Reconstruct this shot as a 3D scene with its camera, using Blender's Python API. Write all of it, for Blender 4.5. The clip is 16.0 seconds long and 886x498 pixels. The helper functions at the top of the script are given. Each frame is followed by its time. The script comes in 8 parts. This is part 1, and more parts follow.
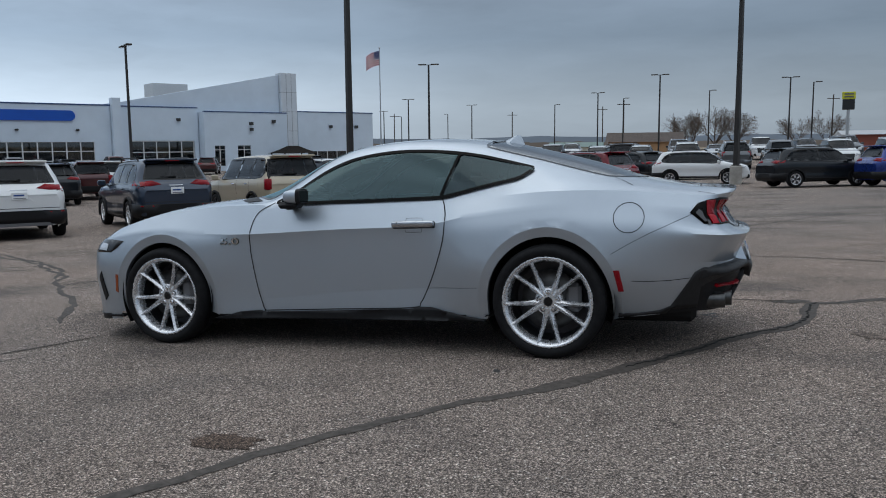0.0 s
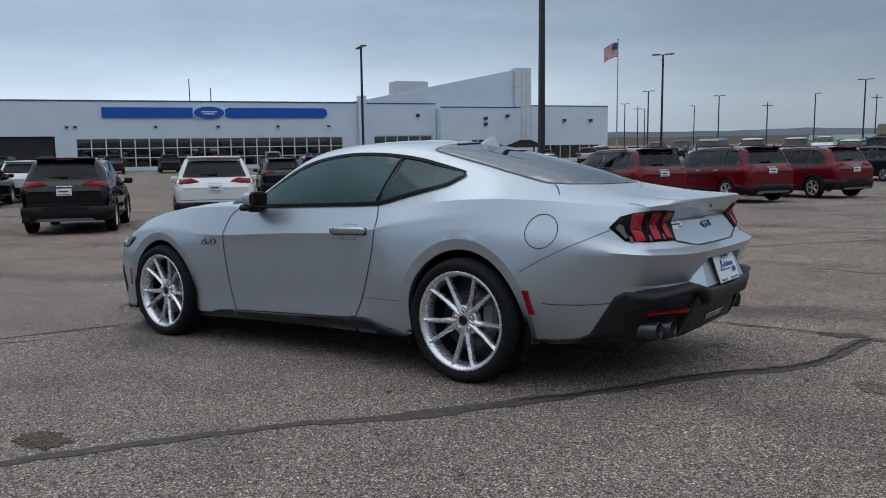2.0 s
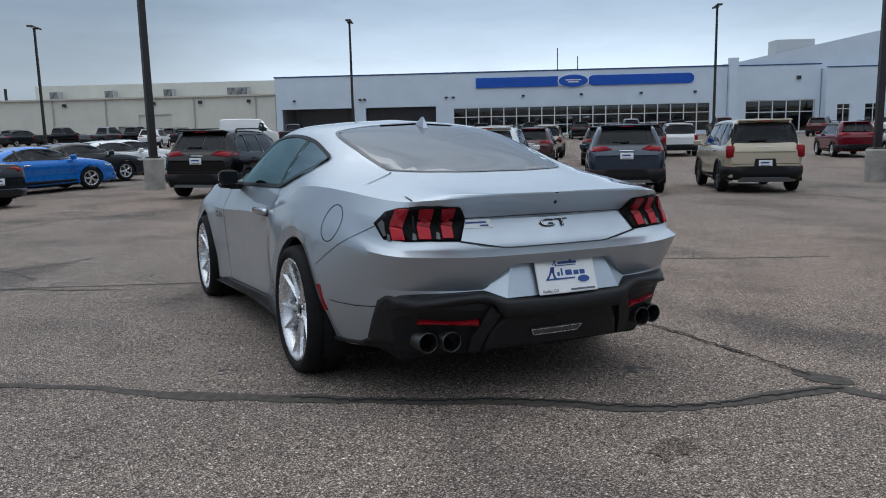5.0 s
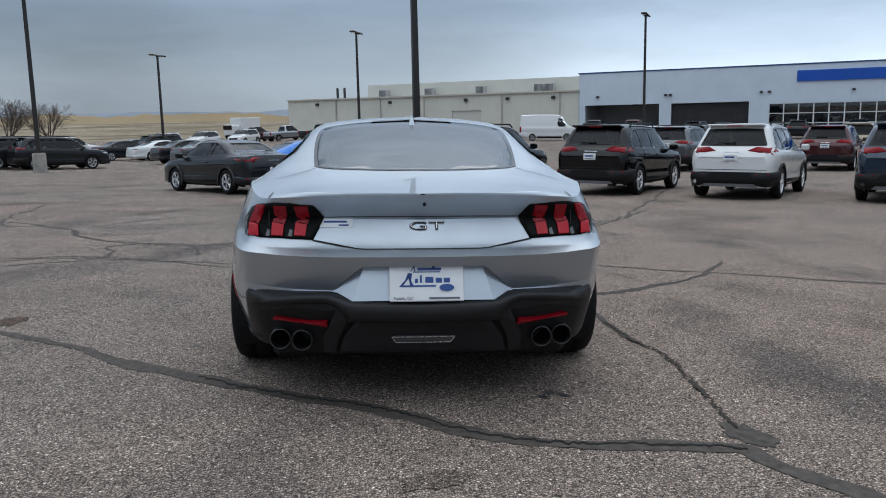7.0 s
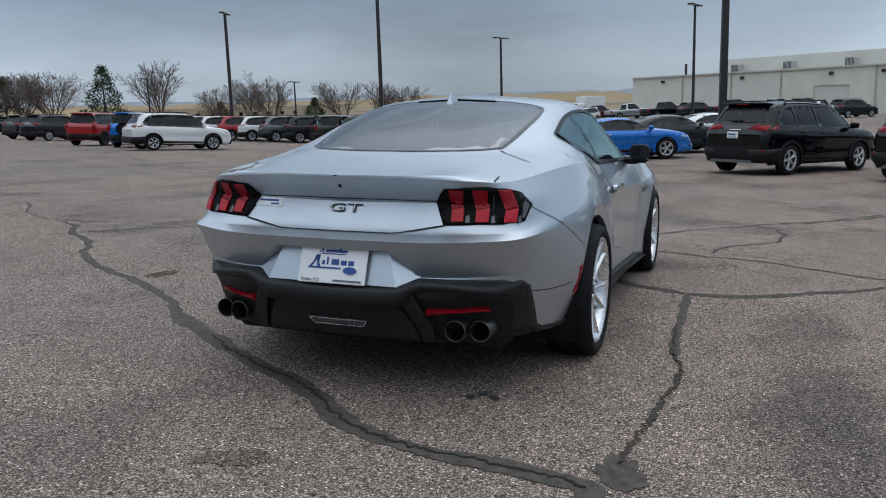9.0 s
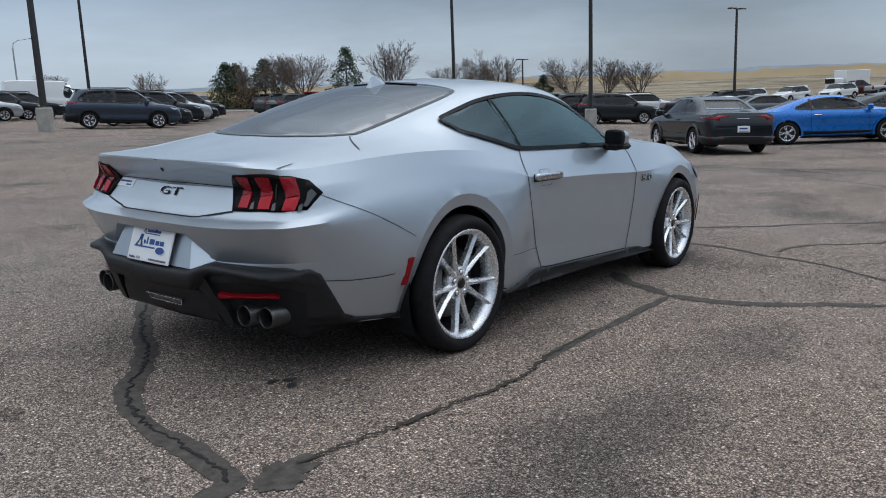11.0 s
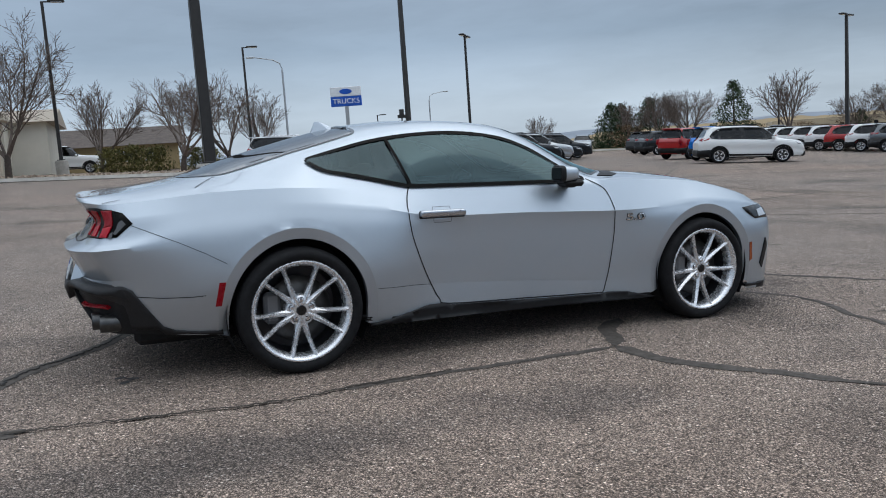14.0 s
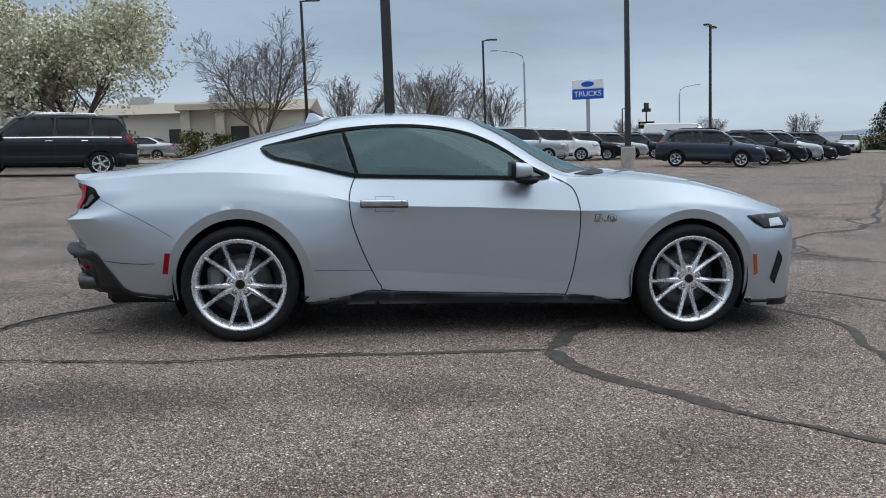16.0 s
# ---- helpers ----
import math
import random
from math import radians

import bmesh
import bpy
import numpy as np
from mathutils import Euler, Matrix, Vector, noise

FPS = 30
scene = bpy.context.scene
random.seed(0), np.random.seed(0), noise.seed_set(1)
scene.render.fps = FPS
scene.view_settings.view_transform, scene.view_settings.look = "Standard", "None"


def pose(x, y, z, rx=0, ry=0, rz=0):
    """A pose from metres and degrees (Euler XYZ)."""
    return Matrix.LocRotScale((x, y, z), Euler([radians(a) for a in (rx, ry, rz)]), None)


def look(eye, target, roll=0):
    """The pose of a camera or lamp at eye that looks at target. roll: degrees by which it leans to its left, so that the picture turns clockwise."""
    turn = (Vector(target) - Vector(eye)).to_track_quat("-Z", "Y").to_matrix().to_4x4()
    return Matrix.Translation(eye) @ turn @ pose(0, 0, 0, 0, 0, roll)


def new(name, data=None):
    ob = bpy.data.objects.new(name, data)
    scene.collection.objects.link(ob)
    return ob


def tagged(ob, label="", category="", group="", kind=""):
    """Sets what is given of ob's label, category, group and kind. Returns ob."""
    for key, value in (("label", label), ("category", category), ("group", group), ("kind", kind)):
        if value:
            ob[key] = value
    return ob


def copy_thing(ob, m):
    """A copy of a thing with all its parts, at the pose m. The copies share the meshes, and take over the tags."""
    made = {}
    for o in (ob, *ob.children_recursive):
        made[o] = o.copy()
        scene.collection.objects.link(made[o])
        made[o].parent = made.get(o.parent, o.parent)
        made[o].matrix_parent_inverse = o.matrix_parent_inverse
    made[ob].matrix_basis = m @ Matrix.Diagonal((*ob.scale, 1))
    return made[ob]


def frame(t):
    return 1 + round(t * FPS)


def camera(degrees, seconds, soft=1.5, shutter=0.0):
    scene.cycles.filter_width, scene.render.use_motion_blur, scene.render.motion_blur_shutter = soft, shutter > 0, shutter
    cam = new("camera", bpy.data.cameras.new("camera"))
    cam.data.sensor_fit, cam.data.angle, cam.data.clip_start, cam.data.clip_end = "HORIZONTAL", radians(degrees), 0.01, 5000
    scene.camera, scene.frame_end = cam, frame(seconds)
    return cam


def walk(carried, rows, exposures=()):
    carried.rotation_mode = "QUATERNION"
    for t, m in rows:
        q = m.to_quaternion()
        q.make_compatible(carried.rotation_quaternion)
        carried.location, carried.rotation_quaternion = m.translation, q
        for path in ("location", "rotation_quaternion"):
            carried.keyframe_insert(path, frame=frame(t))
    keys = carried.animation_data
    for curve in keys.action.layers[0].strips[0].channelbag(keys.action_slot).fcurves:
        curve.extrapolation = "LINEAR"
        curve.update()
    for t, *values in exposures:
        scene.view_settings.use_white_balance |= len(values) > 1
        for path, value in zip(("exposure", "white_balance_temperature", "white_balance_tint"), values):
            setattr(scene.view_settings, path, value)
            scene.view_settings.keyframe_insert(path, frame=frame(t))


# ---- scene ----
cam = camera(57.8, 16.0, soft=1.0)
# the lot slopes: UP is the plumb line seen from the parked coupe's own axes
UP = Vector((-0.0406, 0.0285, 0.9988)).normalized()
TILT = UP.rotation_difference(Vector((0, 0, 1))).to_matrix().to_4x4()
PATH = [
    (0, (-1.007, 5.505, 1.06), (-0.334, 3.63, 0.89), -2.2),
    (0.5, (-1.347, 5.218, 1.042), (-0.546, 3.393, 0.878), -1.6),
    (1, (-1.752, 4.916, 1.053), (-0.783, 3.174, 0.89), -1.5),
    (1.5, (-2.104, 4.653, 1.048), (-1.033, 2.971, 0.886), -1.3),
    (2, (-2.485, 4.364, 1.069), (-1.284, 2.773, 0.903), -1.6),
    (2.5, (-2.821, 4.089, 1.075), (-1.521, 2.579, 0.902), -1.7),
    (3, (-3.132, 3.732, 1.09), (-1.705, 2.342, 0.913), -1.6),
    (3.2, (-3.247, 3.584, 1.08), (-1.78, 2.236, 0.898), -1.6),
    (5.3, (-4.172, 1.793, 1.115), (-2.344, 1.014, 0.888), -0.7),
    (5.5, (-4.234, 1.607, 1.099), (-2.378, 0.896, 0.874), -0.6),
    (6, (-4.356, 1.111, 1.102), (-2.439, 0.589, 0.872), -0.5),
    (6.5, (-4.413, 0.665, 1.119), (-2.454, 0.332, 0.885), -0.5),
    (7, (-4.454, 0.163, 1.113), (-2.473, 0.021, 0.879), 0.3),
    (7.5, (-4.405, -0.268, 1.131), (-2.421, -0.22, 0.885), 0.5),
    (8, (-4.334, -0.76, 1.133), (-2.372, -0.476, 0.869), 0.8),
    (8.5, (-4.205, -1.152, 1.14), (-2.295, -0.627, 0.864), 0.2),
    (9, (-4.052, -1.608, 1.138), (-2.2, -0.913, 0.845), 0.6),
    (9.2, (-3.976, -1.769, 1.124), (-2.137, -1.04, 0.827), 0.7),
    (11.3, (-2.92, -3.361, 1.207), (-1.432, -2.067, 0.872), 0.1),
    (11.5, (-2.799, -3.488, 1.162), (-1.363, -2.133, 0.846), -0.3),
    (12, (-2.44, -3.845, 1.175), (-1.13, -2.367, 0.861), -0.7),
    (12.5, (-2.128, -4.168, 1.174), (-0.936, -2.592, 0.864), -0.7),
    (13, (-1.747, -4.491, 1.185), (-0.66, -2.834, 0.915), -0.7),
    (13.5, (-1.419, -4.772, 1.191), (-0.461, -3.037, 0.927), -0.9),
    (14, (-1.009, -5.019, 1.191), (-0.201, -3.208, 0.934), -1.2),
    (14.5, (-0.644, -5.23, 1.188), (0.012, -3.358, 0.933), -1.2),
    (15, (-0.195, -5.407, 1.185), (0.315, -3.49, 0.927), -0.9),
    (15.5, (0.203, -5.531, 1.187), (0.574, -3.583, 0.928), -0.2),
    (16, (0.674, -5.596, 1.183), (0.888, -3.626, 0.912), 0.4),
]
walk(cam, [(t, TILT @ look(eye, target, roll)) for t, eye, target, roll in PATH],
     exposures=((0, 0.0), (3, 0.05), (5.5, 0.20), (8.5, 0.26), (12.5, 0.33), (16, 0.42)))



# ---- light: an overcast afternoon ----
SUN_EL, SUN_AZ = radians(66), radians(-14)
world = bpy.data.worlds.new("overcast_sky")
scene.world = world
world.use_nodes = True
wn, wl = world.node_tree.nodes, world.node_tree.links
wn.clear()


def wnode(kind, **vals):
    n = wn.new(kind)
    for k, v in vals.items():
        if k in n.inputs:
            n.inputs[k].default_value = v
    return n


w_out, w_bg = wn.new("ShaderNodeOutputWorld"), wn.new("ShaderNodeBackground")
w_sky = wn.new("ShaderNodeTexSky")
w_sky.sky_type, w_sky.sun_disc = "NISHITA", False
w_sky.sun_elevation, w_sky.sun_rotation = SUN_EL, SUN_AZ
w_geo = wn.new("ShaderNodeTexCoord")
w_sep = wn.new("ShaderNodeSeparateXYZ")
w_map = wn.new("ShaderNodeMapping")
w_map.inputs["Scale"].default_value = (1.0, 1.0, 4.5)
w_noise = wnode("ShaderNodeTexNoise", Scale=1.6, Detail=6.0, Roughness=0.55)
w_warp = wnode("ShaderNodeTexNoise", Scale=5.0, Detail=4.0, Roughness=0.6)
w_el = wn.new("ShaderNodeValToRGB")      # brightness of the cloud sheet by height
for n, (p, c) in enumerate(((0.0, (0.54, 0.65, 0.77)), (0.05, (0.56, 0.675, 0.80)), (0.13, (0.345, 0.45, 0.58)), (0.24, (0.375, 0.475, 0.61)), (0.50, (0.72, 0.83, 0.97)), (1.0, (1.15, 1.26, 1.38)))):
    e = w_el.color_ramp.elements[n] if n < 2 else w_el.color_ramp.elements.new(p)
    e.position, e.color = p, (*c, 1)
w_cl = wn.new("ShaderNodeValToRGB")      # light and dark clouds
for n, (p, v) in enumerate(((0.30, 0.74), (0.50, 1.0), (0.70, 1.22))):
    e = w_cl.color_ramp.elements[n] if n < 2 else w_cl.color_ramp.elements.new(p)
    e.position, e.color = p, (v, v, v, 1)
w_add = wn.new("ShaderNodeVectorMath")
w_add.operation = "MULTIPLY_ADD"
w_add.inputs[1].default_value = (0.16, 0.16, 0.16)
w_mul = wn.new("ShaderNodeVectorMath")
w_mul.operation = "MULTIPLY"
w_scale = wn.new("ShaderNodeVectorMath")
w_scale.operation = "SCALE"
w_scale.inputs["Scale"].default_value = 0.07
w_way = wn.new("ShaderNodeVectorMath")    # the cloud is thinner, and brighter, towards the dealership
w_way.operation = "DOT_PRODUCT"
w_way.inputs[1].default_value = (math.cos(radians(-22)), math.sin(radians(-22)), 0.12)
w_thin = wnode("ShaderNodeMapRange")
w_thin.interpolation_type = "SMOOTHSTEP"
for k, v in (("From Min", 0.58), ("From Max", 1.0), ("To Min", 0.675), ("To Max", 1.12)):
    w_thin.inputs[k].default_value = v
w_high = wnode("ShaderNodeMapRange")      # overhead the sheet is even
for k, v in (("From Min", 0.30), ("From Max", 0.75), ("To Min", 0.0), ("To Max", 1.0)):
    w_high.inputs[k].default_value = v
w_bank = wn.new("ShaderNodeVectorMath")   # a dark bank of cloud over the open prairie
w_bank.operation = "DOT_PRODUCT"
w_bank.inputs[1].default_value = (math.cos(radians(7)) * .995, math.sin(radians(7)) * .995, 0.10)
w_gloom = wnode("ShaderNodeMapRange")
w_gloom.interpolation_type = "SMOOTHSTEP"
for k, v in (("From Min", 0.91), ("From Max", 0.995), ("To Min", 0.0), ("To Max", 0.53)):
    w_gloom.inputs[k].default_value = v
w_bank2 = wn.new("ShaderNodeVectorMath")  # and another over the road beyond the red cars
w_bank2.operation = "DOT_PRODUCT"
w_bank2.inputs[1].default_value = (math.cos(radians(-94)) * .995, math.sin(radians(-94)) * .995, 0.10)
w_gloom2 = wnode("ShaderNodeMapRange")
w_gloom2.interpolation_type = "SMOOTHSTEP"
for k, v in (("From Min", 0.88), ("From Max", 0.99), ("To Min", 0.0), ("To Max", 0.20)):
    w_gloom2.inputs[k].default_value = v
w_low = wnode("ShaderNodeMapRange")        # both banks lie low over the horizon
w_low.interpolation_type = "SMOOTHSTEP"
for k, v in (("From Min", 0.06), ("From Max", 0.22), ("To Min", 1.0), ("To Max", 0.12)):
    w_low.inputs[k].default_value = v
w_pair, w_depth, w_clear = (wn.new("ShaderNodeMath") for _ in range(3))
w_pair.operation, w_depth.operation, w_clear.operation = "ADD", "MULTIPLY", "SUBTRACT"
w_clear.inputs[0].default_value = 1.0
w_both = wn.new("ShaderNodeMath")
w_both.operation = "MULTIPLY"
w_even = wn.new("ShaderNodeMix")
w_even.inputs["B"].default_value = 1.0
w_dim = wn.new("ShaderNodeVectorMath")
w_dim.operation = "SCALE"
w_mix = wn.new("ShaderNodeMix")
w_mix.data_type = "RGBA"
w_mix.inputs["Factor"].default_value = 0.93
for a, b in ((w_geo.outputs["Generated"], w_sep.inputs[0]), (w_geo.outputs["Generated"], w_map.inputs[0]), (w_map.outputs[0], w_warp.inputs["Vector"]),
             (w_warp.outputs["Color"], w_add.inputs[0]), (w_map.outputs[0], w_add.inputs[2]), (w_add.outputs[0], w_noise.inputs["Vector"]),
             (w_noise.outputs[0], w_cl.inputs[0]), (w_sep.outputs["Z"], w_el.inputs[0]), (w_el.outputs[0], w_mul.inputs[0]), (w_cl.outputs[0], w_mul.inputs[1]),
             (w_sky.outputs[0], w_scale.inputs[0]), (w_scale.outputs[0], w_mix.inputs["A"]), (w_geo.outputs["Generated"], w_way.inputs[0]), (w_way.outputs["Value"], w_thin.inputs["Value"]),
             (w_sep.outputs["Z"], w_high.inputs["Value"]), (w_high.outputs[0], w_even.inputs["Factor"]), (w_thin.outputs[0], w_both.inputs[0]), (w_geo.outputs["Generated"], w_bank.inputs[0]), (w_bank.outputs["Value"], w_gloom.inputs["Value"]), (w_geo.outputs["Generated"], w_bank2.inputs[0]), (w_bank2.outputs["Value"], w_gloom2.inputs["Value"]), (w_gloom.outputs[0], w_pair.inputs[0]), (w_gloom2.outputs[0], w_pair.inputs[1]), (w_sep.outputs["Z"], w_low.inputs["Value"]), (w_pair.outputs[0], w_depth.inputs[0]), (w_low.outputs[0], w_depth.inputs[1]), (w_depth.outputs[0], w_clear.inputs[1]), (w_clear.outputs[0], w_both.inputs[1]), (w_both.outputs[0], w_even.inputs["A"]),
             (w_even.outputs["Result"], w_dim.inputs["Scale"]), (w_mul.outputs[0], w_dim.inputs[0]), (w_dim.outputs[0], w_mix.inputs["B"]),
             (w_mix.outputs["Result"], w_bg.inputs["Color"]), (w_bg.outputs[0], w_out.inputs[0])):
    wl.new(a, b)
sun = new("sun", bpy.data.lights.new("sun", "SUN"))
sun.data.energy, sun.data.angle, sun.data.color = 0.32, radians(55), (1.0, 0.96, 0.9)
sun.matrix_world = look((0, 0, 60), (-math.cos(SUN_EL) * math.cos(SUN_AZ) * 60, -math.cos(SUN_EL) * math.sin(SUN_AZ) * 60, 60 - 60 * math.sin(SUN_EL)))

# ---- materials ----
class Mat:
    """A node material with a Principled shader; small helpers to wire textures into it."""

    def __init__(self, name, color=(0.5, 0.5, 0.5), rough=0.5, metal=0.0, coat=0.0, spec=0.5, emit=None, alpha=1.0):
        self.m = bpy.data.materials.new(name)
        self.m.use_nodes = True
        self.t = self.m.node_tree
        self.b = self.t.nodes["Principled BSDF"]
        self.set("Base Color", (*color, 1)), self.set("Roughness", rough), self.set("Metallic", metal)
        self.set("Coat Weight", coat), self.set("Coat Roughness", 0.03), self.set("Specular IOR Level", spec), self.set("Alpha", alpha)
        if emit:
            self.set("Emission Color", (*emit[0], 1)), self.set("Emission Strength", emit[1])

    def set(self, key, v):
        self.b.inputs[key].default_value = v

    def node(self, kind, **vals):
        n = self.t.nodes.new(kind)
        for k, v in vals.items():
            n.inputs[k.replace("_", " ")].default_value = v
        return n

    def link(self, a, b):
        self.t.links.new(a, b)

    def coords(self, which="Object"):
        return self.node("ShaderNodeTexCoord").outputs[which]

    def noise(self, scale, detail=4.0, rough=0.6, which="Object", stretch=None):
        n = self.node("ShaderNodeTexNoise", Scale=scale, Detail=detail, Roughness=rough)
        c = self.coords(which)
        if stretch:
            m = self.node("ShaderNodeMapping")
            m.inputs["Scale"].default_value = stretch
            self.link(c, m.inputs[0])
            c = m.outputs[0]
        self.link(c, n.inputs["Vector"])
        return n.outputs[0]

    def ramp(self, src, *stops):
        r = self.node("ShaderNodeValToRGB")
        for n, (p, c) in enumerate(stops):
            e = r.color_ramp.elements[n] if n < 2 else r.color_ramp.elements.new(p)
            e.position, e.color = p, (*(c if isinstance(c, tuple) else (c, c, c)), 1)
        self.link(src, r.inputs[0])
        return r.outputs[0]

    def mix(self, a, b, fac, mode="MIX"):
        n = self.node("ShaderNodeMix")
        n.data_type, n.blend_type = "RGBA", mode
        for k, v in (("Factor", fac), ("A", a), ("B", b)):
            sock = [i for i in n.inputs if i.name == k and (i.type == "RGBA" or k == "Factor" and i.type == "VALUE")][0]
            if isinstance(v, (int, float)):
                sock.default_value = v
            elif isinstance(v, tuple):
                sock.default_value = (*v, 1)
            else:
                self.link(v, sock)
        return [o for o in n.outputs if o.type == "RGBA"][0]

    def color(self, src):
        self.link(src, self.b.inputs["Base Color"])
        return self

    def rough(self, src):
        self.link(src, self.b.inputs["Roughness"])
        return self

    def bump(self, src, strength=0.3, dist=0.01):
        n = self.node("ShaderNodeBump", Strength=strength, Distance=dist)
        self.link(src, n.inputs["Height"])
        self.link(n.outputs[0], self.b.inputs["Normal"])
        return self


def plain(name, color, rough=0.5, metal=0.0, coat=0.0, spec=0.5, vary=0.08, scale=6.0):
    """A surface of one colour with slight unevenness in tone and gloss."""
    m = Mat(name, color, rough, metal, coat, spec)
    n = m.noise(scale)
    lo, hi = tuple(c * (1 - vary) for c in color), tuple(min(1, c * (1 + vary)) for c in color)
    m.color(m.ramp(n, (0.3, lo), (0.7, hi)))
    m.rough(m.ramp(m.noise(scale * 3), (0.3, max(0.02, rough * 0.85)), (0.7, min(1, rough * 1.15))))
    return m.m


def paint(name, color, flake=0.0, rough=0.32, spec=0.12, coat_ior=1.5):
    """Car paint: base coat with fine flake under clear coat, a little dust."""
    m = Mat(name, color, rough, flake, 1.0, spec)
    m.set("Coat IOR", coat_ior)
    n = m.noise(900.0, 2.0)
    k = 0.10 if flake else 0.03
    base = m.ramp(n, (0.3, tuple(c * (1 - k) for c in color)), (0.7, tuple(min(1, c * (1 + k)) for c in color)))
    dust = m.ramp(m.noise(3.0, 5.0), (0.45, 0.0), (0.75, 0.014))
    m.color(m.mix(base, (0.34, 0.31, 0.28), dust))
    m.rough(m.ramp(m.noise(7.0), (0.3, rough * 0.9), (0.7, rough * 1.12)))
    return m.m


SILVER = paint("silver_paint", (0.452, 0.505, 0.560), 0.87, 0.43, 0.4)
BLACK_PLASTIC = plain("black_plastic", (0.010, 0.010, 0.011), 0.5, spec=0.22, vary=0.25, scale=40)
BLACK_GLOSS = plain("black_gloss", (0.006, 0.006, 0.007), 0.12, coat=0.3, spec=0.3, vary=0.1)
SEAM = plain("seam_shadow", (0.012, 0.012, 0.013), 0.8)
RUBBER = plain("tyre_rubber", (0.011, 0.011, 0.012), 0.75, spec=0.18, vary=0.3, scale=25)
EXHAUST = plain("sooty_exhaust_steel", (0.09, 0.09, 0.09), 0.34, 0.9, vary=0.2, scale=30)
ALLOY = plain("silver_alloy", (0.74, 0.75, 0.77), 0.27, 0.78, vary=0.04, scale=12)
DARK_ALLOY = plain("dark_alloy", (0.05, 0.05, 0.055), 0.35, 0.6, vary=0.1)
STEEL = plain("brake_steel", (0.09, 0.088, 0.086), 0.45, 0.9, vary=0.2, scale=30)
SATIN = plain("satin_silver", (0.50, 0.52, 0.55), 0.22, 1.0, vary=0.04)
CHROME = plain("chrome", (0.75, 0.76, 0.78), 0.12, 1.0, vary=0.03)
RED_LENS = plain("red_lens", (0.42, 0.009, 0.020), 0.25, coat=0.08, spec=0.25, vary=0.12, scale=60)
LAMP_BLACK = plain("lamp_black", (0.003, 0.003, 0.003), 0.3, spec=0.08)
DARK_RED = plain("dark_red_lens", (0.24, 0.003, 0.009), 0.28, coat=0.05, spec=0.25, vary=0.12, scale=60)
AMBER = plain("amber_lens", (0.30, 0.06, 0.015), 0.2, coat=0.4)
CLEAR_LENS = plain("clear_lens", (0.55, 0.57, 0.6), 0.1, 0.4, coat=0.6)
WHITE_PANEL = plain("white_card", (0.78, 0.79, 0.8), 0.45, vary=0.04)
BLUE_INK = plain("blue_ink", (0.02, 0.07, 0.26), 0.5, vary=0.05)
GREY_INK = plain("grey_ink", (0.12, 0.13, 0.15), 0.5, vary=0.05)
UPHOLSTERY = plain("dark_upholstery", (0.03, 0.03, 0.032), 0.7, vary=0.25, scale=30)


def tinted(name, tint, clear, ior=1.52, mirror_tint=(0.95, 0.97, 1)):
    """Car glass: a tinted pane that lets a share of light through and mirrors the sky, the reflection itself coloured.
    """
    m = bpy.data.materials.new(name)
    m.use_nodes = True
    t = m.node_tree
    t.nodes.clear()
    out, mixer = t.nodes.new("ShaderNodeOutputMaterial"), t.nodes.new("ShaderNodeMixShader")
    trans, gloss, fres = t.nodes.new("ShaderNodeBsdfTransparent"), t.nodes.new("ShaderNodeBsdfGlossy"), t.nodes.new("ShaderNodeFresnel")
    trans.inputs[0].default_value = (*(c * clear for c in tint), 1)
    gloss.inputs["Color"].default_value, gloss.inputs["Roughness"].default_value = (*mirror_tint, 1), 0.02
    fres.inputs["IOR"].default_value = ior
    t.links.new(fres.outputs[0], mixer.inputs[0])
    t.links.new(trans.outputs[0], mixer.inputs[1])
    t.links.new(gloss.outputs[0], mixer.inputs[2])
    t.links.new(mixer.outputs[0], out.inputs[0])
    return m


# teal is painted into the reflection of the door, quarter and front panes
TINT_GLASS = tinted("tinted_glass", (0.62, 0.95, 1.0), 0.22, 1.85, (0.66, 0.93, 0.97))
REAR_GLASS = tinted("rear_glass", (0.8, 0.9, 0.95), 0.24, 3.3)
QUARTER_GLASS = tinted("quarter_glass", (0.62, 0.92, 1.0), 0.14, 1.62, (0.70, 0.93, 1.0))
DARK_GLASS = tinted("dark_car_glass", (0.75, 0.88, 0.95), 0.13, 1.40)


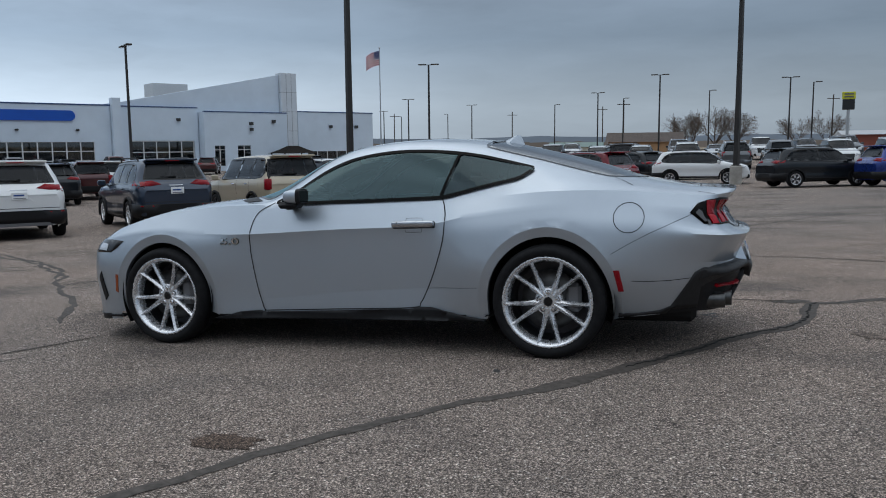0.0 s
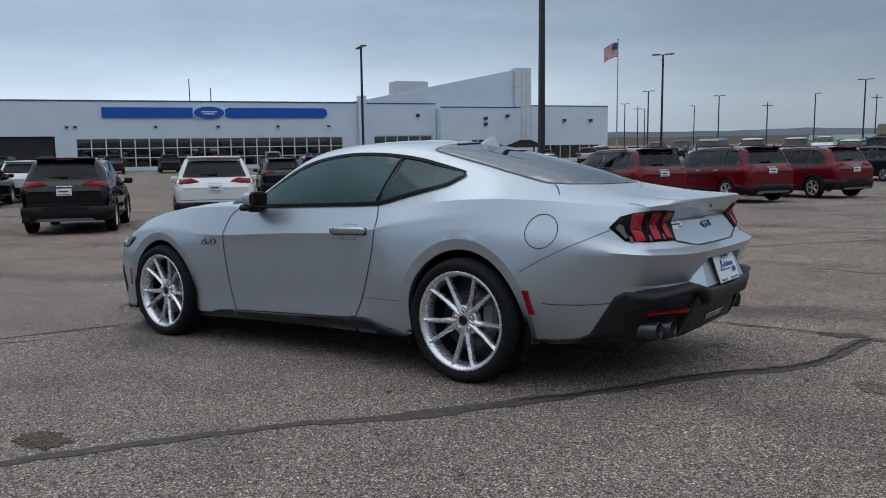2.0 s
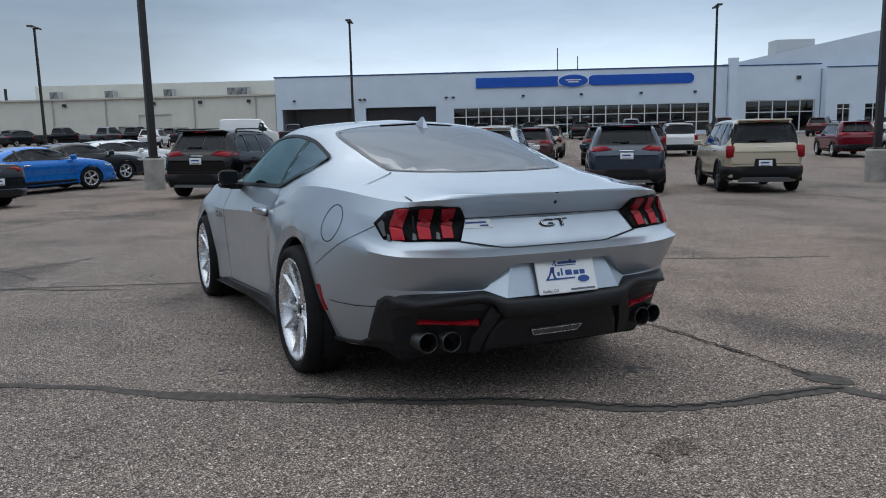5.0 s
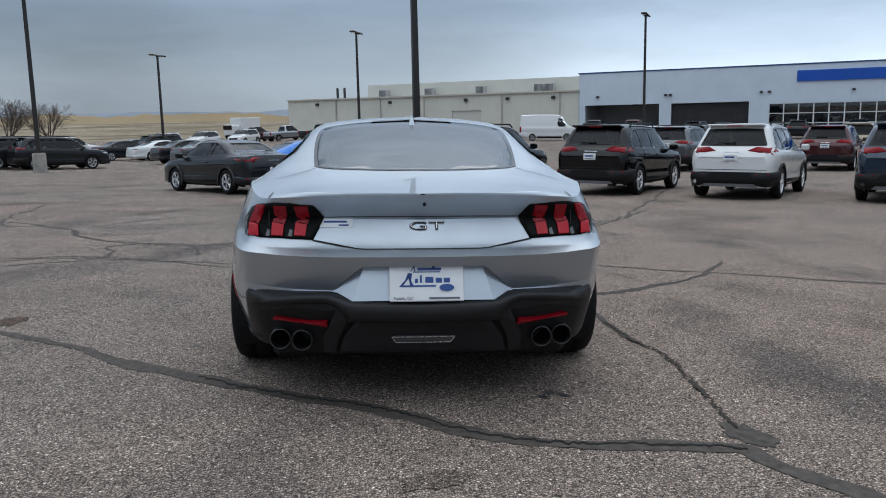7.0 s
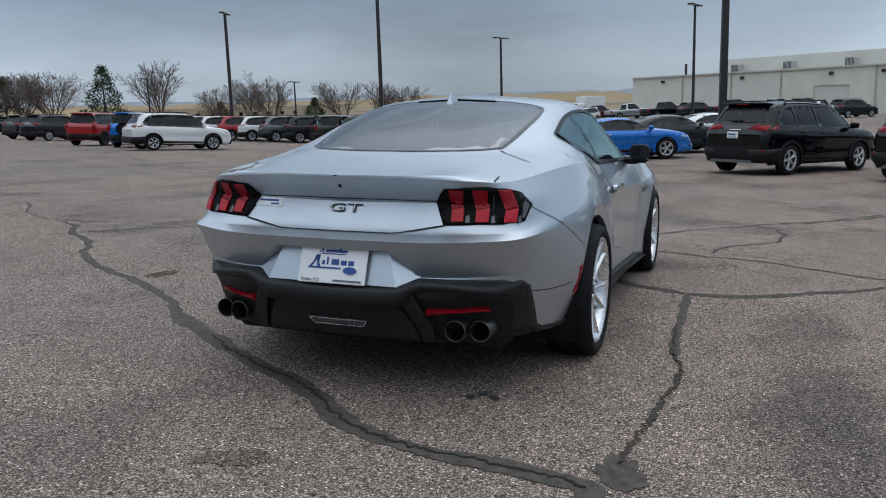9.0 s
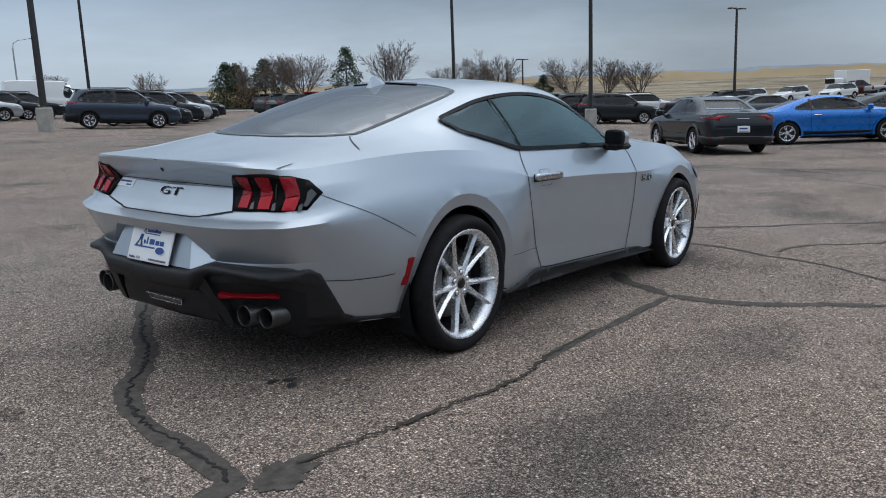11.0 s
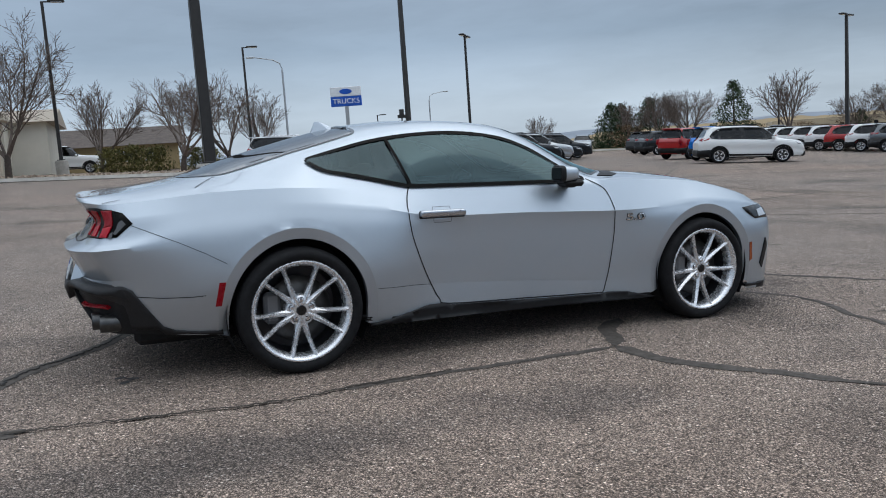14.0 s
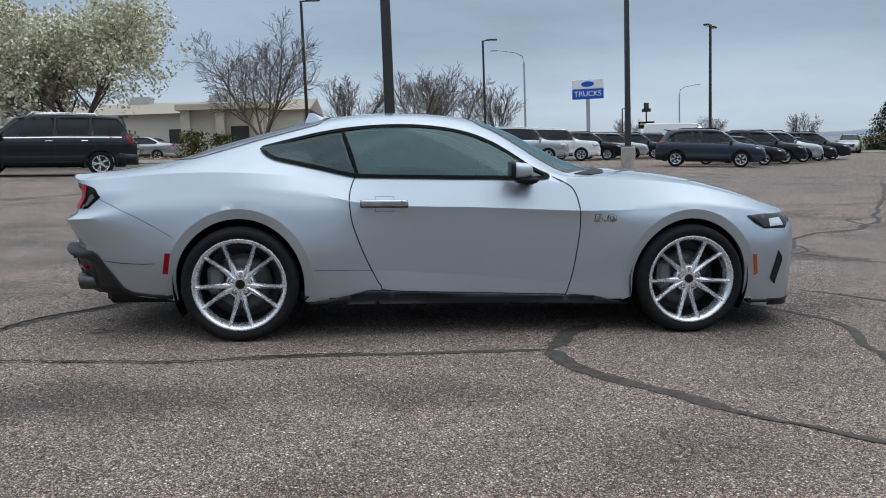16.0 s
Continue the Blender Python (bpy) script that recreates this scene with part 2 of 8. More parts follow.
def asphalt(name="worn_asphalt", soil=None):
    m = Mat(name, rough=0.9, spec=0.25)
    c = None
    for scale, lo, mid, hi, top, edge in ((95.0, (0.105, 0.086, 0.072), (0.33, 0.27, 0.226), (0.51, 0.42, 0.352), (0.80, 0.72, 0.64), 0.972), (210.0, (0.090, 0.074, 0.063), (0.32, 0.263, 0.222), (0.51, 0.42, 0.357), (0.76, 0.67, 0.59), 0.955)):
        stones = m.node("ShaderNodeTexVoronoi", Scale=scale)
        m.link(m.coords(), stones.inputs["Vector"])
        tone = m.node("ShaderNodeSeparateColor")
        m.link(stones.outputs["Color"], tone.inputs[0])
        layer = m.ramp(tone.outputs[0], (0.0, lo), (0.5, mid), (edge - 0.04, hi), (edge + 0.03, top))
        gap = m.ramp(stones.outputs["Distance"], (0.2, 1.32), (0.66, 0.22))
        layer = m.mix(layer, gap, 1.0, "MULTIPLY")
        pick = m.ramp(tone.outputs[1], (0.44, 0.0), (0.50, 1.0))
        if c is None:
            c, height, keep = layer, stones.outputs["Distance"], pick
        else:
            c = m.mix(layer, c, keep)
    wear = m.ramp(m.noise(0.55, 5.0, 0.62), (0.30, 0.83), (0.5, 1.05), (0.7, 1.16))
    c = m.mix(c, wear, 1.0, "MULTIPLY")
    wide = m.ramp(m.noise(0.09, 4.0, 0.55), (0.3, (0.90, 0.93, 0.97)), (0.7, (1.14, 1.05, 1.0)))
    c = m.mix(c, wide, 1.0, "MULTIPLY")
    damp = m.ramp(m.noise(0.42, 4.0, 0.55, stretch=(1.0, 1.5, 1.0)), (0.53, 0.0), (0.66, 0.54))
    c = m.mix(c, m.mix(c, (0.36, 0.385, 0.42), 1.0, "MULTIPLY"), damp)
    # worn, oil-darkened patches: middle, half-widths and turn of each
    warp = m.node("ShaderNodeVectorMath")
    warp.operation = "SCALE"
    warp.inputs["Scale"].default_value = 0.9
    cloud = m.node("ShaderNodeTexNoise", Scale=1.7, Detail=5.0, Roughness=0.62)
    m.link(m.coords(), cloud.inputs["Vector"])
    m.link(cloud.outputs["Color"], warp.inputs[0])
    shift = m.node("ShaderNodeVectorMath")
    m.link(m.coords(), shift.inputs[0]), m.link(warp.outputs[0], shift.inputs[1])
    for x, y, a, b, turn, depth in ((-.40, -1.98, 1.05, .42, 4, .70), (-1.2, -2.1, .75, .48, 20, .6), (.95, -2.0, .75, .32, -14, .6), (1.95, 1.9, .6, .3, 40, .3), (1.9, -2.75, .8, .4, 35, .35), (-2.6, 2.2, 1.5, .6, 40, .35), (3.6, 3.2, 1.6, .7, -30, .4), (-1.9, -2.6, .8, .35, -30, .35), (6.5, -4.5, 2.2, .8, 20, .4)):
        spot = m.node("ShaderNodeMapping")
        spot.vector_type = "TEXTURE"
        spot.inputs["Location"].default_value = (x + .45, y + .45, 0)
        spot.inputs["Rotation"].default_value = (0, 0, radians(turn))
        spot.inputs["Scale"].default_value = (a, b, 1000)
        m.link(shift.outputs[0], spot.inputs[0])
        far = m.node("ShaderNodeVectorMath")
        far.operation = "LENGTH"
        m.link(spot.outputs[0], far.inputs[0])
        mask = m.ramp(far.outputs["Value"], (0.35, depth), (1.35 / 1.4, 0.0))
        c = m.mix(c, m.mix(c, (0.40, 0.43, 0.47), 1.0, "MULTIPLY"), mask)
    if soil:
        c = m.mix(c, soil, 1.0, "MULTIPLY")
    m.color(c)
    m.rough(m.ramp(m.noise(1.3), (0.3, 0.8), (0.7, 0.98)))
    m.bump(m.mix(height, m.noise(170.0), 0.4), 0.8, 0.009)
    return m.m


ASPHALT = asphalt()
TAR = plain("crack_sealer_tar", (0.072, 0.062, 0.054), 0.8, spec=0.25, vary=0.4, scale=22)


def dry_grass():
    m = Mat("dry_grass_ground", rough=0.95, spec=0.1)
    a = m.ramp(m.noise(0.022, 8.0, 0.72), (0.3, (0.10, 0.082, 0.05)), (0.45, (0.20, 0.163, 0.113)), (0.58, (0.31, 0.255, 0.182)), (0.72, (0.38, 0.32, 0.235)))
    b = m.ramp(m.noise(0.22, 6.0, 0.75), (0.36, 0.45), (0.48, 1.0), (0.7, 1.2))
    m.color(m.mix(a, b, 1.0, "MULTIPLY"))
    m.bump(m.noise(1.5), 0.8, 0.2)
    return m.m


GRASS = dry_grass()
CONCRETE = Mat("concrete", (0.36, 0.34, 0.31), 0.9)
CONCRETE.color(CONCRETE.ramp(CONCRETE.noise(3.0, 6.0), (0.3, (0.26, 0.245, 0.22)), (0.7, (0.42, 0.40, 0.365)))).bump(CONCRETE.noise(60.0), 0.3, 0.004)
CONCRETE = CONCRETE.m
POLE = plain("bronze_pole_paint", (0.022, 0.020, 0.019), 0.45, vary=0.2)

# ---- mesh helpers ----
def link_mesh(name, bm_or_mesh, material, smooth=False):
    if isinstance(bm_or_mesh, bmesh.types.BMesh):
        me = bpy.data.meshes.new(name)
        bm_or_mesh.normal_update()
        bm_or_mesh.to_mesh(me)
        bm_or_mesh.free()
    else:
        me = bm_or_mesh
    if material and not me.materials:
        me.materials.append(material)
    if smooth:
        me.shade_smooth()
    return new(name, me)


def part(name, bm, material, parent, label="", smooth=False):
    """One mesh object under a thing or under a part."""
    ob = link_mesh(name, bm, material, smooth)
    ob.parent = parent
    return tagged(ob, label=label)


def thing(name, label, category, group="", m=None, kind=""):
    """An Empty at the base of a thing, that carries its parts."""
    ob = tagged(new(name), label, category, group, kind)
    ob.empty_display_size = 0.2
    if m is not None:
        ob.matrix_basis = m
    return ob


def box(bm, size, at=(0, 0, 0), turn=None, bevel=0.0, segs=1):
    r = bmesh.ops.create_cube(bm, size=1.0)
    m = Matrix.Translation(at) @ (turn.to_4x4() if turn else Matrix()) @ Matrix.Diagonal((*size, 1))
    bmesh.ops.transform(bm, matrix=m, verts=r["verts"])
    if bevel:
        edges = list({e for v in r["verts"] for e in v.link_edges})
        bmesh.ops.bevel(bm, geom=edges, offset=bevel, segments=segs, affect="EDGES", profile=0.6)
    return bm


def boxes(*specs, bevel=0.0):
    bm = bmesh.new()
    for size, at in specs:
        box(bm, size, at, bevel=bevel)
    return bm


def tube(bm, pts, radii, sides=8, cap=True):
    """A tapered tube along points."""
    rings, n = [], len(pts)
    pts = [Vector(p) for p in pts]
    for i, p in enumerate(pts):
        d = (pts[min(i + 1, n - 1)] - pts[max(i - 1, 0)]).normalized()
        side = d.cross(Vector((0, 0, 1)) if abs(d.z) < 0.9 else Vector((1, 0, 0))).normalized()
        up = side.cross(d)
        r = radii[i] if isinstance(radii, (list, tuple)) else radii
        rings.append([bm.verts.new(p + r * (math.cos(a) * side + math.sin(a) * up)) for a in (2 * math.pi * k / sides for k in range(sides))])
    for a, b in zip(rings, rings[1:]):
        for k in range(sides):
            bm.faces.new((a[k], a[(k + 1) % sides], b[(k + 1) % sides], b[k]))
    if cap:
        bm.faces.new(rings[0][::-1]), bm.faces.new(rings[-1])
    return bm


def lathe(bm, profile, axis="y", steps=40, closed=False):
    """Turns a profile of (radius, offset along the axis) about the axis."""
    rings = []
    for r, o in profile:
        ring = []
        for k in range(steps):
            a = 2 * math.pi * k / steps
            c, s = r * math.cos(a), r * math.sin(a)
            ring.append(bm.verts.new((c, o, s) if axis == "y" else (c, s, o)))
        rings.append(ring)
    pairs = list(zip(rings, rings[1:] + ([rings[0]] if closed else [])))
    for a, b in (pairs if closed else pairs[:len(rings) - 1]):
        for k in range(steps):
            bm.faces.new((a[k], a[(k + 1) % steps], b[(k + 1) % steps], b[k]))
    bmesh.ops.recalc_face_normals(bm, faces=bm.faces)
    return bm


def spline(points, n):
    """Catmull-Rom through control points (rows); n samples a span."""
    p = np.array(points, float)
    q = np.vstack([2 * p[0] - p[1], p, 2 * p[-1] - p[-2]])
    out = []
    for i in range(len(p) - 1):
        a, b, c, d = q[i:i + 4]
        for k in range(n):
            t = k / n
            out.append(0.5 * (2 * b + (c - a) * t + (2 * a - 5 * b + 4 * c - d) * t * t + (3 * b - a - 3 * c + d) * t ** 3))
    out.append(p[-1])
    return np.array(out)


def curve(xs, ys):
    """A smooth monotone curve through (x, y) pairs, as a function."""
    xs, ys = np.array(xs, float), np.array(ys, float)
    h, d = np.diff(xs), np.diff(ys) / np.diff(xs)
    m = np.zeros(len(xs))
    m[0], m[-1] = d[0], d[-1]
    for i in range(1, len(xs) - 1):
        if d[i - 1] * d[i] > 0:
            w1, w2 = 2 * h[i] + h[i - 1], h[i] + 2 * h[i - 1]
            m[i] = (w1 + w2) / (w1 / d[i - 1] + w2 / d[i])

    def f(x):
        x = min(max(x, xs[0]), xs[-1])
        i = int(min(max(np.searchsorted(xs, x) - 1, 0), len(xs) - 2))
        t = (x - xs[i]) / h[i]
        return float((1 + 2 * t) * (1 - t) ** 2 * ys[i] + t * (1 - t) ** 2 * h[i] * m[i] + t * t * (3 - 2 * t) * ys[i + 1] + t * t * (t - 1) * h[i] * m[i + 1])
    return f


def text_mesh(body, size, depth=0.0, fat=0.0):
    """Letters in the built-in font as a mesh, centred, in the x-y plane."""
    cu = bpy.data.curves.new("letters", "FONT")
    cu.offset = fat
    cu.body, cu.size, cu.extrude, cu.align_x, cu.align_y = body, size, depth, "CENTER", "CENTER"
    ob = bpy.data.objects.new("letters", cu)
    scene.collection.objects.link(ob)
    me = bpy.data.meshes.new_from_object(ob.evaluated_get(bpy.context.evaluated_depsgraph_get()))
    bpy.data.objects.remove(ob)
    bm = bmesh.new()
    bm.from_mesh(me)
    bpy.data.meshes.remove(me)
    return bm


def ground_z(x, y):
    """Height of the lot and the land round it: a plane under the coupe that levels off further out."""
    r2 = x * x + y * y
    r, a = math.sqrt(r2), math.atan2(y, x)
    k = min(1, max(0, a / 0.5))
    k = k * k * (3 - 2 * k)
    z = -0.04065 * x / math.sqrt(1 + r2 / (20 + 50 * k) ** 2) + 0.02853 * y / math.sqrt(1 + r2 / (35 + 55 * k) ** 2)
    z -= .0065 * y / (1 + (r / 8) ** 4)
    k, w = min(1, max(0, (-36 - y) / 38)), min(1, max(0, (42 - x) / 24))      # it rises a little towards the road
    z += .85 * k * k * (3 - 2 * k) * w * w * (3 - 2 * w)
    if r > 150:
        k = min(1, (r - 150) / 500)
        ridge = math.exp(-((a - 0.35) / 0.38) ** 2)
        z += k * k * (3 - 2 * k) * (5.0 * ridge + 1.2) * (0.8 + 0.5 * noise.noise(Vector((x / 190, y / 190, 3.0))))
    return z

# ---- the ground: the paved lot, then dry prairie out to the horizon ----
def lot(x, y):
    """Whether a place is paved."""
    return -70 < x < 140 and -150 < y < 58 + 0.12 * x


def make_ground():
    steps = [0.0]
    d = 1.2
    while steps[-1] < 4200:
        steps.append(steps[-1] + d)
        d *= 1.0 if steps[-1] < 30 else 1.055 if steps[-1] < 200 else 1.14
    axis = np.array([-s for s in steps[:0:-1]] + steps)
    bm = bmesh.new()
    grid = [[bm.verts.new((x, y, ground_z(x, y))) for y in axis] for x in axis]
    for i in range(len(axis) - 1):
        for j in range(len(axis) - 1):
            f = bm.faces.new((grid[i][j], grid[i + 1][j], grid[i + 1][j + 1], grid[i][j + 1]))
            f.material_index = 0 if lot((axis[i] + axis[i + 1]) / 2, (axis[j] + axis[j + 1]) / 2) else 1
    ob = link_mesh("ground", bm, ASPHALT, True)
    ob.data.materials.append(GRASS)
    return tagged(ob, "worn pinkish-grey asphalt lot running out into dry grassland", "ground", kind="structure")


make_ground()

# ---- the silver coupe: built in its own axes (x ahead from the rear axle, y to its left), then set on the slope ----
from mathutils.bvhtree import BVHTree
from mathutils.geometry import delaunay_2d_cdt

# waterlines of the lower body, from the middle of the tail round the flank to the middle of the nose
RING = [
    [(-0.97, 0, .235), (-0.96, .40, .245), (-0.90, .60, .255), (-0.78, .735, .265), (-0.40, .845, .24), (0, .90, .225), (.45, .900, .215), (.80, .867, .205),
     (1.4, .859, .20), (2.0, .866, .195), (2.35, .892, .188), (2.72, .89, .18), (3.12, .875, .165), (3.42, .75, .14), (3.58, .42, .125), (3.63, 0, .12)],
    [(-1.075, 0, .45), (-1.06, .42, .455), (-.935, .655, .46), (-0.805, .785, .45), (-0.40, .910, .42), (0, .948, .41), (.45, .932, .42), (.80, .866, .405),
     (1.4, .860, .367), (2.0, .866, .322), (2.35, .902, .37), (2.72, .935, .41), (3.12, .902, .41), (3.42, .78, .39), (3.59, .45, .37), (3.64, 0, .37)],
    [(-1.05, 0, .535), (-1.030, .42, .538), (-.945, .66, .545), (-0.822, .798, .555), (-0.40, .927, .56), (0, .957, .56), (.45, .942, .56), (.80, .874, .55),
     (1.4, .868, .52), (2.0, .874, .50), (2.35, .918, .54), (2.72, .948, .57), (3.12, .908, .55), (3.42, .79, .53), (3.59, .45, .51), (3.645, 0, .51)],
    [(-1.128, 0, .69), (-1.108, .42, .692), (-1.035, .665, .70), (-0.905, .805, .712), (-0.40, .908, .75), (0, .930, .765), (.45, .920, .745), (.80, .880, .72),
     (1.4, .877, .70), (2.0, .882, .685), (2.35, .916, .695), (2.72, .935, .70), (3.12, .888, .665), (3.42, .765, .65), (3.575, .43, .645), (3.635, 0, .645)],
    [(-0.975, 0, .835), (-0.955, .42, .84), (-0.925, .635, .845), (-0.835, .765, .855), (-0.40, .858, .885), (0, .886, .90), (.45, .886, .855), (.80, .884, .797),
     (1.4, .884, .782), (2.0, .890, .762), (2.35, .900, .768), (2.72, .902, .80), (3.12, .85, .765), (3.42, .70, .712), (3.555, .40, .702), (3.615, 0, .70)],
    [(-1.05, 0, .945), (-1.04, .40, .943), (-0.99, .58, .935), (-0.85, .715, .932), (-0.40, .822, .975), (0, .850, .982), (.45, .815, .955), (.80, .800, .955),
     (1.4, .808, .948), (2.0, .808, .952), (2.35, .808, .945), (2.72, .815, .915), (3.12, .765, .83), (3.42, .60, .755), (3.54, .34, .742), (3.595, 0, .738)],
]
# shoulder of the cabin and of bonnet and boot (half-width and height by x), and the middle line
EDGE_Y = curve((-1.1, -.8, -.5, -.32, -.1, .12, .45, .7, 1.0, 1.3, 1.5, 1.7, 1.85, 2.0, 2.3, 2.7, 3.1, 3.4, 3.6),
               (.48, .50, .505, .53, .565, .60, .585, .59, .60, .605, .615, .645, .685, .70, .62, .60, .55, .40, .20))
EDGE_Z = curve((-1.1, -.8, -.5, -.32, -.1, .12, .45, .7, 1.0, 1.3, 1.5, 1.7, 1.85, 2.0, 2.3, 2.7, 3.1, 3.4, 3.6),
               (.952, .975, 1.02, 1.05, 1.105, 1.16, 1.245, 1.282, 1.297, 1.272, 1.218, 1.112, 1.02, .968, .975, .945, .868, .778, .742))
MID_Z = curve((-1.1, -1.0, -.8, -.5, -.21, .14, .4, .65, .9, 1.15, 1.4, 1.65, 1.9, 2.1, 2.25, 2.5, 2.8, 3.1, 3.35, 3.5, 3.6),
              (.946, .958, .985, 1.04, 1.14, 1.24, 1.305, 1.345, 1.362, 1.358, 1.335, 1.265, 1.145, 1.045, 1.0, .987, .955, .89, .815, .77, .74))


def coupe_grid(along=12, rise=6, top=9):
    """Half of the body as a grid: rows along the car, columns from the sill up to the middle line."""
    rings = [spline(r, along) for r in RING]
    rows = []
    for k in range(len(rings[0])):
        cols = [tuple(r[k]) for r in rings]
        if cols[3][0] < -.62:      # the bumper has a hard edge all round the tail
            w = min(1, (-.62 - cols[3][0]) / .28)
            step = tuple(np.array(cols[3]) * (1, 1, 0) * .48 + np.array(cols[4]) * (1, 1, 0) * .52 + (0, 0, cols[3][2] + .032))    # a ledge over the edge
            hard = np.vstack([spline(cols[:2], rise)[:-1], spline(cols[1:3], rise)[:-1], spline(cols[2:4], rise)[:-1], spline([cols[3], step], rise // 2)[:-1], spline([step, cols[4]], rise // 2)[:-1]])
            soft = spline(cols[:5], rise)[:-1]
            low = [tuple(p) for p in hard * w + soft * (1 - w)] + [tuple(p) for p in spline(cols[4:], rise)]
        else:                      # the doors fold outwards again above the sill
            w = min(1, max(0, (cols[1][0] - .45) / .2)) * min(1, max(0, (2.3 - cols[1][0]) / .25))
            fold = np.vstack([spline(cols[:2], rise)[:-1], spline(cols[1:5], rise)])
            soft = spline(cols[:5], rise)
            low = [tuple(p) for p in fold * w + soft * (1 - w)][:-1] + [tuple(p) for p in spline(cols[4:], rise)]
        x5, y5, z5 = cols[-1]
        ey, ez, mz = min(EDGE_Y(x5), 0.9 * y5), EDGE_Z(x5), MID_Z(x5)
        f = ey / max(1e-6, EDGE_Y(x5))
        ez = f * ez + (1 - f) * mz
        up = spline([(x5, y5, z5), (x5, y5 * .55 + ey * .45 + .012, z5 * .5 + ez * .5), (x5, ey, ez), (x5, ey * .62, ez * .30 + mz * .70), (x5, 0, mz)], top)
        rows.append(low[:-1] + [tuple(p) for p in up])
    return rows


def half_to_mesh(rows, keep=lambda c: True):
    """Both halves of a grid, welded along the middle."""
    bm = bmesh.new()
    for side in (1, -1):
        g = [[bm.verts.new((x, y * side, z)) for x, y, z in row] for row in rows]
        for i in range(len(g) - 1):
            for j in range(len(g[0]) - 1):
                q = (g[i][j], g[i][j + 1], g[i + 1][j + 1], g[i + 1][j])
                if keep(sum((v.co for v in q), Vector()) / 4):
                    bm.faces.new(q if side > 0 else q[::-1])
    loose = [v for v in bm.verts if not v.link_faces]
    bmesh.ops.delete(bm, geom=loose, context="VERTS")
    bmesh.ops.remove_doubles(bm, verts=bm.verts, dist=0.0008)
    bmesh.ops.dissolve_degenerate(bm, edges=bm.edges, dist=0.0002)
    bmesh.ops.recalc_face_normals(bm, faces=bm.faces)
    return bm


ROWS = coupe_grid()
_whole = half_to_mesh(ROWS)
SKIN = BVHTree.FromBMesh(_whole)
_whole.free()


def inside(poly, a, b):
    hit, n = False, len(poly)
    for i in range(n):
        (x1, y1), (x2, y2) = poly[i], poly[(i + 1) % n]
        if (y1 > b) != (y2 > b) and a < (x2 - x1) * (b - y1) / (y2 - y1) + x1:
            hit = not hit
    return hit


def on_side(a, b, s):
    """The skin seen from the side: a is x, b is z, s the side."""
    return Vector((a, 2.0 * s, b)), Vector((0, -s, 0))


def on_back(a, b, s):
    return Vector((-3.0, a, b)), Vector((1, 0, 0))


def on_front(a, b, s):
    return Vector((6.0, a, b)), Vector((-1, 0, 0))


def on_top(a, b, s):
    return Vector((a, b, 3.0)), Vector((0, 0, -1))


def on_tail(a, b, s):
    """The skin seen from all round the tail: a is the angle from straight behind (left is positive), b is z."""
    d = Vector((-math.cos(a), math.sin(a), 0))
    return Vector((-0.2, 0, b)) + d * 3.0, -d


def on_skin(view, a, b, s, lift=0.0):
    origin, d = view(a, b, s)
    hit, n, _, _ = SKIN.ray_cast(origin, d)
    if hit is None:
        hit, n, _, _ = SKIN.find_nearest(origin + d * 1.1)
    if n.dot(d) > 0:
        n = -n
    return hit + n * lift, n


def outline(points, n=5):
    """A smooth closed outline through points."""
    p = [tuple(q) for q in points]
    return [tuple(q) for q in spline(p[-2:] + p + p[:2], n)[2 * n:-(n + n) - 1 + n]]


def panel(poly, view, s, lift=0.003, depth=0.006, step=0.035, bm=None):
    """A panel cut to an outline and laid on the skin, with turned-in edges."""
    bm = bm or bmesh.new()
    lo, hi = [min(p[i] for p in poly) for i in (0, 1)], [max(p[i] for p in poly) for i in (0, 1)]
    pts, n = [Vector(p) for p in poly], len(poly)
    a = lo[0] + step / 2
    while a < hi[0]:
        b = lo[1] + step / 2
        while b < hi[1]:
            if inside(poly, a, b) and min((Vector((a, b)) - q).length for q in pts[:n]) > step * 0.35:
                pts.append(Vector((a, b)))
            b += step
        a += step
    v2, _, f2, *_ = delaunay_2d_cdt(pts, [(i, (i + 1) % n) for i in range(n)], [], 1, 1e-6)
    top, low = [], []
    out = None
    for p in v2:
        c, nn = on_skin(view, p.x, p.y, s, 0)
        out = out or nn
        top.append(bm.verts.new(c + nn * (lift(p.x, p.y) if callable(lift) else lift))), low.append(c - nn * depth)
    used = {}
    for f in f2:
        try:
            bm.faces.new([top[i] for i in f])
        except ValueError:
            continue
        for i, j in zip(f, f[1:] + f[:1]):
            used[(i, j)] = used.get((i, j), 0) + 1
    for i, j in [e for e in used if (e[1], e[0]) not in used]:
        q = [top[j], top[i], bm.verts.new(low[i]), bm.verts.new(low[j])]
        bm.faces.new(q)
    bmesh.ops.remove_doubles(bm, verts=[v for v in bm.verts], dist=0.0003)
    bmesh.ops.recalc_face_normals(bm, faces=bm.faces)
    bm.normal_update()
    face = max(bm.faces, key=lambda f: f.calc_area())
    o, d = view(*v2[0], s)
    if face.normal.dot(d) > 0.25 or (abs(face.normal.dot(d)) <= 0.25 and face.normal.dot(out) < 0):
        bmesh.ops.reverse_faces(bm, faces=bm.faces)
    return bm


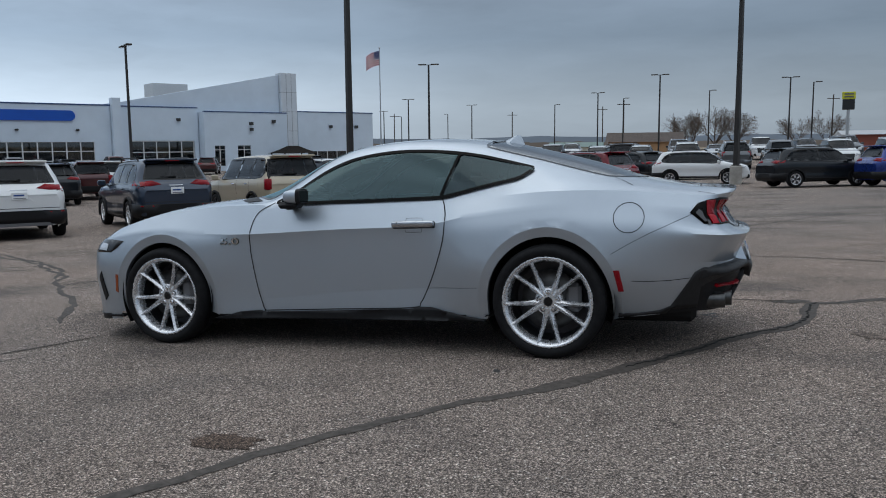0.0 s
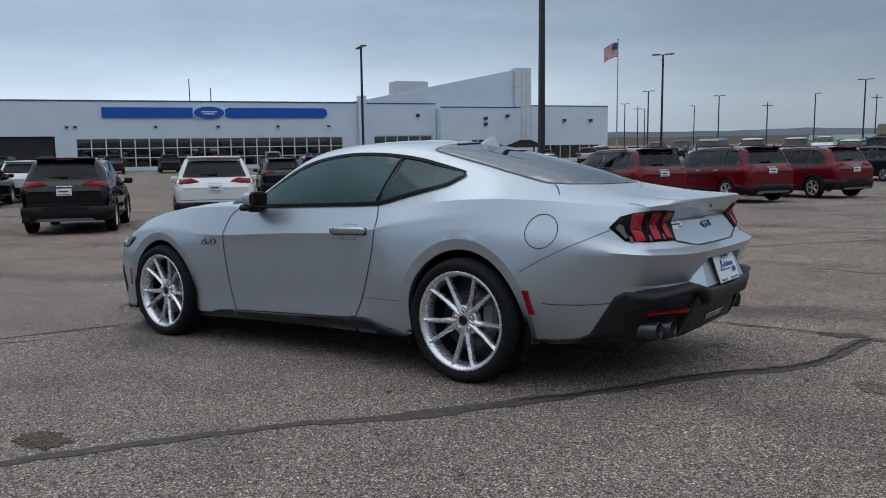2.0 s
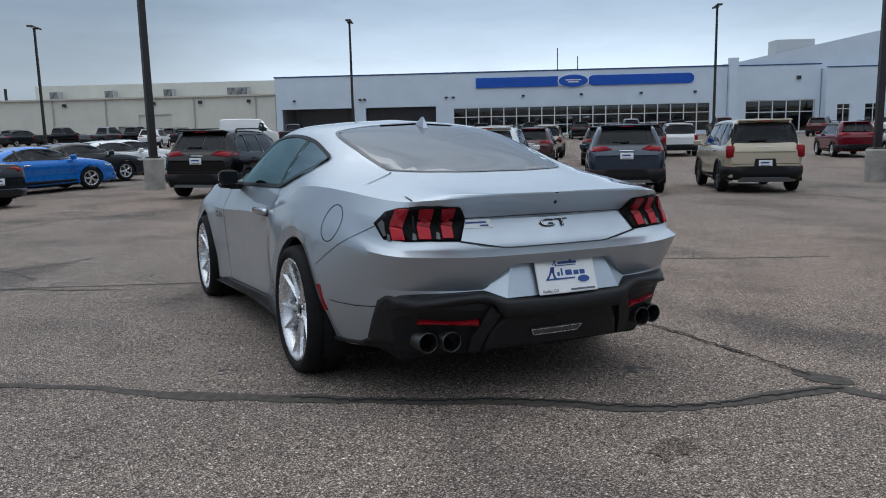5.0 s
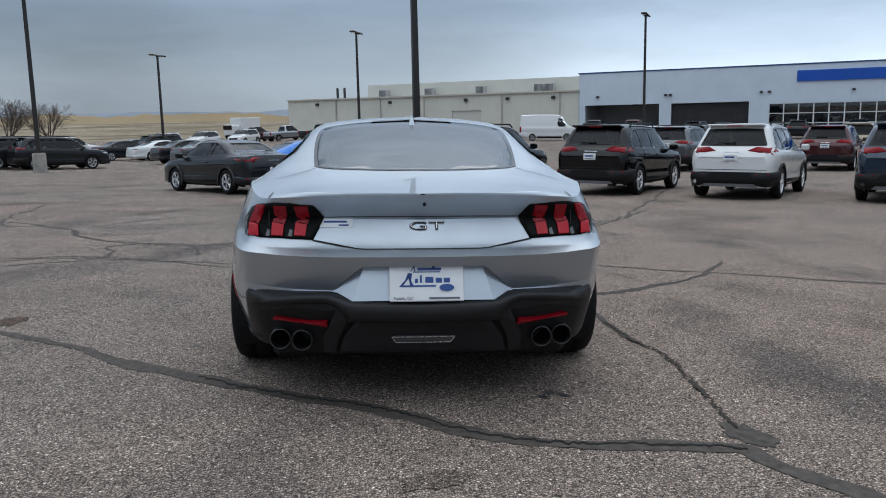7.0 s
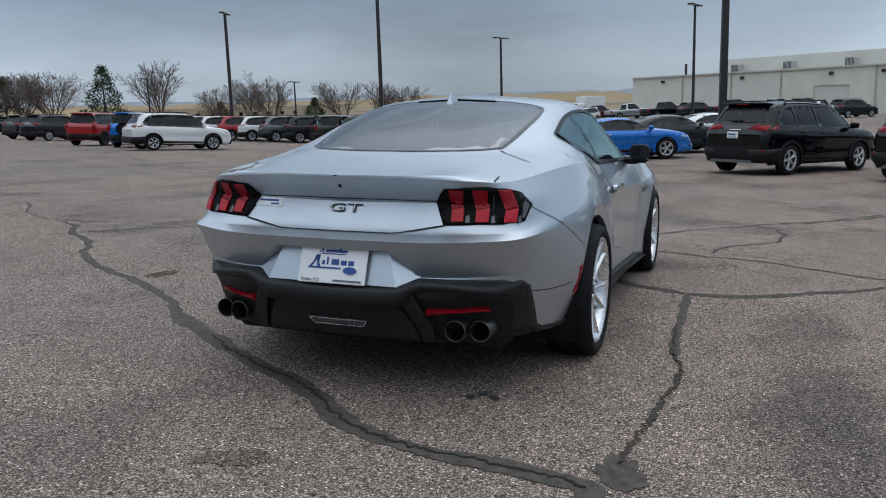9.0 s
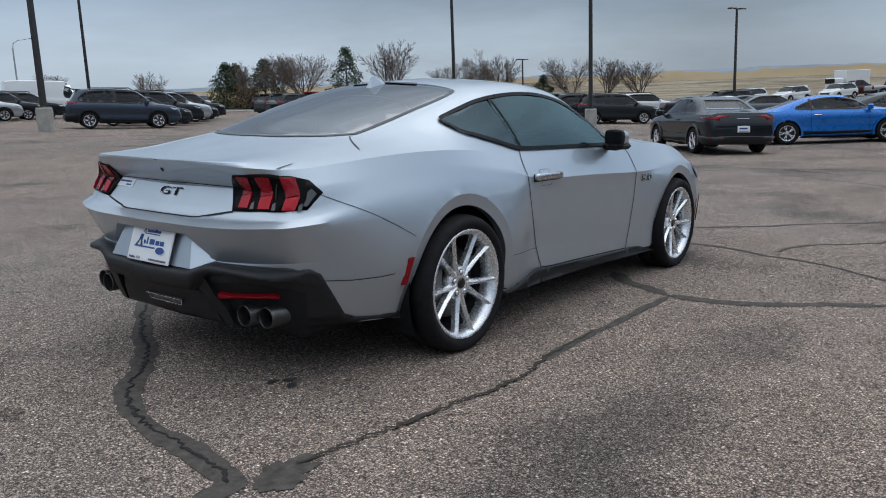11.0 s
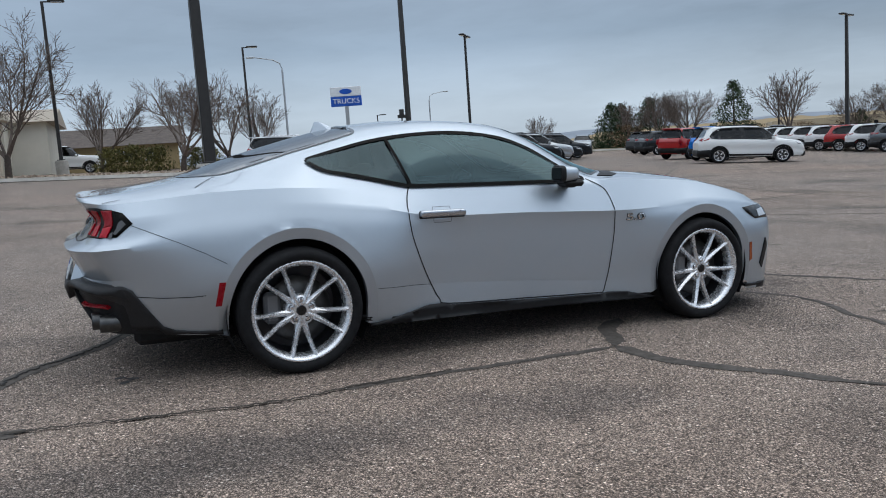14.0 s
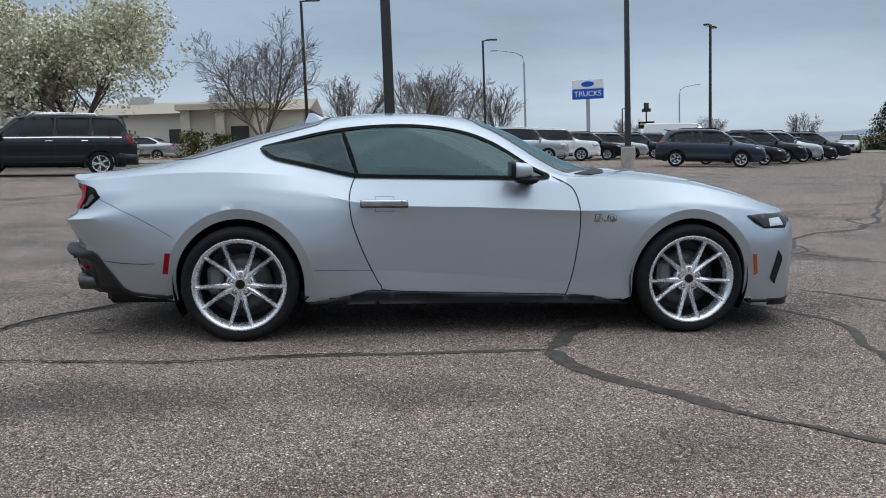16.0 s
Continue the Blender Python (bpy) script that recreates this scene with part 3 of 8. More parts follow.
def ribbon(path, view, s, width=0.006, lift=0.0015, closed=False, bm=None):
    """A thin strip laid on the skin along a path."""
    bm = bm or bmesh.new()
    line = []
    path = list(path) + ([path[0]] if closed else [])
    for (a0, b0), (a1, b1) in zip(path, path[1:]):
        k = max(1, int(math.hypot(a1 - a0, b1 - b0) / .014))
        line += [(a0 + (a1 - a0) * i / k, b0 + (b1 - b0) * i / k) for i in range(k)]
    line.append(path[-1])
    pts = [on_skin(view, a, b, s) for a, b in line]
    rows, n = [], len(pts)
    even = [sum((pts[j][1] for j in range(max(0, i - 3), min(n, i + 4))), Vector()).normalized() for i in range(n)]
    pts = [(c + nn * lift, nn) for (c, _), nn in zip(pts, even)]
    for i, (c, nn) in enumerate(pts):
        d = pts[min(i + 1, n - 1)][0] - pts[max(i - 1, 0)][0]
        w = nn.cross(d).normalized() * width / 2
        rows.append((bm.verts.new(c + w), bm.verts.new(c - w)))
    for p, q in zip(rows, rows[1:]):
        bm.faces.new((p[0], p[1], q[1], q[0]))
    return bm


def arc_path(cx, cz, r, a0, a1, n=40):
    return [(cx + r * math.cos(radians(a0 + (a1 - a0) * k / n)), cz + r * math.sin(radians(a0 + (a1 - a0) * k / n))) for k in range(n + 1)]


WHEEL_R, AXLES, LIP = 0.338, ((0.0, 0.375), (2.72, 0.368)), .052
# openings and panels of the flank, as x and z
GLASS_LINE = [(.115, 1.12), (.20, 1.147), (.33, 1.18), (.46, 1.211), (.62, 1.238), (.80, 1.256), (1.0, 1.262), (1.2, 1.247), (1.36, 1.216), (1.50, 1.162), (1.62, 1.093),
              (1.74, 1.012), (1.835, .952), (1.5, .95), (1.1, .952), (.72, .957), (.62, .968), (.45, 1.006), (.30, 1.036), (.20, 1.056), (.145, 1.085)]
SILL_LINE = [(.388, .196), (.392, .224), (.49, .236), (.62, .260), (.745, .288), (.84, .287), (.885, .274), (1.4, .254), (1.94, .238), (1.98, .246), (2.13, .236), (2.25, .206), (2.33, .190), (1.4, .194), (.80, .198)]
TAIL_GLASS = [(-.50, 0), (-.485, .22), (-.43, .40), (-.33, .50), (-.28, .515), (-.05, .535), (.20, .545), (.40, .535), (.46, .48), (.485, .25), (.49, 0)]
TAIL_GLASS += [(x, -y) for x, y in TAIL_GLASS[-2:0:-1]]
SHIELD = [(2.27, 0), (2.25, .25), (2.17, .48), (2.03, .64), (1.95, .66), (1.80, .625), (1.66, .585), (1.52, .545), (1.44, .50), (1.405, .25), (1.40, 0)]
SHIELD += [(x, -y) for x, y in SHIELD[-2:0:-1]]


def shrink(poly, d):
    cx, cy = sum(p[0] for p in poly) / len(poly), sum(p[1] for p in poly) / len(poly)
    out, n = [], len(poly)
    for i in range(n):
        a, b, c = Vector(poly[i - 1]), Vector(poly[i]), Vector(poly[(i + 1) % n])
        t = (c - a).normalized()
        m = Vector((-t.y, t.x))
        if m.dot(Vector((cx, cy)) - b) < 0:
            m = -m
        out.append(tuple(b + m * d))
    return out


def body_keep(c):
    for ax, r in AXLES:
        r += LIP
        if abs(c.y) > .6 and (c.x - ax) ** 2 + ((c.z - 0.335) / 1.045) ** 2 < r * r:
            return False
        if abs(c.y) > .6 and abs(c.x - ax) < r and c.z < 0.335:
            return False
    if c.x < -.95 and inside(RECESS, c.y, c.z):
        return False
    if c.z > .98 and (inside(TAIL_IN, c.x, c.y) or inside(SHIELD_IN, c.x, c.y)):
        return False
    return True


RECESS = [(.385, .540), (.262, .648), (-.262, .648), (-.385, .540), (-.30, .507), (.30, .507)]
GLASS_LINE = outline(GLASS_LINE, 3)
GLASS_IN, TAIL_IN, SHIELD_IN = shrink(GLASS_LINE, .004), shrink(TAIL_GLASS, .004), shrink(SHIELD, .004)
coupe = thing("coupe", "silver metallic two-door fastback coupe parked on worn asphalt", "car", m=TILT @ pose(0, 0, -.004, -.37))


def cut_window(bm, poly):
    """Cuts a window outline, given in x and z, out of both flanks along its very edge."""
    n = len(poly)
    for f in [f for f in bm.faces if all(abs(v.co.y) > .45 for v in f.verts) and max(v.co.z for v in f.verts) > .90]:
        vs = list(f.verts)
        flat = [Vector((v.co.x, v.co.z)) for v in vs]
        x0, x1, z0, z1 = min(p.x for p in flat), max(p.x for p in flat), min(p.y for p in flat), max(p.y for p in flat)
        near = [i for i in range(n) if max(poly[i][0], poly[(i + 1) % n][0]) > x0 - .001 and min(poly[i][0], poly[(i + 1) % n][0]) < x1 + .001
                and max(poly[i][1], poly[(i + 1) % n][1]) > z0 - .001 and min(poly[i][1], poly[(i + 1) % n][1]) < z1 + .001]
        if not near:
            if inside(poly, *(sum(flat, Vector((0, 0))) / len(flat))):
                bm.faces.remove(f)
            continue
        pts, rim = list(flat), [(i, (i + 1) % len(flat)) for i in range(len(flat))]
        for i in near:
            pts += [Vector(poly[i]), Vector(poly[(i + 1) % n])]
            rim.append((len(pts) - 2, len(pts) - 1))
        v2, _, tris, *_ = delaunay_2d_cdt(pts, rim, [], 0, 1e-6)
        turn = sum(a.x * b.y - b.x * a.y for a, b in zip(flat, flat[1:] + flat[:1]))
        side, corner, made = (1 if vs[0].co.y > 0 else -1), [tuple(p) for p in flat], {}
        for t in tris:
            q = [v2[i] for i in t]
            mid = sum(q, Vector((0, 0))) / 3
            area = sum(a.x * b.y - b.x * a.y for a, b in zip(q, q[1:] + q[:1]))
            if abs(area) < 1e-8 or not inside(corner, mid.x, mid.y) or inside(poly, mid.x, mid.y):
                continue
            new_face = []
            for i in t:
                if i not in made:
                    same = [v for v, p in zip(vs, flat) if (p - v2[i]).length < 1e-5]
                    made[i] = same[0] if same else bm.verts.new(on_skin(on_side, v2[i].x, v2[i].y, side)[0])
                new_face.append(made[i])
            bm.faces.new(new_face if area * turn > 0 else new_face[::-1])
        bm.faces.remove(f)
    bmesh.ops.delete(bm, geom=[v for v in bm.verts if not v.link_faces], context="VERTS")
    bmesh.ops.remove_doubles(bm, verts=bm.verts, dist=.0006)


def body_shell(glass):
    """The shell with its openings; the edges of the wheel arches are drawn onto clean arcs."""
    bm = half_to_mesh(ROWS, body_keep)
    for v in [v for v in bm.verts if v.is_boundary and abs(v.co.y) > .6 and v.co.z < .82]:
        for ax, r in ((a, b + LIP) for a, b in AXLES):
            dx, dz, s = v.co.x - ax, v.co.z - .335, 1 if v.co.y > 0 else -1
            if dz >= 0 and abs(math.hypot(dx, dz / 1.045) - r) < .07:
                a = math.atan2(dz / 1.045, dx)
                v.co.x, v.co.z = ax + r * math.cos(a), .335 + 1.045 * r * math.sin(a)
            elif dz < 0 and abs(abs(dx) - r) < .07:
                v.co.x = ax + r * (1 if dx > 0 else -1)
    for view, poly in ((on_top, TAIL_IN), (on_top, SHIELD_IN), (on_back, RECESS)):
        for v in [v for v in bm.verts if v.is_boundary and (v.co.z > .90 if view is not on_back else v.co.x < -.95 and .48 < v.co.z < .68)]:
            p = Vector((v.co.y, v.co.z) if view is on_back else (v.co.x, v.co.y))
            best = min((closest(p, Vector(a), Vector(b)) for a, b in zip(poly, poly[1:] + poly[:1])), key=lambda q: (q - p).length)
            if (best - p).length < .045:
                v.co = on_skin(view, best.x, best.y, 1 if v.co.y > 0 else -1)[0]
    cut_window(bm, glass)
    return bm


def closest(p, a, b):
    d = b - a
    return a + d * min(1, max(0, (p - a).dot(d) / max(1e-9, d.dot(d))))


body = part("body", body_shell(GLASS_IN), SILVER, coupe, "silver metallic painted body shell", True)
# the creases along the door and front wing, over the haunch, above the sill and round the bumper are hard edges
crest = [Vector((row[24][0], abs(row[24][1]), row[24][2])) for row in ROWS if .50 < row[24][0] < 2.40]
crest += [Vector((row[18][0], abs(row[18][1]), row[18][2])) for row in ROWS if row[18][0] < -.80]
crest += [Vector((row[12][0], abs(row[12][1]), row[12][2])) for row in ROWS if row[12][0] < -.80]
crest += [Vector((row[6][0], abs(row[6][1]), row[6][2])) for row in ROWS if .6 < row[6][0] < 2.15]
crest += [Vector((row[30][0], abs(row[30][1]), row[30][2])) for row in ROWS if -1.2 < row[30][0] < .30]
body.data.set_sharp_from_angle(angle=radians(38))
on_crest = [min((Vector((v.co.x, abs(v.co.y), v.co.z)) - c).length for c in crest) < .0015 for v in body.data.vertices]
for e in body.data.edges:
    if on_crest[e.vertices[0]] and on_crest[e.vertices[1]]:
        e.use_edge_sharp = True
# the underside of the shell and what the valance covers are unpainted
LOWER = [(1.34, .266), (1.20, .270), (1.08, .282), (1.02, .305), (.965, .395), (.905, .500), (.86, .524), (.765, .529), (.62, .532), (.44, .534), (.32, .503), (0, .500)]
LOWER = LOWER + [(-a, z) for a, z in LOWER[-2::-1]]
BOTTOM = [(-1.34, .244), (-1.0, .25), (-.6, .25), (0, .25), (.6, .25), (1.0, .25), (1.34, .244)]
VALANCE_LINE = LOWER + BOTTOM
VALANCE_IN = shrink(VALANCE_LINE, .022)
body.data.materials.append(BLACK_PLASTIC)
for f in body.data.polygons:
    if f.center.z < (.236 if .50 < f.center.x < 1.0 else .175 if f.center.x > 2.9 else .222) or (f.center.z < .245 and f.center.x < -.5) or (f.center.z < .33 and f.center.x < -.6 and abs(math.atan2(f.center.y, -.2 - f.center.x)) < 1.0):
        f.material_index = 1
    elif f.center.x < -.45 and f.center.z < .52 and inside(VALANCE_IN, math.atan2(f.center.y, -.2 - f.center.x), f.center.z):
        f.material_index = 1

# lining of the cabin, under the paint
def lining():
    bm = body_shell(shrink(GLASS_LINE, -.016))
    far = [v for v in bm.verts if not (-.45 < v.co.x < 2.3 and v.co.z > .72)]
    bmesh.ops.delete(bm, geom=far, context="VERTS")
    bm.normal_update()
    for v in bm.verts:
        v.co -= v.normal * 0.022 * (1 if v.normal.dot(v.co - Vector((.9, 0, .8))) > 0 else -1)
    return bm


part("cabin_lining", lining(), UPHOLSTERY, coupe, "black cabin lining", True)

# glass
PILLAR = ((.592, 1.236), (.686, .955))


def split_line(z):
    (x1, z1), (x2, z2) = PILLAR
    return x1 + (x2 - x1) * (z - z1) / (z2 - z1)


def cut(poly, ahead):
    """The part of the window outline before or behind the pillar."""
    out, n = [], len(poly)
    for i in range(n):
        a, b = poly[i], poly[(i + 1) % n]
        da, db = a[0] - split_line(a[1]), b[0] - split_line(b[1])
        if (da > 0) == ahead:
            out.append(a)
        if (da > 0) != (db > 0):
            t = da / (da - db)
            out.append((a[0] + (b[0] - a[0]) * t, a[1] + (b[1] - a[1]) * t))
    return out


def pane(poly, s, step):
    """Door glass: one smooth curved sheet through the window opening."""
    lo, hi = [min(p[i] for p in GLASS_LINE) for i in (0, 1)], [max(p[i] for p in GLASS_LINE) for i in (0, 1)]
    well = shrink(GLASS_LINE, .012)
    grid = [(x, z) for x in np.linspace(lo[0], hi[0], 60) for z in np.linspace(lo[1], hi[1], 24) if inside(well, x, z)]

    def terms(x, z):
        x, z = x - 1.0, (z - 1.1) * 4
        return (1, x, z, x * x, x * z, z * z, x ** 3, x * x * z, x * z * z, z ** 3, x ** 4, x ** 3 * z)

    fit = np.linalg.lstsq(np.array([terms(x, z) for x, z in grid]), np.array([abs(on_skin(on_side, x, z, s)[0].y) for x, z in grid]), rcond=None)[0]
    bm = panel(poly, on_side, s, 0, 0, step)
    for v in bm.verts:
        v.co.y = s * (float(np.dot(terms(v.co.x, v.co.z), fit)) + .005)
    return bm


for s in (1, -1):
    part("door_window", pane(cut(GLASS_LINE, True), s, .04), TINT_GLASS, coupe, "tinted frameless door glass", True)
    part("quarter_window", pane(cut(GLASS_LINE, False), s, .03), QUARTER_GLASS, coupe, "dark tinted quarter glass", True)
    part("window_trim", ribbon(shrink(GLASS_LINE, .003), on_side, s, .023, .010, True), LAMP_BLACK, coupe, "black window surround")
    part("window_pillar", ribbon([PILLAR[0], PILLAR[1]], on_side, s, .018, .010), LAMP_BLACK, coupe, "black pillar strip")
for name, poly, label in (("rear_window", TAIL_GLASS, "sloping tinted rear window"), ("windscreen", SHIELD, "windscreen glass")):
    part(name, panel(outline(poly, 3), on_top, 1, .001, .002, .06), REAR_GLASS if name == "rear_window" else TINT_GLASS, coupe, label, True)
    part("window_trim", ribbon(shrink(outline(poly, 3), .004), on_top, 1, .018, .003, True), BLACK_GLOSS, coupe, "black window edge band")
part("brake_lamp", panel([(.462, -.24), (.50, -.22), (.507, 0), (.50, .22), (.462, .24), (.47, 0)], on_top, 1, .006), BLACK_GLOSS, coupe, "dark high-mounted brake lamp strip")
part("cowl", panel([(2.28, .0), (2.25, .3), (2.15, .55), (2.03, .68), (2.14, .69), (2.24, .60), (2.30, .40), (2.34, 0), (2.30, -.40), (2.24, -.60), (2.14, -.69), (2.03, -.68), (2.15, -.55), (2.25, -.3)], on_top, 1, .004), BLACK_PLASTIC, coupe, "black cowl panel with wiper slot")

# flanks: shut lines, sills, arches, markers, handles
DOOR_LINE = spline([(.668, .955), (.645, .90), (.634, .83), (.646, .709), (.68, .60), (.724, .49), (.775, .385), (.815, .318), (.885, .280), (1.4, .262), (1.90, .246), (1.945, .250), (1.962, .29), (1.990, .40), (2.018, .60), (2.022, .70), (2.016, .785), (1.995, .868), (1.955, .915), (1.86, .962)], 5)
for s in (1, -1):
    part("door_shut_line", ribbon([tuple(p) for p in DOOR_LINE], on_side, s, .007), SEAM, coupe)
    part("bumper_shut_line", ribbon([(-.815, .834), (-.80, .824), (-.70, .781), (-.586, .732), (-.47, .674), (-.372, .618)], on_side, s, .0028, .002), SEAM, coupe)
    # dark line painted for the shade in the skirt's fold
    part("skirt_crease_shade", ribbon([(.425, .419), (.55, .414), (.66, .411), (.76, .406)], on_side, s, .0026, .0012), SEAM, coupe)
    # thin dark line along the bumper's flank
    part("bumper_dark_line", ribbon([(-.80, .468), (-.68, .458), (-.55, .457), (-.48, .462)], on_side, s, .004, .002), SEAM, coupe)
    part("side_skirt", panel(SILL_LINE, on_side, s, .022, .03, .03), BLACK_PLASTIC, coupe, "black sill extension", True)
    for n, (ax, r) in enumerate(AXLES):
        bm, rows = bmesh.new(), []
        for k in range(49):
            a = radians(-16 + 212 * k / 48)
            ca, sa = (math.cos(a) if 0 <= math.degrees(a) <= 180 else math.copysign(1, math.cos(a))), math.sin(a)
            o0, _ = on_skin(on_side, ax + (r + LIP + .006) * ca, .335 + (r + LIP + .006) * sa * 1.045, s, .0012)
            m0, _ = on_skin(on_side, ax + (r + LIP - .004) * ca, .335 + (r + LIP - .004) * sa * 1.045, s, .0012)
            near, _ = on_skin(on_side, ax + (r - .006) * ca, .335 + (r - .006) * sa * 1.045, s, 0)
            lie = min(abs(near.y), abs(m0.y) - .010)
            i0 = Vector((ax + (r - .006) * ca, lie * s, .335 + (r - .006) * sa * 1.045))
            rows.append([bm.verts.new(p) for p in (o0, m0, i0, i0 - Vector((0, .035 * s, 0)))])
        for p, q in zip(rows, rows[1:]):
            for j in range(3):
                bm.faces.new((p[j], p[j + 1], q[j + 1], q[j]))
        bmesh.ops.recalc_face_normals(bm, faces=bm.faces)
        if sum(f.normal.y * s * f.calc_area() for f in bm.faces) < 0:
            bmesh.ops.reverse_faces(bm, faces=bm.faces)
        lip = part("wheel_arch", bm, SILVER, coupe, "silver wheel arch lip", True)
        lip.data.set_sharp_from_angle(angle=radians(12))
        bm = bmesh.new()
        ring = [[bm.verts.new((ax + (r + .01) * math.cos(radians(-30 + 240 * k / 30)), y * s, .335 + (r + .01) * math.sin(radians(-30 + 240 * k / 30)))) for y in (.90, .55)] for k in range(31)]
        for p, q in zip(ring, ring[1:]):
            bm.faces.new((p[0], p[1], q[1], q[0]))
        back = bm.verts.new((ax, .55 * s, .335))
        for p, q in zip(ring, ring[1:]):
            bm.faces.new((p[1], q[1], back))
        part("wheel_arch_liner", bm, BLACK_PLASTIC, coupe)
    part("side_marker", panel([(-.415, .525), (-.382, .525), (-.407, .402), (-.437, .402)], on_side, s, .004), DARK_RED, coupe, "red rear side marker")
    part("side_marker", panel([(3.118, .488), (3.142, .49), (3.16, .368), (3.137, .358)], on_side, s, .006), AMBER, coupe, "amber front side marker")
    head = part("headlamp", panel([(3.075, .725), (3.20, .733), (3.43, .728), (3.44, .68), (3.36, .640), (3.20, .644), (3.13, .681)], on_side, s, .006), BLACK_GLOSS, coupe, "black headlamp with clear lens", True)
    part("lens", panel([(3.235, .700), (3.33, .705), (3.345, .660), (3.24, .655)], on_side, s, .010), CLEAR_LENS, head)
    part("bumper_duct", panel([(3.262, .33), (3.30, .292), (3.345, .44), (3.337, .47), (3.308, .505)], on_side, s, .006), BLACK_PLASTIC, coupe, "black front corner duct")
    part("splitter", panel([(3.11, .196), (3.30, .190), (3.48, .188), (3.48, .170), (3.3, .172), (3.11, .180)], on_side, s, .010, .03), BLACK_PLASTIC, coupe)
    # handle: a bar over a flat panel whose dark rim draws a shallow cup
    hollow = [(.785, .766), (.80, .757), (.88, .757), (.895, .766), (.895, .834), (.88, .842), (.80, .842), (.785, .834)]
    cup = part("handle_cup", panel(outline(hollow, 3), on_side, s, .0012), SILVER, coupe, "flat silver panel with dark rim drawn for the handle hollow")
    part("rim", ribbon(outline(hollow, 3), on_side, s, .0024, .0022, True), STEEL, cup)
    c0, nn = on_skin(on_side, .838, .800, s, 0)
    # dark slab put in for the shade behind the grip
    bm = bmesh.new()
    box(bm, (.282, .010, .044), c0 + nn * .005, bevel=.0045, segs=1)
    part("handle_shade", bm, SEAM, coupe, "", True)
    bm = bmesh.new()
    box(bm, (.280, .034, .046), c0 + nn * .020, bevel=.016, segs=4)
    for v in bm.verts:      # the grip tapers towards its ends
        k = min(1, (.140 - abs(v.co.x - .838)) / .035)
        v.co.z = c0.z + (v.co.z - c0.z) * (.62 + .38 * max(0, k) ** .5)
    part("door_handle", bm, SATIN, coupe, "satin silver door handle", True)
    part("key_lock", boxes(((.012, .004, .012), c0 + nn * .037 + Vector((.10, 0, 0))), bevel=.002), SEAM, coupe)
    # mirror
    bm = bmesh.new()
    box(bm, (.128, .125, .098), (1.645, .925 * s, 1.003), bevel=.044, segs=4)
    for v in bm.verts:
        k = (v.co.x - 1.568) / .195
        v.co.z = 1.0 + (v.co.z - 1.0) * (1.05 - .35 * k)
        v.co.y = .925 * s + (v.co.y - .925 * s) * (1.05 - .25 * k)
    mir = part("door_mirror", bm, SILVER, coupe, "silver door mirror with black base", True)
    part("mirror_base", boxes(((.14, .12, .042), (1.675, .915 * s, .948)), bevel=.018), BLACK_PLASTIC, mir)
    part("mirror_stalk", boxes(((.07, .14, .05), (1.70, .84 * s, .942)), bevel=.015), BLACK_PLASTIC, mir)
    bm, rims = bmesh.new(), []
    for x, k in ((1.600, .95), (1.584, .94), (1.574, .88)):
        ring = []
        for i in range(28):
            a = 2 * math.pi * i / 28
            ring.append(bm.verts.new((x, .925 * s + math.copysign(abs(math.cos(a)) ** .55, math.cos(a)) * .070 * k, 1.003 + math.copysign(abs(math.sin(a)) ** .6, math.sin(a)) * .054 * k)))
        rims.append(ring)
    for p, q in zip(rims, rims[1:]):
        for i in range(28):
            bm.faces.new((p[i], p[(i + 1) % 28], q[(i + 1) % 28], q[i]))
    bm.faces.new(rims[-1])
    bmesh.ops.recalc_face_normals(bm, faces=bm.faces)
    shell = part("mirror_rim", bm, BLACK_PLASTIC, mir, "black rounded mirror rim")
    part("mirror_glass", boxes(((.004, .108, .080), (1.574, .925 * s, 1.003)), bevel=.0015), BLACK_GLOSS, shell)
    # badge on the wing
    five = None
    for fat, up, mat in ((.0026, .003, BLACK_GLOSS), (-.0002, .0055, CHROME)):
        bm = text_mesh("5.0", .076, .002, fat)
        for v in bm.verts:
            v.co = on_skin(on_side, 2.172 + v.co.x * 1.5 * -s, .713 + v.co.y * .78, s, up + max(0, v.co.z))[0]
        five = part("badge" if five is None else "face", bm, mat, five or coupe, "chrome 5.0 badge with dark edge" if five is None else "")
part("filler_flap", ribbon(arc_path(-.469, .82, .084, 0, 360, 48), on_side, 1, .0045), SEAM, coupe, "round fuel filler flap outline")

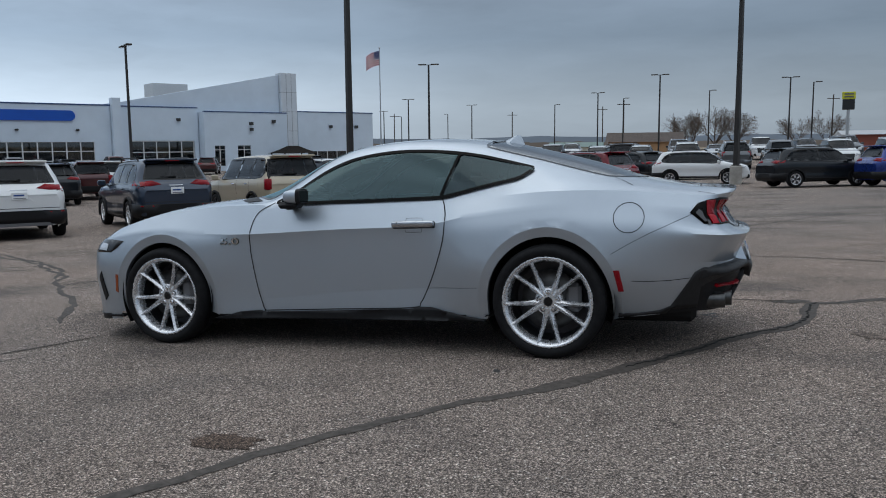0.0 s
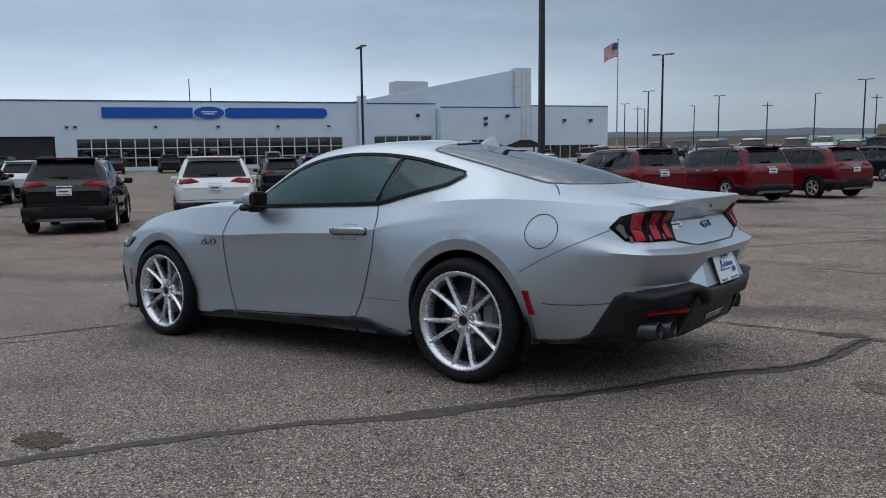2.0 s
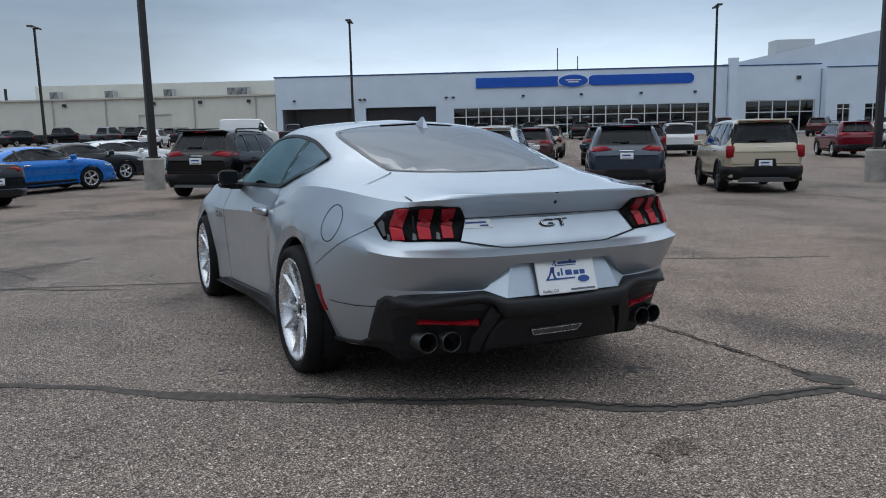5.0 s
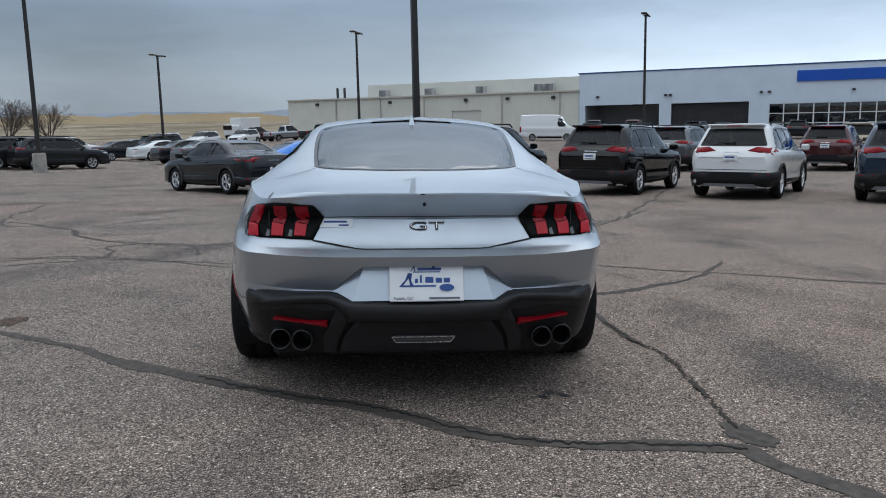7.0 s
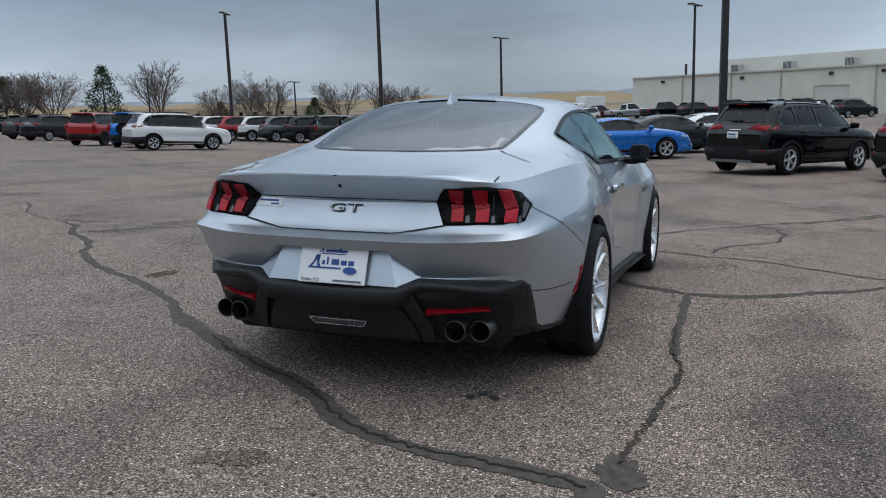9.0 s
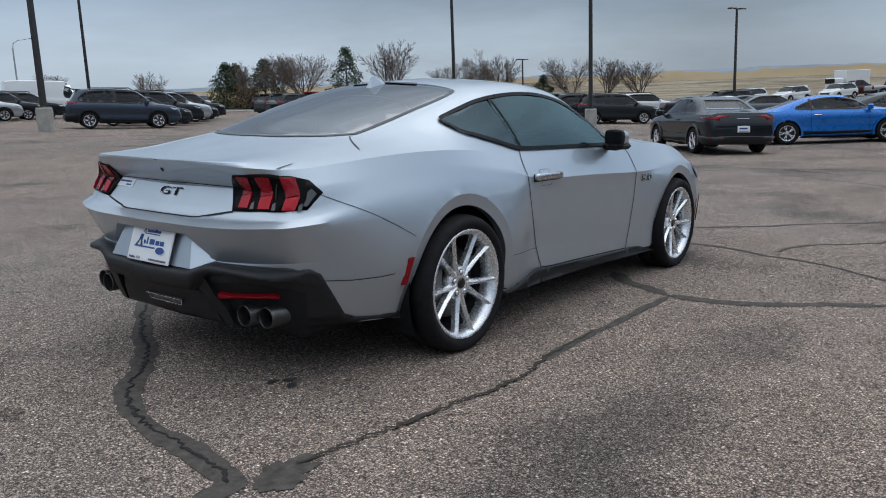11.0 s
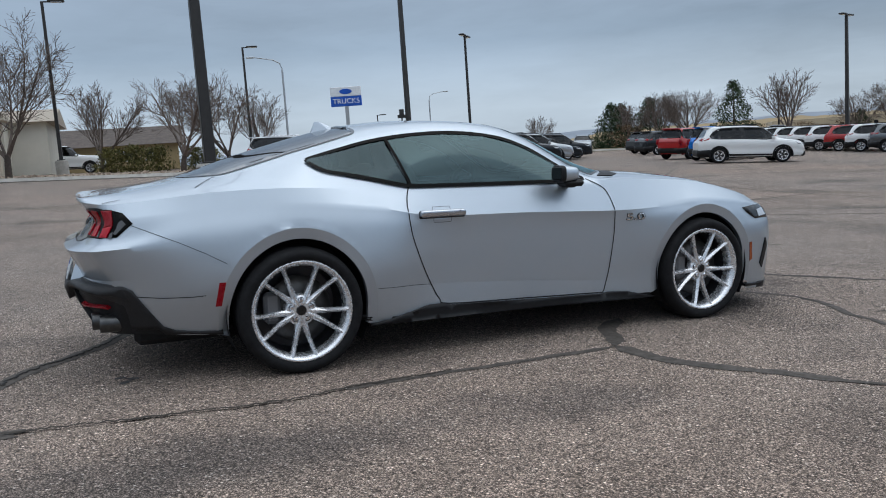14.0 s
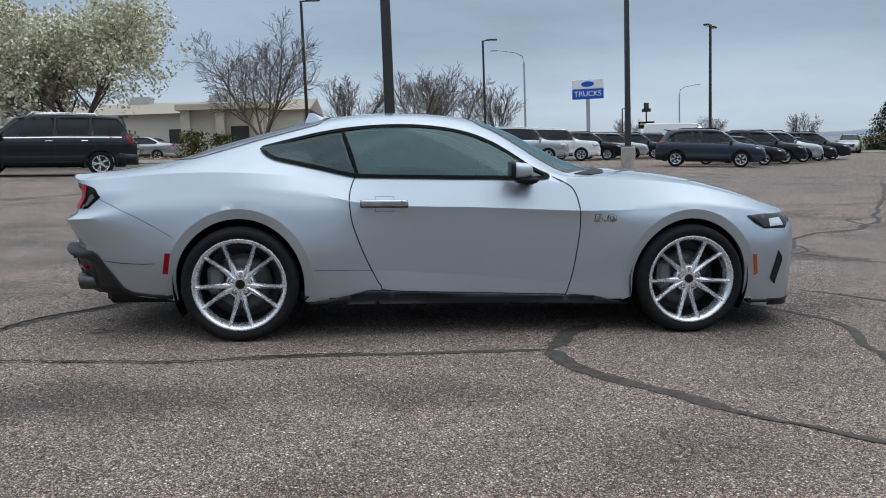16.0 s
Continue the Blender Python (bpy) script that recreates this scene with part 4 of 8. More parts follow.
# tail: lamps, panel, bumper, exhausts
BORE_SHADE = plain("bore_shade", (.003, .003, .003), .95, spec=.03)
VALANCE = plain("textured_black_plastic", (.012, .012, .0135), .52, spec=.38, vary=.25, scale=40)
SMOKED = plain("smoked_lens", (.07, .07, .075), .2, coat=.5)
for s in (1, -1):
    def mir_poly(p):
        return [(a * s, z) for a, z in p]
    lamp = part("tail_lamp", panel(mir_poly([(.531, .902), (.62, .910), (.71, .912), (.80, .902), (.865, .886), (.922, .836), (.855, .770), (.76, .762), (.62, .757), (.528, .753), (.518, .80), (.508, .848), (.520, .886)]), on_tail, s, .005, .012, .03), LAMP_BLACK, coupe, "black tail lamp with three red bars", True)
    for a0, w, k in ((.556, .050, .018), (.648, .054, .020), (.752, .052, .024)):
        part("bar", panel(mir_poly([(a0 + .008, .766), (a0 + w + .004, .768), (a0 + w + k, .822), (a0 + k, .812)]), on_tail, s, .012, .004, .03), RED_LENS, lamp, "red lamp bar")
        part("bar", panel(mir_poly([(a0 + k, .815), (a0 + w + k, .825), (a0 + w + k * .9, .845), (a0 + w + .004, .898), (a0 - .004, .900), (a0 + k * .9, .838)]), on_tail, s, .010, .004, .03), DARK_RED, lamp, "dark red lamp bar")
        part("lens", panel(mir_poly([(a0 + w + .012, .764), (a0 + w + .030, .766), (a0 + w + .032, .796), (a0 + w + .018, .788)]), on_tail, s, .008, .003, .03), SMOKED, lamp, "smoked clear lens")
    part("lens", panel(mir_poly([(.838, .786), (.852, .782), (.893, .832), (.872, .852), (.856, .84), (.850, .81)]), on_tail, s, .009, .003, .03), SMOKED, lamp, "smoked outer lens")
    part("reflector", panel(mir_poly([(.455, .412), (.72, .416), (.735, .402), (.455, .390)]), on_tail, s, .022, .03, .03), DARK_RED, coupe, "red rear reflector strip")
    for y in (.525, .622):
        bm = lathe(bmesh.new(), [(.040, .20), (.041, .004), (.043, 0), (.046, .004), (.046, .22)], "y", 24)
        bmesh.ops.transform(bm, matrix=pose(-1.015 + .035 * (y > .57), y * s, .317, 0, 0, -90), verts=bm.verts)
        tip = part("exhaust_tip", bm, EXHAUST, coupe, "round steel exhaust tip", True)
        # black disc in the pipe, painted for the shade of its bore
        bm = lathe(bmesh.new(), [(.0, .05), (.041, .05)], "y", 24)
        bmesh.ops.transform(bm, matrix=pose(-1.015 + .035 * (y > .57), y * s, .317, 0, 0, -90), verts=bm.verts)
        part("bore", bm, BORE_SHADE, tip)
    part("boot_shut_line", ribbon([(x, y * s) for x, y in ((-.352, .512), (-.385, .545), (-.423, .600), (-.452, .648), (-.477, .690))], on_top, 1, .006, .0025), SEAM, coupe)
    part("boot_shut_line", ribbon([(x, y * s) for x, y in ((-.84, .655), (-.94, .662))], on_top, 1, .006, .0025), SEAM, coupe)
part("boot_shut_line", ribbon([(-.530, .752), (-.39, .728), (-.33, .719), (-.28, .716), (0, .716), (.28, .716), (.33, .719), (.39, .728), (.530, .752)], on_tail, 1, .008, .002), SEAM, coupe)
part("boot_shut_line", ribbon([(-.51, .848), (-.30, .850), (0, .850), (.30, .850), (.51, .848)], on_tail, 1, .004, .0015), SEAM, coupe)
part("rear_valance", panel(VALANCE_LINE, on_tail, 1, lambda a, z: .006 - .020 * min(1, max(0, (.46 - z) / .05)) * min(1, max(0, (.92 - abs(a)) / .25)), .03, .03), VALANCE, coupe, "black textured rear valance", True)
LEDGE_TOP = [(.86, .514), (.765, .522), (.62, .526), (.44, .527), (.32, .496), (0, .493)]
LEDGE_LOW = [(.88, .455), (.80, .474), (.62, .481), (.45, .482), (.40, .468), (.35, .440), (0, .434)]


def ledge_lift(a, z):
    """The ledge swells out from its upper edge and rolls under at its foot."""
    a = abs(a)
    top, foot = (np.interp(a, *zip(*pts[::-1])) for pts in (LEDGE_TOP, LEDGE_LOW))
    k = min(1, max(0, (top - z) / (top - foot)))
    return .004 + (.012 + .046 * math.sin(math.pi * min(1, k * .85)) ** .7 + .012 * k) * min(1, max(.04, (.85 - a) / .16))


part("valance_ledge", panel(LEDGE_LOW + [(-a, z) for a, z in LEDGE_LOW[-2::-1]] + [(-a, z) for a, z in LEDGE_TOP] + LEDGE_TOP[-2::-1], on_tail, 1, ledge_lift, .04, .016), VALANCE, coupe, "black bumper ledge", True)
part("diffuser", panel([(.33, .408), (0, .402), (-.33, .408), (-.40, .34), (-.44, .265), (.44, .265), (.40, .34)], on_tail, 1, lambda a, z: .012 + .10 * max(0, .402 - z), .04, .03), VALANCE, coupe, "black centre diffuser", True)
for s in (1, -1):
    part("valance_fin", panel([(s * a, z) for a, z in ((.355, .438), (.40, .464), (.445, .40), (.49, .34), (.51, .27), (.46, .262), (.42, .34))], on_tail, s, .026, .04, .03), VALANCE, coupe, "black valance fin")
part("reversing_lamp", panel([(.165, .345), (-.165, .345), (-.145, .318), (.145, .318)], on_tail, 1, .026, .02, .03), SMOKED, coupe, "smoked reversing lamp")
part("lamp_rim", ribbon([(.165, .345), (-.165, .345), (-.145, .318), (.145, .318)], on_tail, 1, .005, .029, True), ALLOY, coupe, "thin bright lamp rim")
# number plate housing: a panel set back under the bumper's edge, sloping out to its foot
bm = bmesh.new()
for s in (1, -1):
    rim, tip = on_skin(on_back, .262 * s, .648, 1, .001)[0], on_skin(on_back, .385 * s, .540, 1, .001)[0]
    foot, deep = Vector((-1.108, .30 * s, .503)), Vector((-1.058, .255 * s, .640))
    mid_rim, mid_deep, mid_foot = on_skin(on_back, 0, .648, 1, .001)[0], Vector((-1.058, 0, .640)), Vector((-1.108, 0, .503))
    for q in ((rim, tip, deep), (deep, tip, foot), (deep, foot, mid_foot, mid_deep), (rim, deep, mid_deep, mid_rim)):
        bm.faces.new([bm.verts.new(p) for p in (q if s > 0 else q[::-1])])
bmesh.ops.remove_doubles(bm, verts=bm.verts, dist=.0005)
bmesh.ops.recalc_face_normals(bm, faces=bm.faces)
part("plate_housing", bm, SILVER, coupe, "silver sloping number plate housing")
tilt_plate = pose(-1.102, -.012, .577, 0, 18, 0)


def on_plate(bm):
    bmesh.ops.transform(bm, matrix=tilt_plate, verts=bm.verts)
    return bm


plate = part("plate", on_plate(boxes(((.008, .315, .158), (0, 0, 0)), bevel=.003)), WHITE_PANEL, coupe, "white dealer plate with blue lettering bars")
for y, z, w, h, m in ((-.012, .058, .10, .011, BLUE_INK), (0, .046, .115, .004, BLUE_INK), (-.030, .062, .012, .016, BLUE_INK), (-.012, .012, .034, .024, BLUE_INK), (-.052, .010, .026, .020, BLUE_INK), (.024, .016, .008, .032, BLUE_INK), (-.086, .010, .026, .020, BLUE_INK), (.043, .008, .012, .018, BLUE_INK), (.035, -.014, .15, .007, BLUE_INK), (-.075, -.066, .13, .008, GREY_INK)):
    part("lettering_bar", on_plate(boxes(((.002, w, h), (-.0055, y, z)))), m, plate)
for size, y, z in ((.058, .085, .012), (.022, .058, .060)):      # a slanted stroke before each line of lettering
    bm = bmesh.new()
    for b in (-.0062, -.0040):
        [bm.verts.new((b, y + size * u, z + size * v)) for u, v in ((.55, -.5), (.30, -.5), (-.42, .5), (-.10, .5), (-.55, -.5), (-.28, -.5))]
    bm.verts.ensure_lookup_table()
    for o in (0, 6):
        bm.faces.new([bm.verts[o + k] for k in (0, 1, 3, 2)]), bm.faces.new([bm.verts[o + k] for k in (2, 3, 4, 5)])
    bmesh.ops.recalc_face_normals(bm, faces=bm.faces)
    part("lettering_bar", on_plate(bm), BLUE_INK, plate)
bm = text_mesh("Pueblo, CO", .0175, .0008)
for v in bm.verts:
    v.co = (-.0056 - v.co.z, .098 - v.co.x, -.066 + v.co.y)
part("lettering", on_plate(bm), GREY_INK, plate)
for r, d, m in ((.024, -.0072, WHITE_PANEL), (.021, -.0082, BLUE_INK)):
    bm = lathe(bmesh.new(), [(.0, d), (r, d), (r, -.004)], "y", 24)
    bmesh.ops.transform(bm, matrix=tilt_plate @ pose(-.001, -.085, -.022, 0, 0, -90) @ Matrix.Diagonal((1.5, 1, .75, 1)), verts=bm.verts)
    part("lettering_bar", bm, m, plate)
badge = None
for fat, up, mat in ((.0004, .003, BLACK_GLOSS), (-.0026, .006, CHROME)):
    bm = text_mesh("GT", .064, .003, fat)
    for v in bm.verts:
        v.co = on_skin(on_back, -.018 - v.co.x * 1.85, .806 + v.co.y * .72, 1, up + max(0, v.co.z))[0]
    badge = part("badge" if badge is None else "face", bm, mat, badge or coupe, "thin chrome GT badge with black edge" if badge is None else "")
sticker = part("sticker", panel([(.447, .842), (.30, .840), (.30, .802), (.447, .804)], on_back, 1, .003), WHITE_PANEL, coupe, "small white dealer sticker with blue bars")
part("lettering_bar", panel([(.425, .830), (.325, .829), (.325, .822), (.425, .823)], on_back, 1, .0045), BLUE_INK, sticker)
part("lettering_bar", panel([(.36, .815), (.318, .815), (.318, .809), (.36, .809)], on_back, 1, .0045), BLUE_INK, sticker)
part("boot_lock", panel(arc_path(-.008, .905, .008, 0, 350, 12), on_back, 1, .003), SEAM, coupe)
bm = bmesh.new()
for (x, h, w) in ((.33, .0, .018), (.345, .062, .006), (.375, .058, .010), (.44, .02, .016), (.475, 0, .004)):
    z0 = MID_Z(x) - .004
    bm.verts.new((x, w, z0)), bm.verts.new((x, -w, z0)), bm.verts.new((x + (.012 if h > .05 else 0), 0, z0 + h + .004))
bmesh.ops.convex_hull(bm, input=bm.verts)
part("aerial_fin", bm, SILVER, coupe, "silver shark-fin aerial")
part("underbody", boxes(((4.2, 1.36, .10), (1.28, 0, .24)), bevel=.03), BLACK_PLASTIC, coupe)

# cabin: seats, dashboard, wheel
for y in (.37, -.37):
    seat = part("seat", boxes(((.52, .50, .16), (1.08, y, .45)), bevel=.05), UPHOLSTERY, coupe, "black bucket seat", True)
    bm = bmesh.new()
    box(bm, (.15, .50, .58), (.80, y, .80), Euler((0, radians(-18), 0)).to_matrix(), .05, 2)
    part("seat_back", bm, UPHOLSTERY, seat, "", True)
    bm = bmesh.new()
    box(bm, (.09, .26, .17), (.69, y, 1.13), Euler((0, radians(-14), 0)).to_matrix(), .035, 2)
    part("headrest", bm, UPHOLSTERY, seat, "", True)
part("rear_bench", boxes(((.40, 1.1, .12), (.35, 0, .50)), ((.10, 1.1, .42), (.10, 0, .76)), bevel=.04), UPHOLSTERY, coupe)
part("parcel_shelf", boxes(((.55, 1.05, .03), (-.18, 0, .93)), bevel=.01), UPHOLSTERY, coupe)
part("dashboard", boxes(((.45, 1.38, .26), (1.92, 0, .80)), bevel=.08), UPHOLSTERY, coupe, "", True)
bm = lathe(bmesh.new(), [(.175 + .016 * math.cos(a), .016 * math.sin(a)) for a in (radians(k * 45) for k in range(8))], "z", 28, True)
bmesh.ops.transform(bm, matrix=pose(1.55, .37, .90, 0, -66, 0), verts=bm.verts)
part("steering_wheel", bm, UPHOLSTERY, coupe, "black steering wheel", True)


# wheels: ten spokes in five pairs, silver, low-profile tyres
def coupe_wheel(name, at, s):
    w = new(name)
    w.parent = coupe
    w.matrix_basis = pose(*at, 0, 0, 0 if s > 0 else 180)
    tagged(w, label="ten-spoke silver alloy wheel with low-profile tyre")
    R = WHEEL_R
    prof = [(.262, .095), (.275, .112), (.292, .121), (.308, .121), (.322, .112), (.332, .092), (R, .06), (R, .02), (R - .006, .018), (R - .006, .010), (R, .008), (R, -.06), (.332, -.092), (.30, -.12), (.25, -.10)]
    part("tyre", lathe(bmesh.new(), prof, "y", 64), RUBBER, w, "black low-profile tyre", True)
    rim = part("rim", lathe(bmesh.new(), [(.266, .090), (.272, .106), (.267, .112), (.257, .109), (.249, .096), (.241, .088), (.238, .02)], "y", 64), ALLOY, w, "silver alloy rim", True)
    part("barrel", lathe(bmesh.new(), [(.240, .03), (.232, -.02), (.225, -.10), (0, -.10)], "y", 40), DARK_ALLOY, w)
    part("brake_disc", lathe(bmesh.new(), [(.0, .004), (.09, .004), (.10, .0), (.178, .0), (.178, -.02), (.0, -.02)], "y", 40), STEEL, w, "steel brake disc", True)
    bm = bmesh.new()
    box(bm, (.09, .06, .17), (-.145 * s, .015, .02), bevel=.02)
    part("brake_caliper", bm, plain("caliper_grey", (.16, .16, .165), .5, .5), w, "grey brake caliper")
    for k in range(10):
        pair, odd = divmod(k, 2)
        mid = radians(72 * pair + 54)
        sgn = 1 if odd else -1
        a0, a1 = mid + sgn * radians(10.5), mid + sgn * radians(14.8)
        bm = bmesh.new()
        sect = []
        for t in (0, .12, .5, .85, 1.0):
            a, r = a0 + (a1 - a0) * t, .040 + t * .212
            half = (.021, .0175, .0125, .0112, .0135)[(0, .12, .5, .85, 1.0).index(t)]
            yo = .072 + .030 * t ** 1.5
            c, d = Vector((r * math.cos(a), yo, r * math.sin(a))), Vector((-math.sin(a), 0, math.cos(a)))
            sect.append([bm.verts.new(c + d * half * q + Vector((0, o, 0))) for q, o in ((-1, -.038), (-1, -.013), (-.16, .001), (.16, .001), (1, -.013), (1, -.038))])
        for p, q in zip(sect, sect[1:]):
            for j in range(6):
                bm.faces.new((p[j], p[(j + 1) % 6], q[(j + 1) % 6], q[j]))
        bm.faces.new(sect[0]), bm.faces.new(sect[-1][::-1])
        bmesh.ops.recalc_face_normals(bm, faces=bm.faces)
        part("spoke", bm, ALLOY, w)
    hub = part("hub", lathe(bmesh.new(), [(.0, .070), (.036, .070), (.072, .067), (.084, .058), (.087, .02)], "y", 36), ALLOY, w, "", True)
    part("hub_cap", lathe(bmesh.new(), [(.0, .078), (.023, .077), (.0275, .072), (.0275, .066)], "y", 24), BLACK_GLOSS, hub, "black centre cap")
    for k in range(5):
        a = radians(72 * k + 90)
        bm = lathe(bmesh.new(), [(.0, .078), (.009, .077), (.0135, .071), (.0135, .06)], "y", 10)
        bmesh.ops.translate(bm, vec=(.054 * math.cos(a), 0, .054 * math.sin(a)), verts=bm.verts)
        part("wheel_nut", bm, CHROME, hub)
        # dark ring added round the nut in place of a recess's shade
        bm = lathe(bmesh.new(), [(.0135, .0682), (.0170, .0686), (.0170, .05)], "y", 14)
        bmesh.ops.translate(bm, vec=(.054 * math.cos(a), 0, .054 * math.sin(a)), verts=bm.verts)
        part("nut_dark_ring", bm, DARK_ALLOY, hub)
    return w


for ax, y in ((0.0, .838), (2.72, .818)):
    for s in (1, -1):
        coupe_wheel("wheel", (ax, y * s, WHEEL_R), s)

# ---- the dealership and the workshop behind it, on one long front ----
FRONT0, FRONT_U = Vector((89.2, -22.5, 0)), Vector((-0.5103, -0.86, 0)).normalized()
FRONT_N = Vector((FRONT_U.y, -FRONT_U.x, 0))
BASE_Z = -1.25
FRONT = Matrix(((FRONT_U.x, FRONT_N.x, 0, FRONT0.x), (FRONT_U.y, FRONT_N.y, 0, FRONT0.y), (0, 0, 1, BASE_Z), (0, 0, 0, 1)))


def ribbed(name, color, pitch=0.3):
    m = Mat(name, color, 0.55)
    w = m.node("ShaderNodeTexWave", Scale=1.0 / pitch / 3.14, Distortion=0.0)
    m.link(m.coords(), w.inputs["Vector"])
    n = m.noise(0.5, 5.0)
    m.color(m.ramp(n, (0.3, tuple(c * 0.93 for c in color)), (0.7, tuple(min(1, c * 1.04) for c in color))))
    m.bump(w.outputs["Color"], 0.4, 0.02)
    return m.m


WALL_WHITE = plain("white_wall_panel", (0.63, 0.715, 0.80), 0.5, vary=0.05, scale=0.4)
WALL_LIGHT = plain("light_metal_panel", (0.66, 0.70, 0.74), 0.35, 0.2, vary=0.06, scale=0.6)
WALL_BEIGE = ribbed("beige_ribbed_wall", (0.68, 0.665, 0.585))
ROOF_GREY = plain("roof_membrane", (0.42, 0.43, 0.44), 0.8)
BLUE_SIGN = plain("blue_sign_panel", (0.003, 0.085, 0.47), 0.35, vary=0.06, scale=0.5)
WHITE_SIGN = plain("white_sign_panel", (0.75, 0.77, 0.8), 0.4)
DARK_OPEN = plain("dark_roller_door", (0.018, 0.018, 0.02), 0.6, vary=0.3, scale=1.5)
MULLION = plain("white_mullion", (0.62, 0.63, 0.64), 0.4)
SHOP_GLASS = tinted("shop_glass", (0.6, 0.70, 0.74), 0.6, 1.75)
UNIT_GREY = plain("hvac_grey", (0.40, 0.40, 0.39), 0.6, vary=0.15, scale=2)
FITTING = plain("dark_fitting", (0.03, 0.03, 0.032), 0.5)


def wall_block(name, parent, u0, u1, h, depth, mat, off=0.0, openings=(), thick=0.3, label=""):
    """A front wall with openings cut through it, with returns, back wall and roof as one shell of real thickness."""
    bm = bmesh.new()
    us = sorted({u0, u1, *[v for o in openings for v in o[:2]]})
    for a, b in zip(us, us[1:]):
        cut_ = [o for o in openings if o[0] <= a and b <= o[1]]
        if not cut_:
            box(bm, (b - a, thick, h), ((a + b) / 2, off - thick / 2, h / 2))
        else:
            lo, hi = cut_[0][2], cut_[0][3]
            if lo > 0:
                box(bm, (b - a, thick, lo), ((a + b) / 2, off - thick / 2, lo / 2))
            box(bm, (b - a, thick, h - hi), ((a + b) / 2, off - thick / 2, (h + hi) / 2))
    bmesh.ops.remove_doubles(bm, verts=bm.verts, dist=0.0005)
    wall = part(name, bm, mat, parent, label)
    for u in (u0 + thick / 2, u1 - thick / 2):
        part("side_wall", boxes(((thick, depth - thick - .02, h), (u, off - depth / 2 - thick / 2, h / 2))), mat, parent)
    part("back_wall", boxes(((u1 - u0, thick, h), ((u0 + u1) / 2, off - depth - thick / 2 - .02, h / 2))), mat, parent)
    part("roof", boxes(((u1 - u0 - 2 * thick - .02, depth - .4, .25), ((u0 + u1) / 2, off - depth / 2 - thick / 2, h - .8))), ROOF_GREY, parent)
    return wall


dealer = thing("dealership_building", "white flat-roofed car dealership with blue sign band and glazed showroom", "building", m=FRONT.copy())
OPEN = [(.7, 9.2, 0, 3.8), (10.5, 18.6, 0, 3.8), (20.6, 49.2, .45, 3.5)]
wall_block("wall", dealer, 0, 51.0, 7.4, 22, WALL_WHITE, 0, OPEN, label="white panel wall with dark coping")
part("coping", boxes(((51.2, .42, .14), (25.5, -.15, 7.47))), plain("blue_coping", (.03, .07, .2), .4), dealer, "thin blue-black coping")
part("pillar", boxes(((.9, 1.0, 8.25), (51.5, .25, 4.125))), WALL_WHITE, dealer, "tall white pillar")
part("roller_door", boxes(((8.0, .12, 3.76), (14.55, -.5, 1.88))), DARK_OPEN, dealer, "dark closed roller door")
part("drive_through_bay", boxes(((8.4, 6, .1), (4.95, -3.4, 3.85)), ((8.4, .2, 3.7), (4.95, -6.5, 1.9)), ((.2, 5.8, 3.7), (.65, -3.4, 1.9)), ((.2, 5.8, 3.7), (9.3, -3.4, 1.9))), plain("bay_grey", (.30, .31, .32), .7), dealer, "open service bay")
# showroom glazing: panes between mullions, with a floor and back wall behind
part("showroom", boxes(((27.4, .2, 3.6), (35.2, -7, 2.1)), ((27.4, 6.4, .1), (35.2, -3.6, .3)), ((27.4, 6.4, .1), (35.2, -3.6, 4.0))), plain("showroom_interior", (.26, .28, .29), .7, vary=.3, scale=.5), dealer, "dim showroom behind the glass")
bm = bmesh.new()
NU, NV = 20, 3
for i in range(NU + 1):
    box(bm, (.12, .14, 3.05), (20.6 + 28.6 * i / NU, -.12, 1.975))
for j in range(NV + 1):
    box(bm, (28.6, .10, .09), (34.9, -.13, .45 + 3.05 * j / NV))
glazing = part("window_frame", bm, MULLION, dealer, "white mullion grid")
for i in range(NU):
    for j in range(NV):
        part("pane", boxes(((28.6 / NU - .13, .02, 3.05 / NV - .1), (20.6 + 28.6 * (i + .5) / NU, -.15, .45 + 3.05 * (j + .5) / NV))), SHOP_GLASS, glazing)
# sign band: two blue bars and a plain oval
bm = boxes(((9.2, .15, 1.1), (27.8, .09, 6.25)))
part("sign_bar", bm, BLUE_SIGN, dealer, "long blue sign bar")
bm = bmesh.new()
outl = [(36.3, 5.70), (46.8, 5.70)] + [(46.8 + .55 * math.cos(radians(a)), 6.25 + .55 * math.sin(radians(a))) for a in range(-75, 76, 15)] + [(46.8, 6.80), (36.3, 6.80)] + [(36.3 - .55 * math.cos(radians(a)), 6.25 - .55 * math.sin(radians(a))) for a in range(-75, 76, 15)]
f = bm.faces.new([bm.verts.new((u, .16, z)) for u, z in outl])
bmesh.ops.extrude_face_region(bm, geom=[f])
for v in list(bm.verts)[len(outl):]:
    v.co.y = .015
part("sign_bar", bm, BLUE_SIGN, dealer, "long blue sign bar with rounded ends")
for r, d, m in ((1.0, .18, WHITE_SIGN), (.93, .215, BLUE_SIGN)):
    bm = lathe(bmesh.new(), [(.0, d), (r, d), (r, .02)], "y", 40)
    bmesh.ops.transform(bm, matrix=pose(34.1, 0, 6.25) @ Matrix.Diagonal((1.75, 1, .72, 1)), verts=bm.verts)
    part("sign_oval", bm, m, dealer, "plain blue oval sign with white edge")
for w, z in ((1.7, 6.35), (1.2, 6.13)):
    part("sign_mark", boxes(((w, .03, .12), (34.1, .235, z))), WHITE_SIGN, dealer)
for u in (2.2, 9.9, 10.4, 19.8, 20.6, 28.5, 35, 41.6, 47.5):
    part("wall_lamp", boxes(((.34, .3, .2), (u, .16, 4.75)), bevel=.05), FITTING, dealer, "small dark wall lamp")
